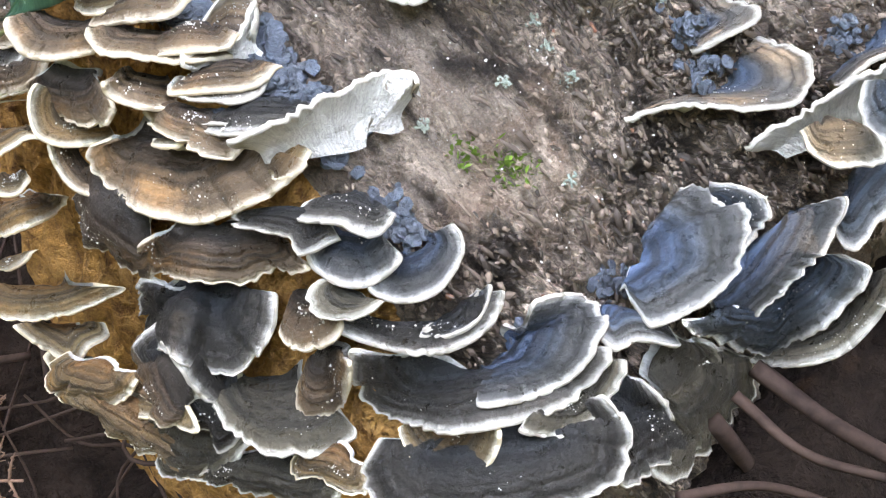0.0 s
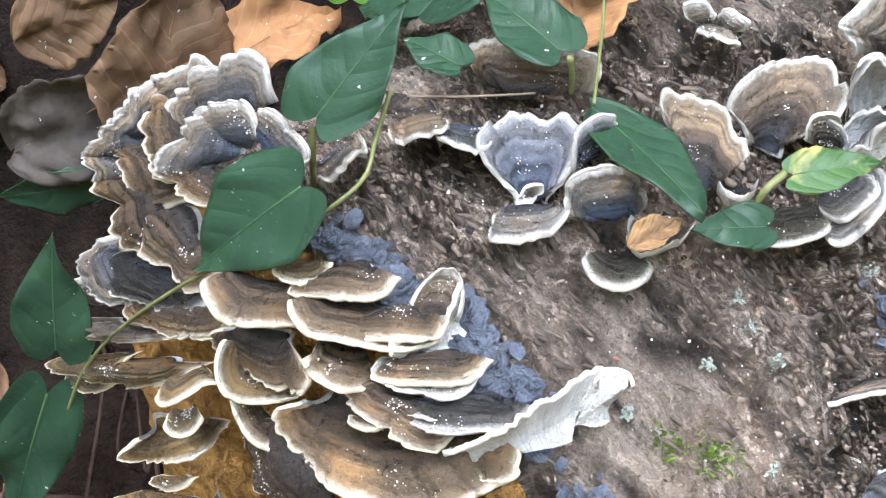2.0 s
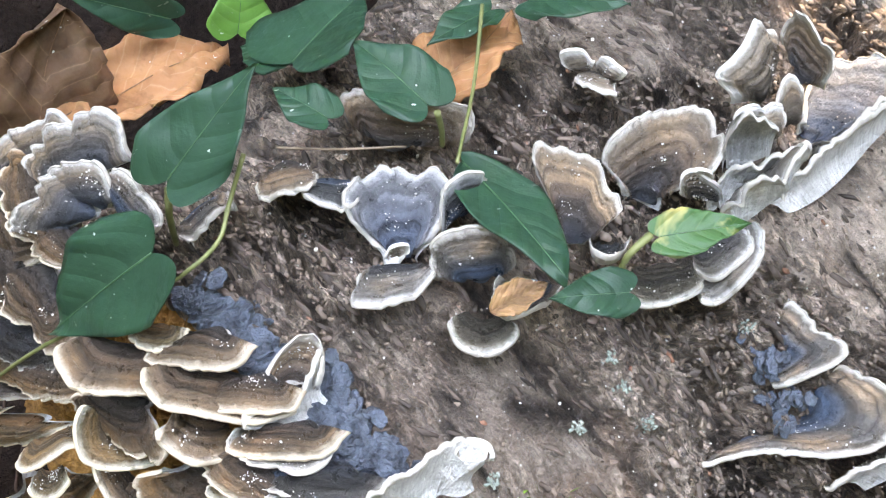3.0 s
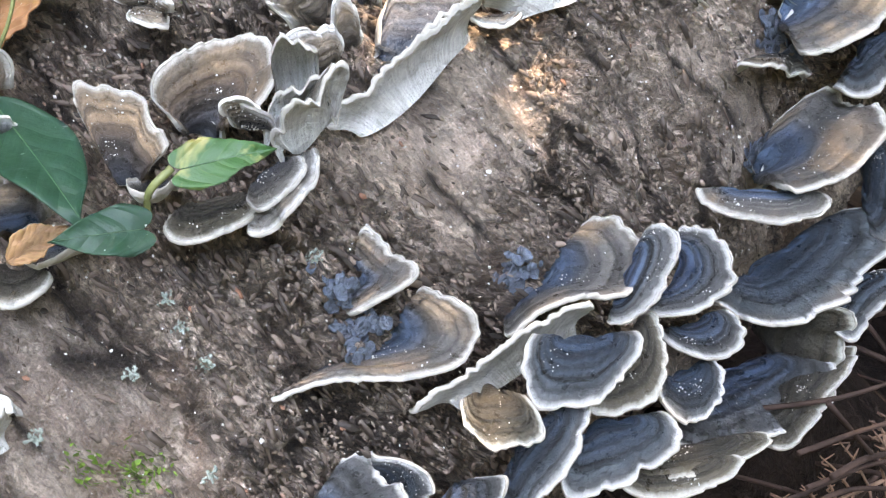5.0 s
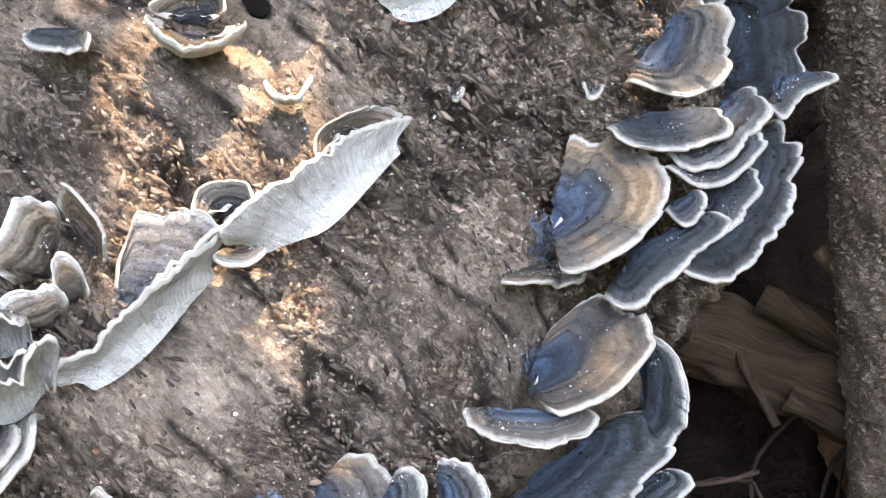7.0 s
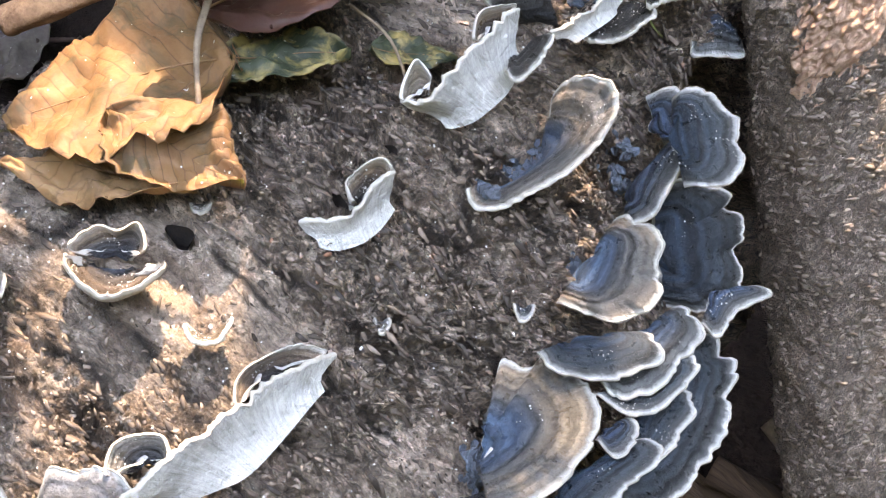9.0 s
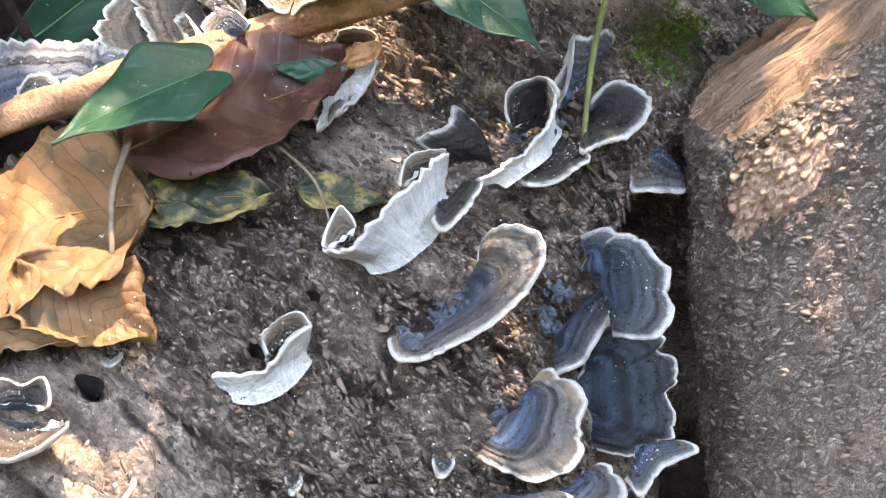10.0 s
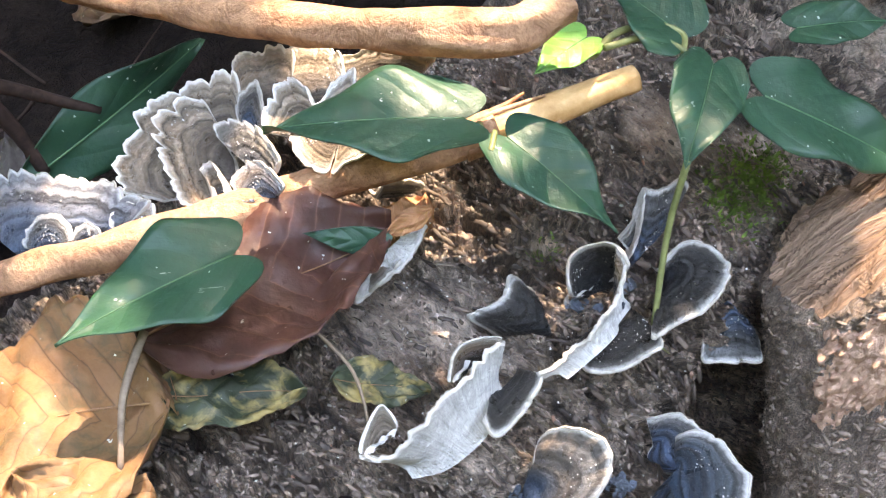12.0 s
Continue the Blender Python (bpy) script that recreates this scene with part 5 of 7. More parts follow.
fan([(155.5, 482.7, 285.3), (151.8, 488.2, 283), (147.2, 490.6, 279.6), (140.6, 491.9, 274.5), (136.9, 484.8, 270.5)], [(154.4, 469.3, 280.9), (148.4, 468, 275.7), (140.8, 469.6, 269.8)], "pale", 0.12, 1.4, 0.05, 402, 5)
fan([(167.7, 468.8, 293.7), (166.3, 474.6, 293), (161, 482.1, 289.2), (154.9, 486.1, 284.4), (151, 483.1, 280.7)], [(167.1, 461.2, 290.7), (160.1, 463.3, 284.5), (152.9, 469.2, 278.9)], "pale", 0.12, 1.4, 0.05, 403, 5)
fan([(189.9, 463.4, 302.9), (184.8, 465.4, 304.1), (178.5, 467.3, 303), (171.8, 471.5, 297), (167.6, 472.7, 293.3), (164, 471, 289.8)], [(186, 460.9, 295.3), (174.3, 459.9, 292), (164.3, 460.4, 287.3)], "pale", 0.12, 1.4, 0.05, 404, 6)
fan([(129.9, 481.4, 269.3), (123.1, 483.1, 264.5), (118.5, 479.2, 260.6), (120.1, 467.4, 260.4), (122.8, 455.7, 261.3), (127, 445.1, 263.9)], [(136.2, 464.7, 270.3), (137.7, 451.6, 270.6), (137.7, 439.8, 270.3)], "pale", 0.12, 1.3, 0.06, 405, 8)
fan([(147.2, 459.4, 280.7), (146.8, 468.9, 281.1), (145.1, 476.3, 280.5), (140.8, 475.9, 277), (139.3, 469.7, 275.1)], [(144.5, 462.1, 276.7), (140.7, 465.3, 274)], "tan", 0.12, 1.2, 0.08, 406, 5)
fan([(169.5, 458.8, 301.1), (165.1, 458.5, 297), (160.4, 454.8, 292.5), (158, 463.3, 291), (152.7, 469.8, 286.9), (148.5, 464.4, 282.9), (146.9, 457.7, 281)], [(167.7, 450.7, 294.5), (159.2, 448.8, 289.3), (152.3, 452.6, 283.4)], "pale", 0.12, 1.3, 0.08, 407, 8)
fan([(150.8, 442.8, 285.3), (148.2, 451.2, 283.3), (145.1, 457.6, 281.1), (139.2, 464.7, 276.9), (134.7, 464.6, 273.3), (137.4, 455.5, 274.7), (142.8, 446.4, 278.6)], [(147.7, 440, 280.7), (143.5, 445.2, 277.3)], "grey", 0.14, 1.2, 0.08, 408, 9)
fan([(151.1, 433.7, 285.3), (149.3, 437.5, 285.4), (146.3, 444, 283), (142.1, 445.9, 279.5), (138.1, 443.2, 276.3), (140.3, 435.2, 277.9)], [(148.9, 433.4, 281.5), (143.4, 434.1, 278.6)], "steel", 0.14, 1.2, 0.08, 409, 5)
fan([(138, 438.7, 275.3), (136.5, 446, 274.3), (133.9, 453.1, 272.5), (130.6, 453.8, 270), (132.1, 445.6, 270.8), (135.1, 438.9, 273)], [(137.4, 438.1, 273), (135.4, 439.2, 271.4)], "grey", -0.1, 1.2, 0.1, 410, 6)
fan([(117.2, 452.1, 258.5), (109.9, 458.5, 253.8), (105.5, 465.4, 251.5), (98.7, 470, 247.5), (89, 476.4, 242.1), (78.2, 483, 236.5), (69.2, 486.1, 231.8), (62.3, 484.3, 227.6)], [(105.5, 448.2, 248.3), (88.9, 454.2, 237.9), (71.5, 460.6, 228)], "steel", 0.12, 1.2, 0.05, 411, 12)
fan([(94.6, 450.4, 245.9), (93.6, 455.4, 245.6), (89.3, 462, 243.5), (84.5, 463.4, 240.7), (80.9, 461.3, 238.2), (79.8, 455.9, 237)], [(91.1, 450.8, 241.9), (83.5, 453.7, 237.4)], "blue", 0.14, 0.9, 0.05, 412, 5)
fan([(102.8, 447.3, 251.1), (101.3, 451.2, 250.3), (97.5, 454.5, 248.1), (93.7, 451.9, 245.4)], [(100.2, 448.3, 247.7), (96, 450.1, 245)], "blue", 0.14, 0.9, 0.05, 413, 3)
fan([(117.4, 446.8, 259.2), (116.8, 451.7, 259), (111.7, 454.8, 255.5), (107.2, 455.9, 252.5), (104.7, 451.5, 250.5)], [(115, 445.9, 255.6), (107.9, 448.8, 250.7)], "pale", 0.1, 1.2, 0.1, 414, 4)
fan([(152.9, 449.7, 285.7), (154.4, 442, 286.9), (158.6, 439.1, 285.4), (161.8, 438.6, 285.2)], [(159.2, 447.8, 289.3), (164.8, 445.4, 288.7)], "pale", 0.12, 1.2, 0.05, 415, 3)
fan([(163.3, 438.8, 284.1), (166.4, 440.7, 286.3), (171.8, 441.8, 288.1), (177.5, 443.2, 290.4), (179.7, 444.8, 292.4)], [(164.9, 447.6, 289.5), (173.5, 448.1, 291.1)], "pale", 0.12, 1.2, 0.05, 416, 3)
fan([(49.1, 119, 158.7), (55.8, 121.8, 151.4), (61.7, 127.8, 144.9), (69.3, 140.4, 134.7), (75.5, 147.8, 129.8), (80.9, 152.4, 132.2), (82.6, 156.8, 136.5), (82.2, 160.4, 139.2)], [(47.9, 132.1, 167.7), (55.6, 142.7, 167.4), (63, 149.8, 168.5)], "olive", 0.12, 0.8, 0, 420)
fan([(57, 129, 153.4), (63, 133.4, 144.8), (73.2, 146.6, 133.7), (77.5, 151, 134.8), (73, 154.9, 144.4), (64.8, 148.2, 168.5)], [(48.2, 132.6, 174.9), (49.2, 137.1, 179.9), (54.7, 143.5, 181.6)], "olive", 0.12, 0.8, 0, 421)
fan([(39, 110.5, 172), (44.8, 114, 167.8), (49.7, 119, 163.9), (57.6, 127.1, 154.2), (60.3, 132.2, 150.4), (55.6, 132.2, 160.3), (49.3, 129, 177.7)], [(34.3, 122.4, 178.2), (36.5, 127.6, 184.2), (40.3, 131.8, 186.7)], "dark", 0.12, 0.8, 0, 422)
fan([(19.4, 102.8, 183.8), (26.7, 105.9, 182.2), (35.8, 111.2, 179.2), (39.5, 115.2, 179.1), (40.4, 117.8, 181.4), (37.8, 119, 187.6), (33.7, 120.6, 193.4)], [(17.3, 111.6, 186.6), (24.8, 118.8, 185.3), (29.9, 124.7, 187)], "dark", 0.12, 0.8, 0, 423)
fan([(59.7, 203.4, 210.2), (67, 205.1, 214.1), (74.4, 209.8, 216.6), (70.6, 216, 215.7), (64.3, 223.3, 214.7)], [(58.2, 208.6, 208), (58.2, 214.7, 209.8)], "tan", 0.12, 1, 0, 300)
fan([(41.6, 185.2, 207.1), (55.5, 188.1, 209), (69.6, 188.7, 207.3), (83, 192.9, 204.3), (88.5, 199.6, 205), (85.8, 204.9, 208.8), (76.9, 212.3, 206.5)], [(54.8, 194.5, 201), (63.5, 201.7, 200), (72.5, 207.6, 199.4)], "tan", 0.1, 0.6, 0, 301)
fan([(71.6, 186.2, 197.3), (82.9, 191.4, 201.8), (93.2, 196.5, 204.8), (103.9, 202.1, 206.9), (114.4, 205, 208.2)], [(77.6, 191, 188.4), (93.9, 200.2, 186), (108.4, 209.1, 186.7), (116.2, 210.3, 194.7)], "grey", 0.08, 0.6, 0, 302)
fan([(96.1, 199.4, 202.6), (103.9, 202.1, 206.9), (114.4, 205, 208.2), (123.7, 206.1, 206.9), (130.7, 218.6, 203.8), (127.2, 228, 205.8), (119.9, 231.8, 202.1)], [(96.1, 210.1, 190.6), (103.8, 219.9, 193.8), (112.9, 227.1, 193.9)], "tan", 0.12, 0.7, 0.05, 303)
fan([(171.5, 236.8, 204.4), (185.2, 239.1, 204.5), (195.6, 246.4, 206.7), (200.3, 253.4, 210.1), (197.7, 266.9, 202.9), (191.3, 271.8, 202.3), (179.1, 267.6, 196.5)], [(170.5, 253.7, 187), (170.9, 257.6, 189.2)], "tan", 0.15, 0.8, 0, 304)
fan([(178.1, 267.2, 220.7), (192.5, 270.2, 224), (203.9, 279.9, 220), (210.6, 288.6, 224.1), (208.2, 304.5, 221.7), (200.7, 310.7, 223.1), (195.4, 307.6, 222.4), (188.6, 310.9, 222)], [(179.3, 288, 211.2), (181.4, 293.4, 212.7)], "tan", 0.15, 0.8, 0, 305)
fan([(54.9, 244.1, 230.7), (65.6, 247.7, 235.3), (73.2, 254, 239.1), (82.7, 261.6, 242.2), (93.7, 269.8, 245.1)], [(57.2, 244.4, 222.8), (66.9, 249.5, 222.6), (75.8, 256.9, 223.8), (85.2, 267.6, 226.6), (93.9, 275.2, 229.8)], "grey", 0.08, 0.7, 0, 306)
fan([(73.2, 254, 239.1), (82.7, 261.6, 242.2), (93.7, 269.8, 245.1), (89.3, 276.7, 241.9), (80.7, 281.2, 237.1), (74.6, 282.4, 234.8), (69.6, 267.3, 230.3)], [(67.7, 261.4, 225.3), (72.3, 266.5, 226.4)], "steel", -0.08, 0.8, 0, 307)
fan([(93.7, 269, 245.1), (103, 277.6, 246.1), (116.8, 288.4, 245.2), (129.3, 298.2, 243.7), (142.3, 307.1, 237.5)], [(94.9, 274.6, 230.6), (105.8, 278.2, 229.5), (117, 282.3, 228), (130, 294.1, 231), (141.4, 306.9, 234.4)], "grey", 0.06, 0.6, 0, 308)
fan([(141.3, 307.2, 238.1), (134, 307.7, 240.8), (125.9, 304.6, 241.7), (118.8, 299.8, 242), (117.7, 290.8, 243.4)], [(130.1, 303, 234.7), (124.1, 299.2, 235.3)], "ochre", -0.2, 0.9, 0, 309)
fan([(102, 279.7, 239.5), (101, 285.2, 241.3), (95.5, 285.8, 242.5), (90.2, 283.3, 242.6), (88.7, 276.1, 242.7)], [(98.7, 282.1, 232.5), (94.8, 281.1, 233.6)], "grey", -0.15, 1, 0, 310)
fan([(91.8, 270.2, 233.6), (94.8, 268.2, 233.3), (100, 267.6, 233.4), (104.1, 270.9, 233.4)], [(95, 274.8, 230.7), (102.3, 276.3, 229.2)], "pale", 0.1, 0.8, 0, 311)
fan([(-76.7, 189.5, 231.5), (-72.4, 181.7, 233.7), (-64.7, 179.3, 233.9), (-53.6, 176.5, 234.9), (-48.3, 178.7, 233.3), (-44.1, 182.2, 231.5)], [(-72.1, 197.2, 224), (-60.9, 195.6, 225.3), (-50.9, 191.9, 225.5)], "brown", 0.15, 1, 0, 312)
fan([(-40.8, 187.8, 233.5), (-40.8, 195.8, 235.5), (-43.9, 196.7, 236.8), (-48.7, 191.7, 236.9), (-50.7, 184.5, 236.9)], [(-44.6, 187.9, 227.3), (-48, 186.3, 228.4)], "ochre", -0.25, 0.8, 0, 313)
fan([(-54.7, 176.5, 235), (-50.7, 183.8, 237), (-44.3, 185.3, 233.9), (-40.9, 193.5, 235.2)], [(-51.8, 178.4, 230), (-45.4, 183, 226.9), (-41.2, 190.4, 226.9)], "grey", 0.06, 0.6, 0, 314)
fan([(-41.8, 153.9, 236.6), (-32.7, 157.7, 238.7), (-23, 166.9, 236.6), (-13.2, 175.8, 233), (-8.5, 176.5, 233.4), (-6.1, 172.5, 233.7)], [(-40.7, 159.6, 228.7), (-31.2, 164.2, 223.5), (-21, 168, 220.1), (-13.3, 172.6, 220), (-7.5, 176.4, 223.7)], "grey", 0.05, 0.5, 0, 315)
fan([(-5.6, 172.3, 233.5), (-6.7, 175.3, 233.8), (-10.5, 176.7, 232.5), (-12.5, 174, 230.9)], [(-7.1, 174.1, 226.9), (-10, 173.6, 227.5)], "pale", -0.2, 0.7, 0, 316)
fan([(-17.8, 224.3, 236.4), (-15.4, 235.1, 237.7), (-18.7, 240, 238.5), (-23.3, 238.9, 239.1), (-32.4, 241.2, 235.6), (-38.4, 231, 240.1), (-36.3, 225.8, 237.2), (-30.9, 223.6, 232.7)], [(-23.8, 221.7, 229.1), (-28.1, 221.5, 228.5)], "steel", 0.1, 0.9, 0, 317)
fan([(41.1, 239.2, 240.6), (46.2, 247.4, 241), (43.8, 258.2, 239.6), (33.6, 257.8, 242), (23.1, 249.5, 243.8), (18.4, 244.6, 240.1), (22.5, 240.2, 235.1)], [(31.8, 241.4, 229.6), (25.2, 240.1, 229.8)], "ochre", 0.12, 1.2, 0, 318)
fan([(22.6, 231.8, 237.6), (19.2, 236.8, 239.7), (16.7, 243.1, 241.8), (8.6, 244.6, 242), (2.7, 242.6, 241.6)], [(15.5, 226.9, 230.8), (10.5, 226.5, 231)], "ochre", 0.12, 1, 0, 319)
fan([(-14.9, 203.4, 232.4), (-12.5, 196.4, 235.1), (-6.9, 194.8, 234.4), (-1.7, 197.5, 234.5), (0.1, 202.1, 233.4)], [(-10.4, 208.5, 229.2), (-5, 208, 229.1)], "olive", 0.15, 0.5, 0, 320)
fan([(166.9, 370, 262.7), (174.1, 368.7, 263.6), (180, 372.8, 269.5), (189.6, 382.3, 271.7), (196.2, 387.8, 272.5), (202.5, 394.9, 272.8)], [(175.6, 373.2, 252.6), (182.5, 373.6, 251.8), (190.4, 375.9, 252.8), (198, 382.4, 254.8), (203, 393.3, 261.1)], "grey", 0.06, 0.7, 0, 321)
fan([(202.4, 394.5, 273), (198.7, 395.6, 272.6), (191.4, 392.3, 272.3), (188.9, 383.9, 271.1)], [(199, 392.3, 264.8), (193.9, 389.1, 265.1)], "ochre", -0.2, 1, 0, 322)
fan([(175.8, 376.8, 264.5), (172.1, 380.1, 267.7), (168.9, 375.3, 265.3), (167.2, 370.2, 262.9)], [(175.5, 375.2, 257.4), (172.4, 373.3, 257.5)], "pale", -0.2, 1, 0, 323)
fan([(136.7, 339.3, 252.1), (144.6, 337.9, 252.1), (151.5, 339.7, 255), (156.5, 343.2, 259.2), (161.7, 347.3, 261)], [(138.9, 338.5, 245.5), (148.5, 338, 244.3), (155.7, 342, 245.2), (161.4, 348.3, 249.6)], "grey", 0.05, 0.9, 0, 324)
fan([(161.4, 346.6, 260.5), (158.8, 349.6, 261.9), (154.3, 349, 260.2), (150, 347.2, 255.8), (151.3, 343.4, 253.8)], [(156.6, 346.5, 250.6), (153, 343.5, 250.3)], "ochre", -0.15, 1, 0, 325)
fan([(183.2, 351, 245.3), (186.4, 346.1, 242.5), (196.7, 345.7, 246.8), (210.3, 350.6, 252.3), (220, 357, 255.5), (226.2, 363.1, 262.5), (225.9, 368.7, 266.2), (220, 374.1, 264.3), (212.8, 377.3, 257.7), (211, 372.2, 249.3)], [(191, 356.1, 238.9), (204.7, 364.8, 237.5), (212.8, 373.4, 239.8)], "tan", 0.08, 0.6, 0, 326)
fan([(197.2, 376.8, 265.1), (199, 372, 265.4), (204.6, 375.4, 268), (211.5, 384.2, 269.9)], [(201.6, 389.3, 258.6), (209, 396.5, 258.5)], "dark", 0.08, 0.7, 0, 327)
fan([(210.9, 385.7, 270.4), (217.1, 390.2, 269.9), (229.1, 402.6, 266.2), (237, 413.4, 267.1), (240, 420.2, 270), (238.3, 424.6, 271.6)], [(213.6, 388.6, 264.1), (221.2, 394.9, 263), (233.9, 407.3, 258.8), (241.8, 419.4, 261)], "grey", 0.04, 0.8, 0, 328)
fan([(239.9, 419.4, 269.9), (238.3, 424.6, 271.6), (233.5, 428.5, 268.9), (226.9, 426.5, 264.6), (226.9, 419.4, 258.9)], [(240.9, 424.4, 251.1), (234.2, 422.5, 252)], "dark", -0.1, 0.9, 0, 329)
fan([(225.4, 403, 255.6), (227.2, 394.1, 257.9), (235.5, 393.6, 259.3), (240.5, 394.4, 264.6), (245, 397.3, 267.6)], [(233.7, 412.8, 249.7), (247.2, 422.7, 248.9)], "dark", 0.12, 0.7, 0, 330)
fan([(241.8, 396.9, 269.5), (251.8, 403.9, 264.3), (265.8, 414.8, 259), (273.5, 425.5, 259.1), (271.3, 434.5, 259.7), (263.3, 436.2, 260.1), (257.8, 432.9, 256.6)], [(259.3, 427.2, 247.8), (256.4, 433.3, 250.5)], "dark", 0.12, 0.6, 0, 331)
fan([(-81.6, 177.4, 204.9), (-77.6, 172.7, 199.5), (-66.2, 159.3, 207.6), (-53.3, 154.8, 208.5), (-39.8, 150.5, 220.4), (-32.7, 153, 223.7), (-27.7, 155.7, 227.7)], [(-69.9, 178.7, 212.3), (-58.6, 181.6, 207), (-44.3, 173.7, 211.4)], "brown", 0.14, 0.8, 0, 350)
fan([(-69.6, 159.6, 192.3), (-67.8, 159.2, 183.7), (-54.7, 146.6, 198), (-45, 146.8, 196.6), (-37.2, 147.6, 200.4), (-28.3, 141.4, 210.5)], [(-61.8, 158.6, 201.4), (-48.1, 155.9, 207.1), (-34.9, 155.4, 204.7)], "brown", 0.14, 0.8, 0, 351)
fan([(-72.3, 159.4, 176.1), (-76.2, 165, 146), (-59, 134.2, 185.9), (-54, 135, 178.5), (-45.4, 136.4, 177.2), (-37.8, 137.7, 188.8), (-35.9, 143.9, 196.4)], [(-63.1, 158.5, 179.9), (-53, 152.3, 189.3), (-43.9, 150.8, 189.3)], "dark", 0.14, 0.9, 0, 352)
fan([(-35.7, 137.8, 189.9), (-29.3, 130.8, 194.6), (-23.9, 129.1, 201), (-21, 132.4, 203.4)], [(-33, 148.3, 194.2), (-24.5, 142, 202.7)], "brown", 0.12, 0.8, 0, 353)
fan([(-27.8, 144, 214.4), (-27.1, 141.2, 210.8), (-20.9, 135, 214.5), (-14.4, 138, 210.9), (-8.7, 140.9, 215.9)], [(-23.1, 155.5, 206.6), (-15.7, 154.8, 208)], "blue", 0.14, 0.7, 0, 354)
fan([(-15.5, 137.2, 210.4), (-12.1, 135.2, 208.9), (-5, 132.7, 212.7), (0.7, 136.6, 212.7), (4.5, 145.4, 212.5), (2.2, 150, 215)], [(-8.2, 148.2, 208.5), (-3.5, 151.5, 207)], "blue", 0.14, 0.8, 0, 355)
fan([(-25.1, 133.8, 201.9), (-15.7, 129, 201.2), (-4.8, 119.4, 214), (5.3, 127.9, 204), (11.1, 131.9, 207.6), (12.2, 135.2, 212.1)], [(-18.7, 140.3, 197.5), (-5.2, 134.7, 202), (5.5, 140, 201.3)], "dark", 0.12, 0.7, 0, 356)
fan([(-4.4, 124.5, 212.8), (1.8, 127.7, 208.2), (7.6, 132.2, 207.1), (9.7, 136.4, 212.4)], [(-1.1, 135.5, 201.9), (3.1, 139.1, 201.6)], "blue", -0.1, 0.9, 0, 357)
fan([(-19.5, 126.9, 201.3), (-18, 128, 180.8), (-9, 119.6, 183.8), (1.8, 111.6, 194.6), (10.9, 111.3, 198.9), (20.5, 116.2, 194.3), (30.4, 122.8, 193.1), (34.7, 127.9, 200.8)], [(-11.2, 129.7, 196.5), (1.9, 125.6, 197.8), (21.5, 134.4, 192.1)], "dark", 0.14, 0.7, 0, 358)
fan([(6.9, 114.9, 200.6), (13.2, 115.6, 200.2), (23.1, 121.8, 194.9), (29.9, 125.8, 199.7), (33.7, 131.2, 203.2), (33.7, 140, 198), (27.2, 140.9, 201.8), (19.4, 135, 207.1)], [(7.9, 128.6, 192.5), (12.8, 132.5, 194.1), (16.5, 135.1, 195.6)], "blue", 0.16, 1, 0, 359)
fan([(-9.7, 119.4, 181.4), (-6.5, 113, 181), (-1.7, 107.5, 181.6), (4.2, 105.1, 184.1), (9.3, 106.4, 191), (11.1, 110.4, 198.2)], [(-4.1, 121.1, 183.5), (5.4, 117.1, 190)], "amber", 0.14, 0.7, 0, 360)
fan([(15.6, 111.6, 196.6), (24.3, 113.8, 188.8), (31.9, 118.5, 187.2), (37.7, 124.5, 192.5), (38.9, 128.5, 195)], [(24, 125.5, 185.6), (33.4, 131, 193)], "olive", 0.12, 0.8, 0, 361)
fan([(44.7, 137.5, 194.6), (49.9, 139.3, 193.3), (58.3, 144.7, 191.7), (65.9, 153.2, 190.3), (69.1, 158, 194.5), (68.6, 166.6, 197.9), (65.3, 172.8, 193.7), (61.8, 177.2, 190.5), (57.2, 178.5, 191), (53.5, 173.9, 190)], [(39.1, 149.3, 192.7), (42.2, 154.2, 192.2), (46.4, 161.6, 189.4)], "blue", 0.16, 1, 0, 362)
fan([(-48.5, 168.2, 214.6), (-44.9, 162, 217), (-38, 156.6, 220.5), (-30.1, 153.4, 226.5), (-27.5, 159.1, 228.3)], [(-45.2, 175.4, 211), (-33.5, 167.3, 220.1)], "amber", 0.14, 0.7, 0, 363)
fan([(-32.6, 129.8, 180.1), (-31.6, 126.5, 174.4), (-26.5, 125.7, 173.9), (-22.1, 129, 175.8), (-19, 124.7, 199.3)], [(-29, 135, 188), (-22.3, 132.6, 192.7)], "brown", 0.14, 0.6, 0, 364)
fan([(-53.8, 135, 170.5), (-49.7, 126.5, 167.4), (-41.2, 120.1, 168.9), (-33.2, 118.1, 170.7), (-25.1, 119, 171.2), (-20, 124.5, 171.2)], [(-47.1, 140.5, 167.4), (-32.3, 135.1, 179.6)], "olive", 0.16, 0.8, 0, 365)
fan([(70.7, 152.6, 169.1), (75.7, 154.2, 175.1), (83, 156.5, 185.3), (87.9, 159.9, 194), (90.5, 165.9, 202.1)], [(58.6, 148.2, 185), (70.8, 163.6, 186.5), (81.3, 171.7, 192.2)], "blue", 0.1, 0.8, 0, 366)
fan([(53, 138.4, 192.9), (67.8, 150.6, 165.1), (81.6, 156.6, 149.3), (89.5, 150.6, 171.1), (95.4, 153.2, 180.8), (97.7, 155.5, 189.1)], [(66.4, 152.8, 174), (81.8, 160.6, 176.7), (89.6, 165.4, 186.2)], "night", 0.12, 0.8, 0, 367)
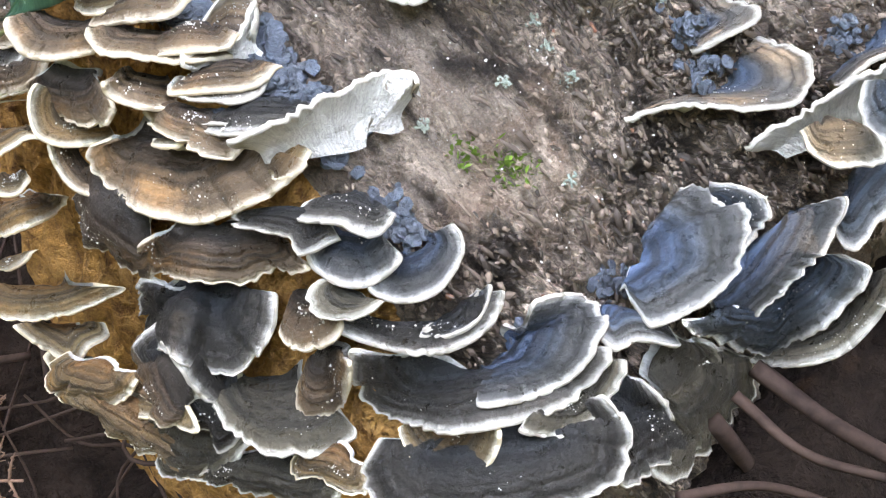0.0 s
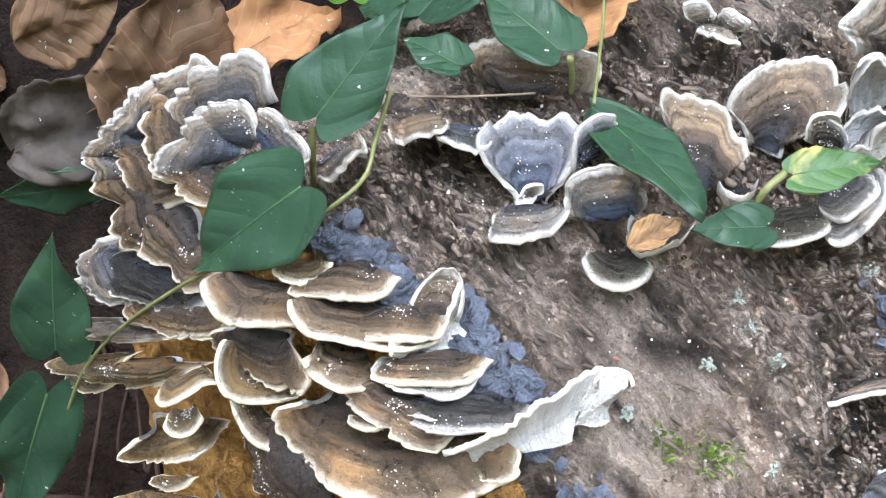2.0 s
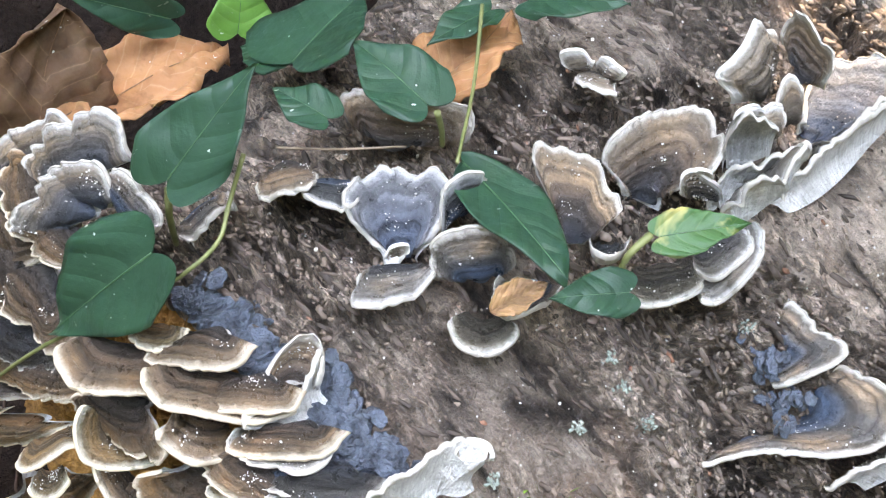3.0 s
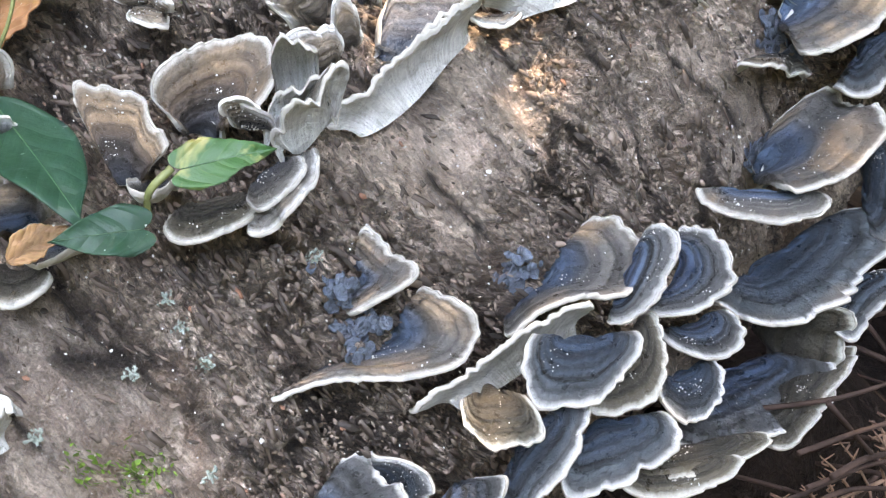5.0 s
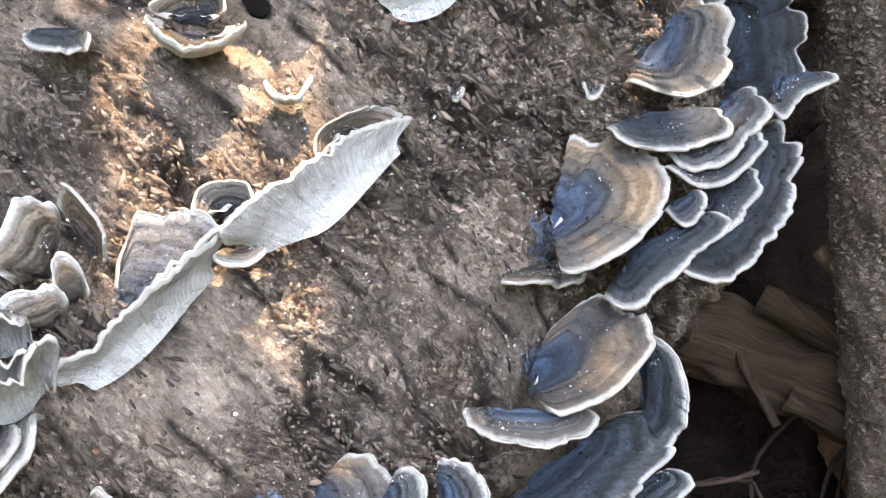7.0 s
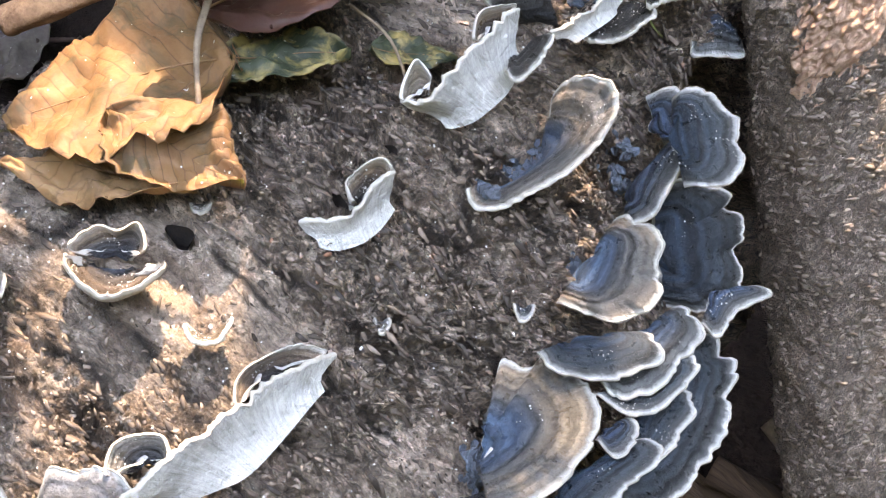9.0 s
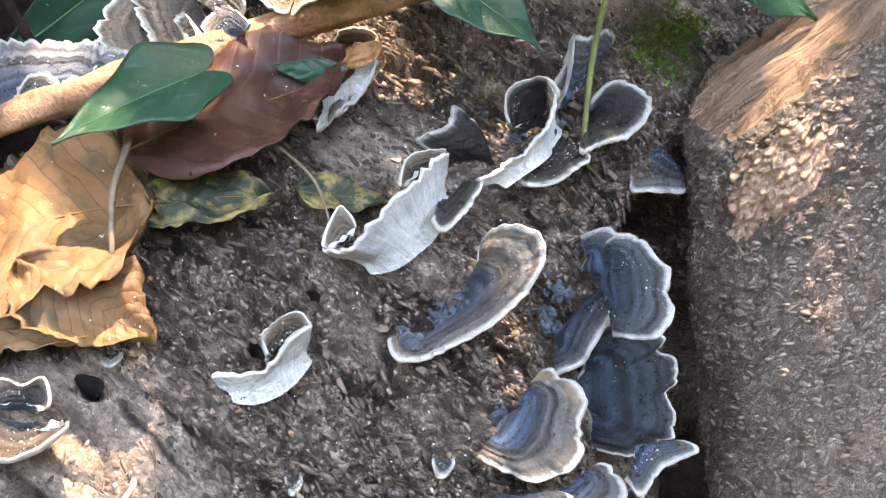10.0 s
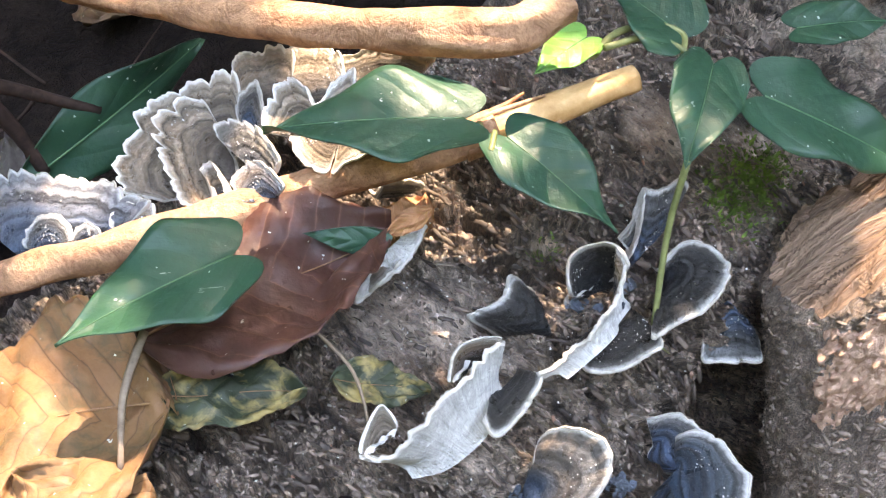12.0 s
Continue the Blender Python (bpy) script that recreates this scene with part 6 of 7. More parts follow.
fan([(80.4, 157, 145.1), (87, 146, 161.7), (95.6, 145.6, 169.9), (101.6, 150.1, 183.2), (103.8, 154.5, 192.8)], [(82.8, 156.6, 157.1), (93.5, 157.8, 165.8), (100.8, 160.9, 181.1)], "olive", 0.12, 0.8, 0, 368)
fan([(-96.7, 196.1, 228.2), (-94.5, 191.1, 227.4), (-90.5, 187.5, 226), (-83.5, 187.8, 224.6), (-73.3, 184.6, 230.2)], [(-91, 204.1, 223), (-77.6, 199.4, 225.6)], "brown", 0.14, 0.9, 0, 369)
fan([(-98.3, 196, 206.6), (-95.2, 194.2, 200.8), (-84.8, 184.3, 207.4), (-76.7, 179, 211.8), (-72, 177.4, 219)], [(-91.7, 193.7, 214.8), (-76.8, 187.9, 220.8)], "brown", 0.14, 0.8, 0, 370)
fan([(-71.4, 176.5, 229.1), (-70.2, 175.3, 225.5), (-63.7, 171.1, 226.8), (-58.1, 176.5, 221.1)], [(-70.6, 188.8, 221.3), (-61.4, 190.2, 217.1)], "brown", 0.14, 0.8, 0, 371)
fan([(-128.2, 187.9, 157.3), (-119, 186.6, 157.3), (-105.8, 184.1, 166.8), (-102.6, 195.8, 157.8), (-100.1, 198.4, 160.7)], [(-116.2, 189.5, 172.1), (-107.8, 198.6, 163)], "amber", 0.14, 0.8, 0, 372)
fan([(-136.9, 190.3, 125.4), (-130.9, 183.9, 123.7), (-114.8, 180.1, 127.5), (-102.5, 179.5, 132.3), (-93.2, 182.5, 134.4), (-88.8, 186, 135.5)], [(-127.6, 194.4, 125.5), (-101.9, 184.6, 139.1)], "amber", 0.14, 0.9, 0, 373)
fan([(-119.5, 177.5, 128.8), (-112.9, 175.1, 118.4), (-105.4, 173.5, 114.8), (-100.2, 175.2, 121.7), (-96.2, 180.3, 119.1), (-97.1, 184.3, 119.3)], [(-116.2, 185.2, 119), (-103.2, 185, 118.6)], "amber", 0.14, 0.9, 0, 374)
fan([(-88.5, 183.9, 189.9), (-91.6, 185.4, 173.2), (-87.1, 174.5, 173.2), (-76.5, 165.5, 178.6), (-69.7, 159.3, 178.6)], [(-80.4, 182, 194.9), (-71.9, 165, 203.5), (-64.3, 161.2, 193.1)], "brown", 0.14, 0.8, 0, 375)
fan([(187.3, 431.1, 276.3), (186.3, 427, 271.9), (182.5, 423.1, 267.3), (176, 419.6, 263.2), (169.4, 416.4, 259.6)], [(185.3, 432.7, 273.3), (182.8, 429.4, 269.6), (177.1, 426, 265.4), (170.8, 422.6, 261.4)], "grey", 0.05, 0.9, 0, 390)
fan([(79.1, 331.9, 252.6), (82.2, 321.8, 256.2), (90.1, 314.7, 257.3), (97.1, 318.2, 256.1), (103.3, 324.5, 254.8)], [(85.2, 335.9, 245.2), (95.6, 333.3, 245.8)], "ochre", -0.25, 0.9, 0, 391)
fan([(98.3, 331.2, 253.6), (97.3, 337.5, 256.4), (92.4, 336.2, 255.1), (87, 338.7, 254.5), (80.1, 334, 252.8)], [(93.5, 333.9, 245.9), (86.6, 334.9, 245.5)], "grey", -0.2, 0.9, 0, 392)
fan([(107, 311.7, 248), (109.3, 306, 248.7), (114.6, 306.1, 248.1), (118.4, 312.3, 248.2)], [(109.9, 313.7, 242), (115.4, 314.3, 241.6)], "pale", -0.1, 0.8, 0, 393)
leaf((-71.9, 217.2, 259.4), (17.9, 12.8, 20.9), (10.1, -5.8, -1.4), "green", "heart", 0.15, 0.1, 208)
leaf((-74.8, 205.6, 250.5), (-28.2, -1.1, -31), (-9.1, 11.8, 3.7), "green", "heart", 0.15, 0.1, 209)
leaf((-21.2, 247.2, 252.1), (-18.2, 21, -1), (8.5, 6.8, 1.3), "green", "heart", 0.15, 0.1, 210)
leaf((-43.8, 250.4, 242.8), (-14.4, 11.9, -2.7), (4.5, 5.8, 0.4), "green", "heart", 0.15, 0.1, 211)
leaf((-13, 241, 241), (21.5, -36.5, 10), (-8, -4.2, 1), "green", "long", 0.15, 0.1, 212)
leaf((20.3, 200.6, 250.8), (-16.2, -5, 4.5), (-0.9, 5.8, 2), "green", "heart", 0.15, 0.1, 213)
leaf((27.2, 213.9, 251.7), (18.7, 3.2, 1.8), (1, -5.8, -1.9), "spotted", "heart", 0.15, 0.1, 214)
leaf((-150.2, 216, 162.5), (6.7, 8.7, 40.4), (13.5, -1.3, -1.2), "green", "heart", 0.15, 0.1, 215)
leaf((-156.5, 212, 144.5), (-25.9, -13.4, -66.2), (-14.8, 2.8, 1.7), "green", "heart", 0.15, 0.1, 216)
leaf((-150, 269, 170.1), (-31.2, -2.9, -7.5), (-0.6, -0.8, 12.8), "green", "heart", 0.15, 0.1, 217)
leaf((-180, 239.8, 72.7), (-15.9, -3.4, -35.3), (-8.3, 4.7, -1), "green", "heart", 0.15, 0.1, 218)
leaf((-55, 275.4, 234.5), (15.7, 21.5, 4.6), (17.7, -18.2, 14.8), "green", "heart", 0.15, 0.1, 219)
leaf((-95, 315.8, 207.7), (-23.9, -12.5, 20), (2.2, 4.3, 6.1), "green", "heart", 0.15, 0.1, 220)
leaf((-78.5, 322.9, 196.2), (1.9, 8.6, 13.9), (10.3, 5.5, -4.8), "fresh", "heart", 0.15, 0.1, 221)
leaf((1.4, 282, 251.2), (22.4, -6.1, 6.8), (-1.6, -8.5, -0.4), "green", "heart", 0.15, 0.1, 222)
leaf((-7.6, 282.5, 247.2), (-14.6, -11.2, -0.5), (-4.4, 6.5, -1.7), "green", "heart", 0.15, 0.1, 223)
leaf((-53.2, 286.4, 229.1), (-20.8, 16.5, -17.2), (6.7, 16.2, -2.5), "green", "heart", 0.15, 0.1, 224)
leaf((-123.2, 286.2, 196.7), (41.7, 35.3, -3.4), (10, -10.4, -0.1), "copper", "oval", 0.15, 0.1, 225)
leaf((-131.9, 271.9, 185.1), (13.3, 31, 38), (16.2, 9.4, -10.9), "brown", "oval", 0.15, 0.1, 226)
leaf((-162.3, 278.9, 216.8), (26.8, 9.2, 7), (2.2, -2.5, -11.3), "brown", "oval", 0.15, 0.1, 227)
leaf((-170.9, 270.5, 180), (41, 11.3, 21), (7.2, -3.9, -14.7), "grey", "oval", 0.15, 0.1, 228)
leaf((-23.4, 263.3, 236.8), (21.4, 23.2, 7), (9.3, -9.8, 3.2), "copper", "oval", 0.15, 0.1, 229)
leaf((122.2, 380.8, 270.4), (-60.4, 1.3, -20.4), (-0.6, 34.9, -5.1), "orange", "oval", 0.12, 0.05, 230)
leaf((91.8, 364.1, 268.1), (31.8, -22.1, -4.2), (-9.3, -9.5, -1.9), "orange", "oval", 0.1, 0.1, 231)
leaf((110.1, 348.8, 258.5), (-48.8, 19.8, -11.3), (2.7, 9.8, 0.1), "tan_leaf", "oval", 0.15, 0.1, 232)
leaf((119.2, 384.8, 266.1), (36, 1.1, -0.3), (-0.2, -10.3, -0.3), "olive", "oval", 0.1, 0.0, 233)
leaf((162.1, 391.6, 261.9), (24.4, -1.2, -4.4), (-0.6, -7, -0.7), "olive", "oval", 0.15, 0.1, 234)
leaf((117.7, 396.9, 273.6), (60, 31, 5), (9.3, -23.6, 1.7), "russet", "oval", 0.15, 0.1, 235)
leaf((174.7, 421.8, 277), (-19.5, 2.5, 1.4), (-1.6, -2.9, -3.2), "green", "heart", 0.1, 0.1, 258)
leaf((187.4, 429.2, 281.6), (-11.8, -4.7, -5), (1.6, -1.8, -1.7), "copper", "oval", 0.35, 0.25, 259)
leaf((76.1, 480.9, 233.9), (54.1, 52.8, 13.3), (5.1, -2.5, -11.6), "green", "long", 0.15, 0.1, 236)
leaf((193, 433.7, 309.8), (-48, 4.3, -7), (1.6, 18.9, -0.9), "green", "heart", 0.15, 0.1, 237)
leaf((138, 403.8, 295), (-37.8, -20.3, -3.7), (-6.3, 17.2, -2.2), "green", "heart", 0.15, 0.1, 238)
leaf((206.3, 438.6, 298.5), (23.9, -28.3, -3.4), (-11.4, -9.8, -0.1), "green", "heart", 0.15, 0.1, 239)
leaf((265.9, 462.7, 302.9), (-16, -36.4, -2), (-12.6, 3, 2), "green", "heart", 0.15, 0.1, 240)
leaf((281.6, 457.7, 296.2), (52.6, -8.5, -20.6), (-7.1, -17.4, -3.5), "green", "heart", 0.15, 0.1, 241)
leaf((231.9, 471.5, 303.7), (-17.3, -16.1, 1.5), (-5.1, 6.8, 0), "fresh", "heart", 0.15, 0.1, 242)
leaf((258.9, 471.5, 304.8), (-17.6, 15.8, 4.8), (11.6, 11.5, 0.5), "green", "heart", 0.15, 0.1, 243)
leaf((295.9, 480.2, 301.7), (34.1, 7.5, -1.5), (0.5, -9.7, -1.8), "green", "heart", 0.15, 0.1, 244)
stem([(-56.9, 222.4, 262.4), (-59.7, 214.9, 255.2), (-61.1, 208.4, 252.3), (-66.1, 202, 250.9), (-79.6, 201.3, 237.7), (-103.5, 205, 214.9), (-127.3, 210.4, 183.8), (-142.4, 211.9, 159.2), (-152.9, 210.1, 135.1)], 0.5, 0.45, "green")
stem([(-74.1, 223.2, 249.4), (-74.3, 220.3, 243.4), (-75.2, 222.4, 230.6)], 0.9, 0.7, "green")
stem([(-18.9, 244.6, 252.2), (-17.9, 245.1, 246.3), (-17.6, 245.4, 240.3)], 0.8, 0.6, "green")
stem([(-9.5, 280.1, 250.9), (-11, 257.6, 247.4), (-14.3, 227.8, 255.6)], 0.5, 0.4, "green")
stem([(25.4, 214.3, 251.6), (20.8, 210.4, 249), (19.5, 209.5, 240.6)], 0.9, 0.7, "green")
stem([(-55.9, 249.7, 232.3), (-41.8, 246.6, 236.2), (-25.7, 245.7, 239.2)], 0.35, 0.3, "dry")
stem([(251.2, 429.7, 299.3), (249.2, 422.4, 281.4), (247, 406.9, 260.5)], 1.0, 0.8, "green")
stem([(247, 406.9, 260.5), (249.2, 405.3, 254.8), (254.5, 406.1, 248.6)], 0.5, 0.2, "green")
stem([(232, 463.8, 303.3), (240.5, 473.3, 303.5), (250.9, 475.4, 305.3), (258.8, 472.5, 304.6), (257.6, 465.2, 304)], 1.1, 0.9, "green")
stem([(200.5, 446.7, 294.9), (200.7, 433, 298.7), (203.1, 439.8, 298.9)], 1.0, 0.8, "green")
stem([(235.3, 465.3, 305.2), (249, 470.5, 305), (257.8, 466.1, 304.1), (258.5, 462.2, 303.5)], 1.0, 0.9, "green")
stem([(118.4, 392, 282), (114.2, 377.7, 277.4), (113.7, 363.9, 268.9)], 1.0, 0.8, "dry")
stem([(156.8, 402.8, 268.2), (166.5, 390.6, 265.6), (170.4, 376.4, 259.5)], 0.5, 0.4, "dry")
stem([(77.4, 150, 154.5), (91.2, 136.6, 154.7), (105.5, 117.6, 165.5)], 2.4, 2.0, "twig")
stem([(66.5, 137.7, 149.6), (80.9, 136.4, 124.8), (97.1, 138.1, 90.7)], 2.6, 2.2, "twig")
stem([(66.3, 131.9, 173.7), (81.1, 120.4, 168.2), (100.3, 113.9, 167.4)], 1.4, 1.0, "twig")
stem([(49.9, 105.5, 177.5), (70.7, 111.8, 169.1), (95.7, 115.4, 148.3)], 1.2, 0.9, "twig")
stem([(172.9, 171.9, 176.6), (191.1, 180.9, 166.3), (233.1, 196.4, 130.7)], 0.9, 0.7, "twig")
stem([(168.9, 168.9, 165.5), (186.8, 174.8, 160.3), (226, 180.5, 134.9)], 0.7, 0.6, "twig")
stem([(194.8, 207.6, 208.6), (208.9, 201.4, 176.7), (234.8, 194.3, 133.1)], 1.2, 0.9, "twig")
stem([(159.6, 171.8, 192.1), (182.8, 179.9, 186.1), (214.9, 190.6, 171.6)], 0.7, 0.5, "twig")
stem([(165.3, 168.9, 178.4), (195.1, 180.6, 163), (230.8, 191.5, 132.2)], 0.6, 0.5, "twig")
stem([(164.6, 178.2, 203.9), (197.4, 180.4, 156), (218.9, 175.7, 131.9)], 0.7, 0.5, "twig")
stem([(70.4, 492.8, 264.2), (85.1, 499.6, 252.6), (97.8, 504.5, 243.5)], 2.2, 1.5, "twig")
stem([(70.3, 489.5, 260.2), (76.7, 489.8, 246.4), (82.3, 487.7, 233.8)], 2.6, 2.0, "twig")
leaf((-6.3, 200.3, 243), (11.3, 5.7, 2.5), (1.5, -3.1, -0.8), "tan_leaf", "oval", 0.3, 0.2, 272)
bracket((-27.1, 216.3, 234.8), (1.2, 1.1, 5.2), (-2.5, -0.6, -0.2), (1, 1.3, 2.2), "pale", -0.3, 0.8, 0.3, 273)
bracket((38.6, 234.5, 241), (-2.1, -1, 8.3), (-3.6, -0.8, 0.2), (-0.9, -0.6, 4.1), "pale", -0.1, 0.8, 0.3, 274)
leaf((179.6, 428.2, 268.6), (9.5, 17.8, 1.9), (5.9, -3.8, 0.5), "copper", "oval", 0.2, 0.2, 275)
leaf((158.2, 432.8, 270.7), (18.7, -5.3, -0.2), (-1.3, -6.7, 0.4), "green", "oval", 0.1, 0.1, 276)


# ---- sticks ----
def stick(points, peeled, r0, r1, label):
    """A stick with bark along points and, where it goes on through peeled, bare broken wood with torn bark strips."""
    thing = tagged(new("stick"), label, "stick")
    tube("bark", [vec(p) for p in points], r0 * MM, r1 * MM, STICK, thing, 26, 26, 0.3)
    if peeled:
        bare = tube("peeled_end", [vec(p) for p in peeled], r1 * MM * 0.9, r1 * MM * 0.72, PEELED, thing, 16, 20, 0.25, "bare orange broken wood", 5)
        rnd = random.Random(9)
        way = (vec(peeled[1]) - vec(peeled[0])).normalized()
        for k in range(9):
            w = rnd.uniform(0, 6.3)
            a = way.cross(Vector((0, 0, 1))).normalized()
            q = a * math.cos(w) + way.cross(a) * math.sin(w)
            p = vec(peeled[0]) + q * r1 * MM * 0.85
            tube("bark_strip", [p - way * 0.006, p + way * rnd.uniform(0.002, 0.008) + q * 0.0007, p + way * rnd.uniform(0.01, 0.022) + q * rnd.uniform(0.0, 0.003)], 0.0011, 0.0004, STICK, bare, 5, 6, 0.3, "", k)
    for k in range(3):
        i = 1 + k % (len(points) - 1)
        p, q = vec(points[i - 1]), vec(points[i])
        at = p + (q - p) * (0.35 + 0.2 * k)
        up = Vector((0.2 * k - 0.2, -0.4, 1)).normalized()
        tube("knot", [at + up * r0 * MM * 0.5, at + up * r0 * MM * 0.9, at + up * r0 * MM * 1.12], 0.0022, 0.0011, STICK, thing, 4, 9, 0.4, "", k + 20)
    return thing


stick([(57, 440, 235), (111, 431, 266), (167, 442, 280), (206, 451, 289)], [(203, 450, 288), (225, 457, 292), (246, 464.5, 295)], 4.8, 5.2, "orange-brown stick with flaking bark and a broken end across the log")
stick([(90, 529, 271), (144, 483, 298), (179, 461, 313), (206, 457, 317), (221, 463, 322)], None, 5.2, 6.0, "thick orange-brown stick with smooth bark")


# ---- crust, chips, specks, moss: too many to count ----
def stuff(name, verts, faces, material, label, category, uvs=None):
    return tagged(mesh_object(name, verts, faces, material, None, uvs), label, category, kind="stuff")


def add_disc(verts, faces, at, face, r, thick, tilt, rnd, sides=9):
    """A small domed scale lying on a surface."""
    a = face.cross(Vector((rnd.uniform(-1, 1), rnd.uniform(-1, 1), rnd.uniform(-1, 1)))).normalized()
    b = face.cross(a)
    n = (face + a * tilt).normalized()
    a = (a - n * a.dot(n)).normalized()
    start = len(verts)
    for rr, h in ((1.0, -0.6), (1.02, 0.6), (0.93, 1.0), (0.4, 0.5)):
        for j in range(sides):
            w = 2 * math.pi * j / sides
            k = r * rr * (1 + 0.18 * math.sin(2 * w + r * 9000) + 0.1 * math.sin(5 * w + r * 5000))
            verts.append(at + (a * math.cos(w) + b * math.sin(w)) * k + n * (thick * h))
    for i in range(3):
        for j in range(sides):
            p, q = start + i * sides + j, start + i * sides + (j + 1) % sides
            faces.append((p, q, q + sides, p + sides))
    faces.append(tuple(start + 3 * sides + j for j in range(sides)))


def crust(places, spread, count, size, seed):
    """Patches of small slate-blue overlapping scales at places (metres along, radians round)."""
    rnd = random.Random(seed)
    verts, faces = [], []
    for s, w in places:
        for i in range(count):
            ss, ww = s + rnd.gauss(0, spread), w + rnd.gauss(0, spread) / RADIUS
            lo = end_of_log(ww, RADIUS)
            ss = max(ss, lo + 0.001)
            add_disc(verts, faces, log_point(ss, ww, rnd.uniform(0.0, 0.0026)), log_normal(ww), size * rnd.uniform(0.45, 1.5), size * 0.2, rnd.uniform(-0.8, 0.8), rnd, 13)
    stuff("fungus_crust", verts, faces, CRUST, "slate-blue knobbly young fungus crust on bark", "fungus crust")


crust([(-0.119, 0.17), (-0.116, 0.11), (-0.121, 0.09), (-0.117, 0.04), (-0.122, 0.01), (-0.118, -0.03), (-0.119, -0.07), (-0.111, -0.10), (-0.117, -0.14), (-0.113, -0.17), (-0.118, -0.21), (-0.114, -0.25), (-0.115, -0.30), (-0.115, -0.33)], 0.0026, 46, 0.0017, 3)
crust([(-0.032, -0.56), (-0.031, -0.59), (-0.036, -0.64), (-0.030, -0.66), (-0.037, -0.67), (0.004, -0.80), (0.008, -0.79), (0.088, -1.04), (0.094, -1.04), (0.088, -1.09), (0.122, -0.89), (0.108, -0.86)], 0.0019, 22, 0.0013, 4)
crust([(0.112, -0.83), (0.114, -0.90), (0.121, -0.88), (0.172, -0.73), (0.172, -0.76), (-0.119, -0.45), (-0.116, -0.48), (-0.119, -0.50), (-0.117, -0.52), (-0.123, -0.45), (-0.114, -0.78), (-0.080, -0.85), (-0.085, -0.84)], 0.0019, 22, 0.0013, 5)
crust([(0.183, -0.49), (0.188, -0.49), (0.179, -0.48), (0.167, -0.45), (0.217, -0.64), (0.209, -0.67), (0.207, -0.69), (0.173, -0.72), (0.189, -0.52), (0.197, -0.52), (0.261, -0.35), (0.245, -0.30)], 0.0019, 20, 0.0013, 6)


def add_flake(verts, faces, at, face, along, r, thick, rnd, slim=(0.18, 0.5), stray=0.6):
    """An angular sliver of bark, thin and lifted at one end."""
    n = (face + Vector((rnd.gauss(0, 0.16), rnd.gauss(0, 0.16), rnd.gauss(0, 0.16)))).normalized()
    a = (along - n * along.dot(n)).normalized()
    b = n.cross(a)
    start, k = len(verts), rnd.choice((4, 5, 5, 6))
    spin, slim = rnd.gauss(0, stray), rnd.uniform(*slim)
    ring = []
    for j in range(k):
        w = 2 * math.pi * (j + rnd.uniform(-0.35, 0.35)) / k
        x, y = math.cos(w) * r * rnd.uniform(0.7, 1.1), math.sin(w) * r * slim
        ring.append(a * (x * math.cos(spin) - y * math.sin(spin)) + b * (x * math.sin(spin) + y * math.cos(spin)))
    for h in (-thick, thick * rnd.uniform(0.4, 1.0)):
        for q in ring:
            verts.append(at + q * (1.0 if h < 0 else 0.92) + n * h)
    for j in range(k):
        p, q = start + j, start + (j + 1) % k
        faces.append((p, q, q + k, p + k))
    faces.append(tuple(start + k + j for j in range(k)))


def island_surface(name, stops, rough=0.7):
    """Each loose piece takes a tone of its own."""
    s = Shader(name, rough, 0.45)
    pick = s.node("ShaderNodeNewGeometry").outputs["Random Per Island"]
    n = s.noise(s.coords("Object"), 500, 3, 0.6)
    s.bump(n, 0.6, 0.0006)
    return s.colour(s.mix(s.math("MULTIPLY", n, 0.5), s.ramp(pick, *stops), (0.05, 0.035, 0.025)))


FLAKES = island_surface("bark_flakes", ((0.0, (0.03, 0.023, 0.018)), (0.4, (0.1, 0.072, 0.053)), (0.8, (0.21, 0.153, 0.113)), (0.98, (0.3, 0.23, 0.178)), (1.0, (0.24, 0.1, 0.055))))
SLIVERS = island_surface("bark_slivers", ((0.0, (0.02, 0.015, 0.012)), (0.5, (0.062, 0.044, 0.032)), (0.95, (0.145, 0.105, 0.078)), (1.0, (0.25, 0.185, 0.14))))
SCALES = island_surface("stub_scales", ((0.0, (0.12, 0.086, 0.064)), (0.4, (0.19, 0.138, 0.103)), (0.95, (0.27, 0.203, 0.154)), (1.0, (0.36, 0.28, 0.22))))
GRAINS = island_surface("pale_grains", ((0.0, (0.5, 0.46, 0.38)), (0.5, (0.75, 0.72, 0.66)), (1.0, (0.88, 0.87, 0.83))))


def stub_chips():
    """Small scales of bark standing off the leaning stub."""
    rnd = random.Random(13)
    sun_patch = stub_place(SUN_PATCH_AT)
    sun_patch = (sun_patch[0] % (2 * math.pi), sun_patch[1])
    verts, faces = [], []
    for i in range(11000):
        w, s = rnd.uniform(0, 6.283), -0.26 * rnd.random()
        at, n = stub_point(w, s)
        if n.z < -0.35 or (abs(w - sun_patch[0]) < 0.42 and abs(s - sun_patch[1]) < 0.013):
            continue
        tilt = (n + STUB_WAY * rnd.gauss(0, 0.14) + n.cross(STUB_WAY) * rnd.gauss(0, 0.14)).normalized()
        add_flake(verts, faces, at + n * rnd.uniform(-0.0004, 0.0003), tilt, n.cross(STUB_WAY), rnd.uniform(0.0007, 0.0021), rnd.uniform(0.00015, 0.0004), rnd, (0.25, 0.55), 0.35)
    stuff("stub_bark_scales", verts, faces, SCALES, "small brown scales of bark on the stub", "bark scales")


stub_chips()


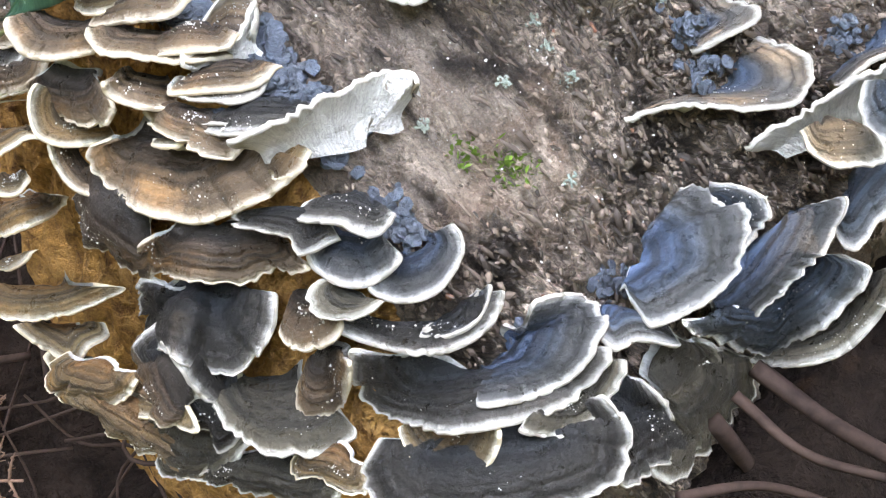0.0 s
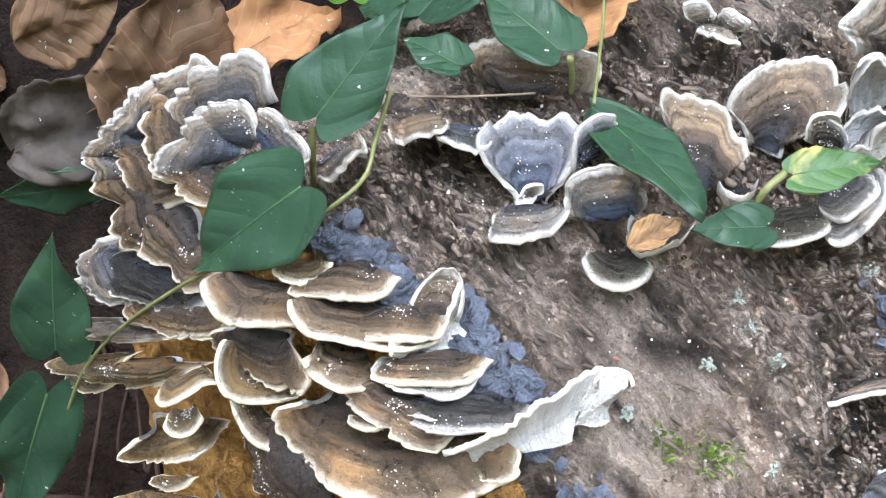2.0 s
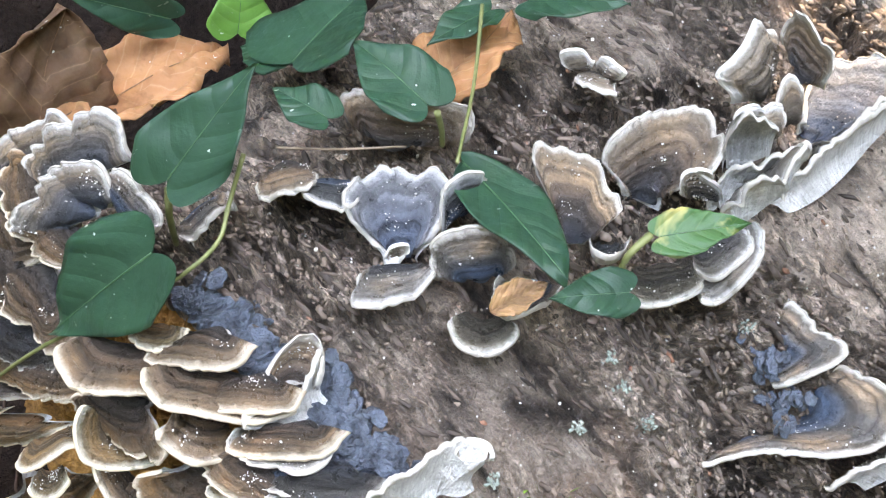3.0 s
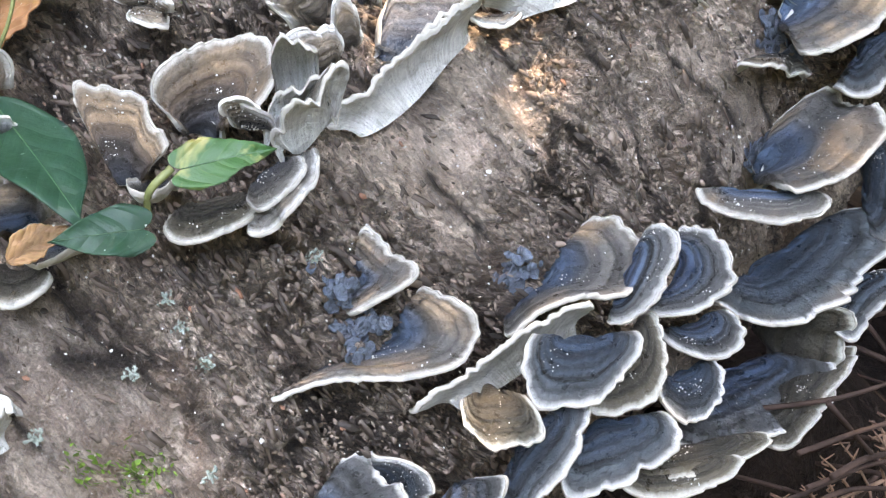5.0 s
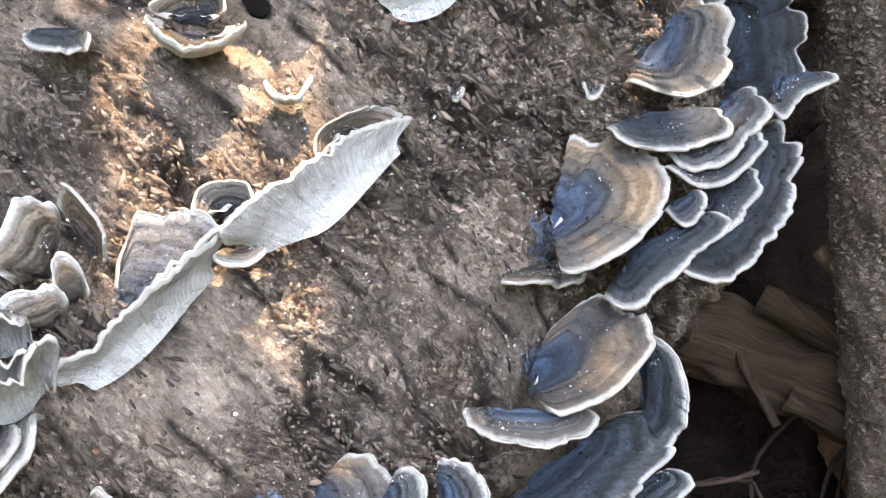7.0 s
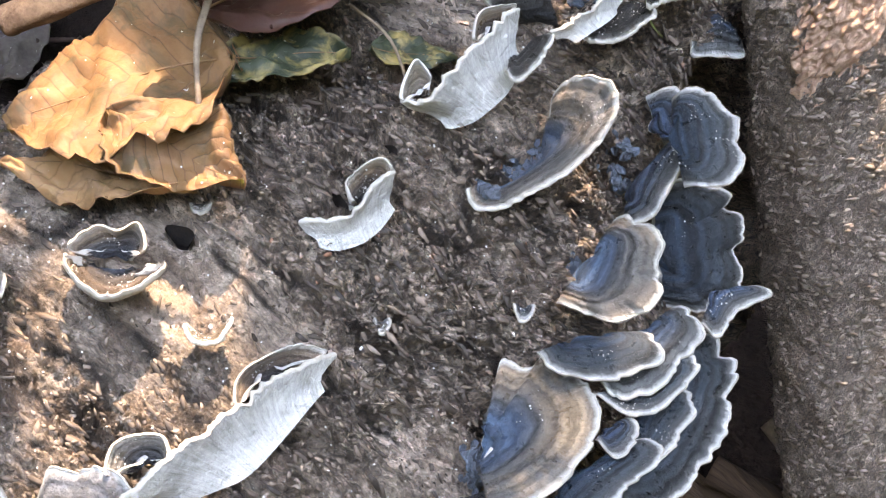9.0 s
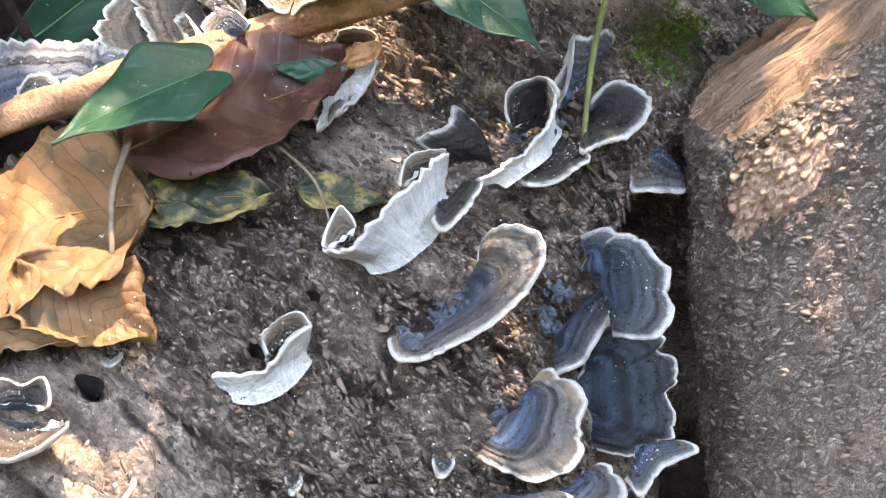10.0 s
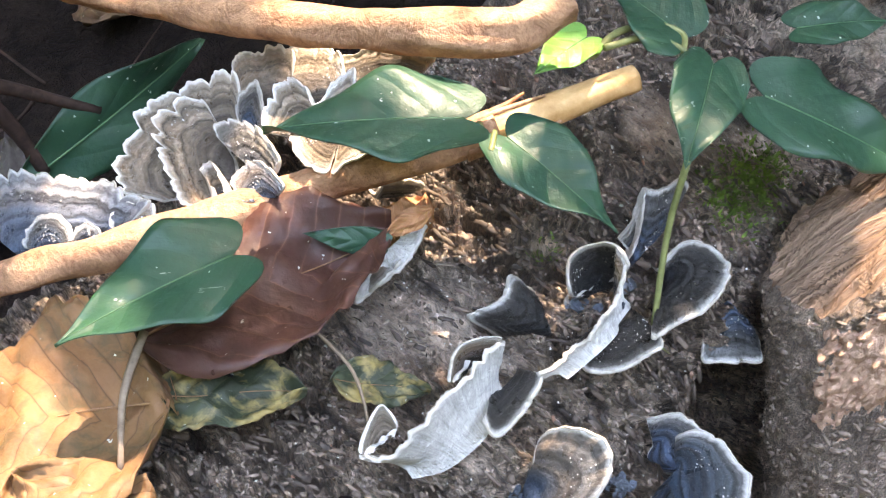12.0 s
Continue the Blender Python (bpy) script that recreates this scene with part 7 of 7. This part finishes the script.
def bark_litter():
    rnd = random.Random(11)
    verts, faces = [], []
    for i in range(52000):
        s = -0.125 + 0.5 * rnd.random()
        w = rnd.uniform(-1.35, 0.7)
        if s < end_of_log(w, RADIUS) + 0.003 or rnd.random() > 0.06 + 0.85 * bark_rough(s, w) ** 1.5:
            continue
        if any(math.hypot(s - a, RADIUS * (w - b)) < 0.006 for a, b in ((0.1, -0.05), (0.135, -0.24), (0.158, -0.24))):
            continue
        n = log_normal(w)
        tilt = (n + ALONG * rnd.gauss(0, 0.25) + n.cross(ALONG) * rnd.gauss(0, 0.2)).normalized()
        add_flake(verts, faces, log_point(s, w, rnd.uniform(-0.0004, 0.0003)), tilt, n.cross(ALONG), rnd.uniform(0.0005, 0.0015) * (1.7 if rnd.random() < 0.08 else 1), rnd.uniform(0.00015, 0.0005), rnd, (0.25, 0.6))
    stuff("bark_flakes", verts, faces, FLAKES, "loose brown and grey flakes of bark on the log", "bark flakes")
    verts, faces = [], []
    for i in range(8000):
        s, w = -0.12 + 0.5 * rnd.random(), rnd.uniform(-1.3, 0.65)
        if s < end_of_log(w, RADIUS) + 0.006 or rnd.random() > 0.1 + 0.9 * bark_rough(s, w):
            continue
        n = log_normal(w)
        lean = 0.9 * noise.noise(Vector((s * 16, RADIUS * w * 16, 4.0)))
        way = n.cross(ALONG) * math.cos(lean) + ALONG * math.sin(lean)
        tilt = (n + ALONG * rnd.gauss(0, 0.45) + way * rnd.gauss(0, 0.12)).normalized()
        add_flake(verts, faces, log_point(s, w, rnd.uniform(-0.0003, 0.0006)), tilt, way, rnd.uniform(0.0016, 0.004), rnd.uniform(0.0002, 0.0007), rnd, (0.12, 0.3), 0.2)
    stuff("bark_slivers", verts, faces, SLIVERS, "dark lifted slivers of fibrous bark on the log", "bark slivers")
    # whitish grains and frass, some put in as white for glints on the bark
    verts, faces = [], []
    for i in range(3600):
        s, w = -0.10 + 0.46 * rnd.random(), rnd.uniform(-1.3, 0.6)
        if s < end_of_log(w, RADIUS) + 0.004:
            continue
        n = log_normal(w)
        r = rnd.uniform(0.00012, 0.0004) * (2.2 if rnd.random() < 0.05 else 1)
        add_flake(verts, faces, log_point(s, w, 0.0003), n, n.cross(ALONG), r, r * 0.5, rnd, (0.5, 0.9))
    stuff("white_grains", verts, faces, GRAINS, "scattered whitish grains, frass and painted glints on bark", "grains")


bark_litter()


def tuft(places, count, spread, seed):
    rnd = random.Random(seed)
    verts, faces = [], []
    for s, w in places:
        for i in range(count):
            ss, ww = s + rnd.gauss(0, spread), w + rnd.gauss(0, spread) / RADIUS
            n = log_normal(ww)
            at = log_point(ss, ww, -0.0005)
            way = (n + Vector((rnd.gauss(0, 0.6), rnd.gauss(0, 0.6), rnd.gauss(0, 0.4)))).normalized()
            side = way.cross(Vector((rnd.random(), rnd.random(), rnd.random()))).normalized() * rnd.uniform(0.0002, 0.0005)
            long = rnd.uniform(0.0012, 0.0035)
            k = len(verts)
            verts += [at - side, at + side, at + way * long * 0.6 + side * 1.3, at + way * long, at + way * long * 0.6 - side * 1.3]
            faces.append((k, k + 1, k + 2, k + 3, k + 4))
    stuff("moss", verts, faces, MOSS, "small tufts of green moss on bark", "moss")


tuft([(0.324, -0.41), (0.328, -0.45), (0.312, -0.42), (0.318, -0.38), (0.335, -0.42)], 330, 0.006, 21)
tuft([(0.249, -0.17), (-0.090, -0.54), (-0.095, -0.48), (-0.087, -0.56)], 60, 0.0024, 22)


def lichens():
    rnd = random.Random(31)
    verts, faces = [], []
    for s, w in ((-0.060, -0.38), (-0.062, -0.43), (-0.076, -0.43), (-0.064, -0.50), (-0.079, -0.64), (-0.03, -0.5), (-0.098, -0.4)):
        for i in range(60):
            d, q = 0.0016 * rnd.random() ** 0.6, rnd.uniform(0, 6.3)
            ss, ww = s + d * math.cos(q) * (1 + 0.5 * math.sin(3 * q)), w + d * math.sin(q) / RADIUS
            n = log_normal(ww)
            add_flake(verts, faces, log_point(ss, ww, 0.0002), n, n.cross(ALONG), rnd.uniform(0.00018, 0.0005), 0.0002, rnd, (0.5, 1.0))
    stuff("lichen", verts, faces, LICHEN, "small pale grey-green lichen rosettes on bark", "lichen")


lichens()


def insect_hole(s, w, r):
    """A dark bored hole: an uneven bowl sunk in its pit, its shade put in as near-black colour."""
    n, verts, faces = 16, [], []
    for k, sink in ((1.0, 0.0092), (0.75, 0.0068), (0.45, 0.0032), (0.15, 0.0012)):
        for j in range(n):
            q = 2 * math.pi * j / n
            kk = k * r * (1 + 0.15 * math.sin(3 * q + s * 90))
            verts.append(log_point(s, w) + ALONG * (kk * math.cos(q)) + log_normal(w).cross(ALONG) * (1.5 * kk * math.sin(q)) + log_normal(w) * sink)
    faces = [f[::-1] for f in grid_faces(4, n, 0, True)] + [tuple(range(3 * n, 4 * n))]
    tagged(mesh_object("insect_hole", verts, faces, HOLE_SHADE), "dark bored insect hole in the bark of the log", "hole")


for at in ((0.100, -0.05, 0.0028), (0.135, -0.24, 0.002), (0.158, -0.24, 0.0015)):
    insect_hole(*at)


# ---- forest floor ----
def dry_frond(points, wide, seed):
    """A dry brown frond: a bent stalk with fine side twigs, each forked."""
    rnd = random.Random(seed)
    line = spline([vec(p) for p in points], 9)
    stalk = tagged(tube("dry_frond", [vec(p) for p in points], 0.0009, 0.0004, DRY_FROND, None, 9, 7, 0.2), "dry reddish-brown feathery frond on the ground", "frond")
    for i in range(2, len(line) - 1):
        way = (line[i + 1] - line[i]).normalized()
        for turn in (-1, 1):
            out = way.cross(Vector((0.2, -0.5, 1))).normalized() * turn
            long = wide * MM * rnd.uniform(0.5, 1.0) * (1 - 0.6 * i / len(line))
            tip = line[i] + (out + way * rnd.uniform(0.3, 0.8)) * long + Vector((0, 0, rnd.gauss(0, 0.003)))
            mid = line[i].lerp(tip, 0.5) + Vector((0, 0, 0.0012))
            twig = tube("side_twig", [line[i], mid, tip], 0.0005, 0.0002, DRY_FROND, stalk, 4, 5, 0.2, "", i)
            for k in range(3):
                at = line[i].lerp(tip, 0.3 + 0.22 * k)
                tube("leaflet", [at, at + way * long * 0.15 * rnd.choice((-1, 1)) + out * long * 0.12, at + way * long * 0.25 * rnd.choice((-1, 1)) + out * long * 0.2], 0.0004, 0.00015, DRY_FROND, twig, 3, 4, 0.2, "", k)


for i, (a, b, c, wide) in enumerate((((250, 205, 140), (208, 184, 150), (160, 166, 160), 22), ((262, 190, 120), (215, 172, 136), (165, 156, 150), 24), ((270, 222, 130), (236, 206, 142), (196, 190, 156), 20),
                                     ((-190, 150, 90), (-150, 142, 105), (-112, 136, 118), 22), ((-175, 175, 95), (-150, 165, 104), (-125, 158, 112), 18))):
    dry_frond([a, b, c], wide, 600 + i)


def forest_floor():
    rnd = random.Random(41)
    looks = ("brown", "grey", "brown", "grey", "russet", "copper")
    spots = [(0.25, 0.18), (0.33, 0.27), (0.36, 0.33), (0.30, 0.22), (0.40, 0.36), (0.42, 0.28), (0.20, 0.12), (0.46, 0.6), (0.52, 0.72), (0.56, 0.66), (0.44, 0.7),
             (-0.17, 0.2), (-0.22, 0.28), (-0.12, 0.12), (-0.25, 0.38), (-0.2, 0.46), (-0.15, 0.5), (-0.28, 0.5), (-0.08, 0.62), (0.02, 0.7), (0.05, 0.8), (0.12, 0.86), (-0.1, 0.75), (0.6, 0.8), (0.2, 0.95), (-0.3, 0.3)]
    for i, (x, y) in enumerate(spots):
        w, long, wide = rnd.uniform(0, 6.3), rnd.uniform(55, 85), rnd.uniform(16, 26)
        z = floor_height(x, y) * 1000 + rnd.uniform(12, 20)
        dx, dy = math.cos(w), math.sin(w)
        leaf((x * 1000, y * 1000, z), (dx * long, dy * long, rnd.uniform(-8, 10)), (-dy * wide, dx * wide, rnd.uniform(-5, 5)), looks[i % 6], "oval", rnd.uniform(0.1, 0.5), rnd.uniform(-0.1, 0.3), 500 + i)
    # bare twigs in the hollows beside the log
    for i in range(110):
        x, y = (rnd.uniform(-0.26, -0.08), rnd.uniform(0.04, 0.26)) if i % 2 else (rnd.uniform(0.12, 0.4), rnd.uniform(0.06, 0.34))
        if i > 98:
            x, y = rnd.uniform(-0.15, 0.15), rnd.uniform(0.62, 0.85)
        w, long = rnd.uniform(0, 6.3), rnd.uniform(0.06, 0.16)
        z = floor_height(x, y) + rnd.uniform(0.006, 0.03)
        d = Vector((math.cos(w), math.sin(w), rnd.uniform(-0.15, 0.25))) * long
        p = Vector((x, y, z))
        bend = Vector((rnd.gauss(0, 0.1), rnd.gauss(0, 0.1), rnd.gauss(0, 0.08))) * long
        stem([tuple(q * 1000) for q in (p - d * 0.5, p - d * 0.15 + bend, p + d * 0.2 - bend, p + d * 0.5)], rnd.uniform(0.5, 1.7), rnd.uniform(0.3, 0.8), "twig", 5)


forest_floor()


def rotten_branch():
    """A decayed brown branch lying in the hollow, its surface split into long ribs, with a cut grey twig on it."""
    wood = tagged(new("rotten_branch"), "dark brown rotten branch with split ribs in the hollow", "branch")
    tube("core", [vec(p) for p in [(268.0, 356.0, 50.0), (303.7, 331.8, 52.2), (326.1, 313.7, 54.1), (351.5, 294.2, 56.6)]], 0.0165, 0.0175, DECAYED, wood, 24, 30, 0.5, "", 3)
    for k, (points, r) in enumerate((([(298.9, 345.8, 76.8), (313.7, 331.3, 78.2), (329.4, 316.4, 78.5), (343.3, 309.1, 77.8)], 0.0065), ([(288.0, 341.9, 65.9), (291.2, 321.8, 58.9), (299.9, 302.8, 50.2)], 0.0026), ([(304.4, 310.6, 58.1), (322.1, 295.2, 59.6), (337.4, 284.5, 58.3)], 0.0055))):
        tube("rib", [vec(p) for p in points], r, r * 0.6, DECAYED, wood, 16, 12, 0.6, "", 30 + k)
    twig = tagged(new("cut_twig"), "pale grey twig with a cut yellowish end", "twig")
    line = [vec(p) for p in [(320.3, 354.1, 95.6), (325.5, 341.2, 94.2), (329.9, 328.2, 91.4), (334.2, 316.5, 88.6)]]
    tube("bark", line, 0.0042, 0.0046, DRY_STEM, twig, 12, 16, 0.3, "", 41)
    way = (line[-1] - line[-2]).normalized()
    tube("cut_end", [line[-1] - way * 0.002, line[-1] + way * 0.0002, line[-1] + way * 0.0006], 0.0043, 0.0036, PEELED, twig, 4, 16, 0.15, "pale yellow cut wood", 42)


rotten_branch()


def leaf_litter():
    """Fallen leaves and crumbs all over the ground further out."""
    rnd = random.Random(45)
    verts, faces = [], []
    for i in range(2600):
        w, d = rnd.uniform(0, 6.3), 2.3 * rnd.random() ** 0.6
        x, y = 0.1 + d * math.cos(w), 0.3 + d * math.sin(w)
        if d < 0.62:
            continue
        z = floor_height(x, y) + rnd.uniform(0.002, 0.008)
        q, long, wide = rnd.uniform(0, 6.3), rnd.uniform(0.018, 0.045), rnd.uniform(0.008, 0.018)
        a, b = Vector((math.cos(q), math.sin(q), rnd.gauss(0, 0.2))) * long, Vector((-math.sin(q), math.cos(q), rnd.gauss(0, 0.2))) * wide
        k, at, up = len(verts), Vector((x, y, z)), Vector((0, 0, rnd.uniform(0.0, 0.006)))
        for s in (0.0, -0.0005):
            dz = Vector((0, 0, s))
            verts += [at - a + dz, at - a * 0.3 + b + up + dz, at + a * 0.4 + b * 0.8 + up + dz, at + a + dz, at + a * 0.4 - b * 0.8 + up + dz, at - a * 0.3 - b + up + dz]
        faces += [(k, k + 3, k + 2, k + 1), (k, k + 5, k + 4, k + 3), (k + 6, k + 7, k + 8, k + 9), (k + 6, k + 9, k + 10, k + 11)]
        for j in range(6):
            faces.append((k + j, k + (j + 1) % 6, k + 6 + (j + 1) % 6, k + 6 + j))
    stuff("leaf_litter", verts, faces, LITTER, "brown fallen leaves scattered over dark soil", "leaf litter")


LITTER = island_surface("litter_leaves", ((0.0, (0.03, 0.02, 0.014)), (0.5, (0.085, 0.05, 0.03)), (0.85, (0.14, 0.085, 0.045)), (1.0, (0.1, 0.085, 0.065))), 0.85)
leaf_litter()


def drops():
    """Beads of moisture and pale grit on the caps, their glints put in as white colour."""
    rnd = random.Random(51)
    verts, faces = [], []
    for at, face, r in DROPS:
        add_disc(verts, faces, at + face * 0.0001, face, r, r * 1.1, 0.0, rnd, 6)
    stuff("moisture_beads", verts, faces, GRAINS, "tiny whitish beads on the fungus caps", "droplets")


drops()


# ---- added round and over the log, out of view, to shape the light ----
def build_side_wall():
    """An added dark wall all round, out of view, so that light comes from above only."""
    n, rows, verts, uvs = 96, 14, [], []
    for i in range(rows):
        for j in range(n):
            w = 2 * math.pi * j / n
            r = 2.6 + 0.5 * noise.noise(Vector((math.cos(w) * 2, math.sin(w) * 2, i * 0.4)))
            verts.append((0.1 + r * math.cos(w), 0.3 + r * math.sin(w), -0.1 + 3.4 * i / (rows - 1)))
            uvs.append((w * r, i * 0.15))
    tagged(mesh_object("backdrop", verts, grid_faces(rows, n, 0, True), SIDE_WALL, None, uvs), "added dark wall all round, out of view, that stops side light", "backdrop", kind="structure")


SIDE_WALL = simple_surface("side_wall_dark", (0.01, 0.015, 0.006), (0.06, 0.075, 0.03), 9, 0.9, 0.05)
build_side_wall()

# openings cut in the unseen foliage so sun lands here: x, y, z, radius
SUN_GAPS = [
    (0.086, 0.32, 0.247, 0.014),
    (0.076, 0.324, 0.247, 0.01),
    (0.096, 0.299, 0.243, 0.017),
    (0.08, 0.298, 0.244, 0.015),
    (0.084, 0.322, 0.248, 0.01),
    (0.101, 0.316, 0.247, 0.008),
    (0.094, 0.366, 0.27, 0.022),
    (0.11, 0.353, 0.264, 0.014),
    (0.08, 0.389, 0.263, 0.016),
    (0.129, 0.482, 0.252, 0.034),
    (0.157, 0.524, 0.243, 0.03),
    (0.187, 0.5, 0.266, 0.026),
    (0.205, 0.449, 0.291, 0.014),
    (0.167, 0.439, 0.281, 0.01),
    (0.229, 0.457, 0.297, 0.012),
    (0.192, 0.416, 0.256, 0.006),
    (0.22, 0.361, 0.26, 0.005),
    (0.223, 0.316, 0.237, 0.005),
    (0.192, 0.245, 0.202, 0.005),
    (0.081, 0.191, 0.222, 0.006),
    (0.122, 0.214, 0.221, 0.006),
    (-0.114, 0.295, 0.199, 0.006),
    (0.308, 0.395, 0.26, 0.016),
    (0.326, 0.435, 0.269, 0.010),
    (0.221, 0.378, 0.252, 0.007),
    (0.192, 0.419, 0.254, 0.007),
    (0.186, 0.414, 0.254, 0.006),
    (0.224, 0.372, 0.247, 0.005),
    (0.13, 0.468, 0.266, 0.044),
]


def build_shade_tree():
    """An added tree, out of view: its leafy bough keeps the log in shade but for a few flecks of sun."""
    tree = tagged(new("tree"), "added unseen leafy tree whose low bough shades the log", "tree")
    rnd = random.Random(71)
    over = Vector((0.12, 0.36, 0.2)) + toward * 0.8
    e1 = toward.cross(Vector((0, 0, 1))).normalized()
    e2 = e1.cross(toward)
    foot = Vector((0.7, 2.0, 0.0))
    tube("trunk", [foot, foot + Vector((-0.03, 0, 0.6)), foot + Vector((0.02, 0.03, 1.4)), foot + Vector((0.0, 0.05, 2.2))], 0.11, 0.07, TWIG, tree, 8, 14, 0.15)
    tube("bough", [foot + Vector((0, 0, 1.3)), (foot + over) / 2 + Vector((0, 0, 0.55)), over + Vector((0, 0.1, 0.06)), over - e2 * 0.45 + toward * 0.05], 0.04, 0.008, TWIG, tree, 8, 10, 0.15)
    verts, faces = [], []
    for layer in range(3):
        for i in range(-26, 27):
            for j in range(-26, 27):
                at = over + e1 * (i * 0.024 + rnd.uniform(-0.01, 0.01)) + e2 * (j * 0.024 + rnd.uniform(-0.01, 0.01)) + toward * (layer * 0.03 + rnd.uniform(-0.012, 0.012))
                if math.hypot(i, j) > 23 + 5 * noise.noise(Vector((math.atan2(i, j) * 1.6, layer * 0.4, 1.0))) + 3 * rnd.random():
                    continue
                if any(((at - Vector(g[:3])) - toward * (at - Vector(g[:3])).dot(toward)).length < g[3] + 0.009 for g in SUN_GAPS):
                    continue
                n = (toward + Vector((rnd.gauss(0, 0.3), rnd.gauss(0, 0.3), rnd.gauss(0, 0.3)))).normalized()
                a = n.cross(Vector((rnd.uniform(-1, 1), rnd.uniform(-1, 1), rnd.uniform(-1, 1)))).normalized()
                b = n.cross(a)
                k, long, wide = len(verts), rnd.uniform(0.019, 0.025), rnd.uniform(0.012, 0.016)
                verts += [at - a * long, at - a * long * 0.4 + b * wide, at + a * long * 0.3 + b * wide * 0.9, at + a * long, at + a * long * 0.3 - b * wide * 0.9, at - a * long * 0.4 - b * wide]
                faces.append(tuple(range(k, k + 6)))
    mesh_object("foliage", verts, faces, FRESH, tree, [(0.5, 0.5)] * len(verts), smooth=False)


build_shade_tree()
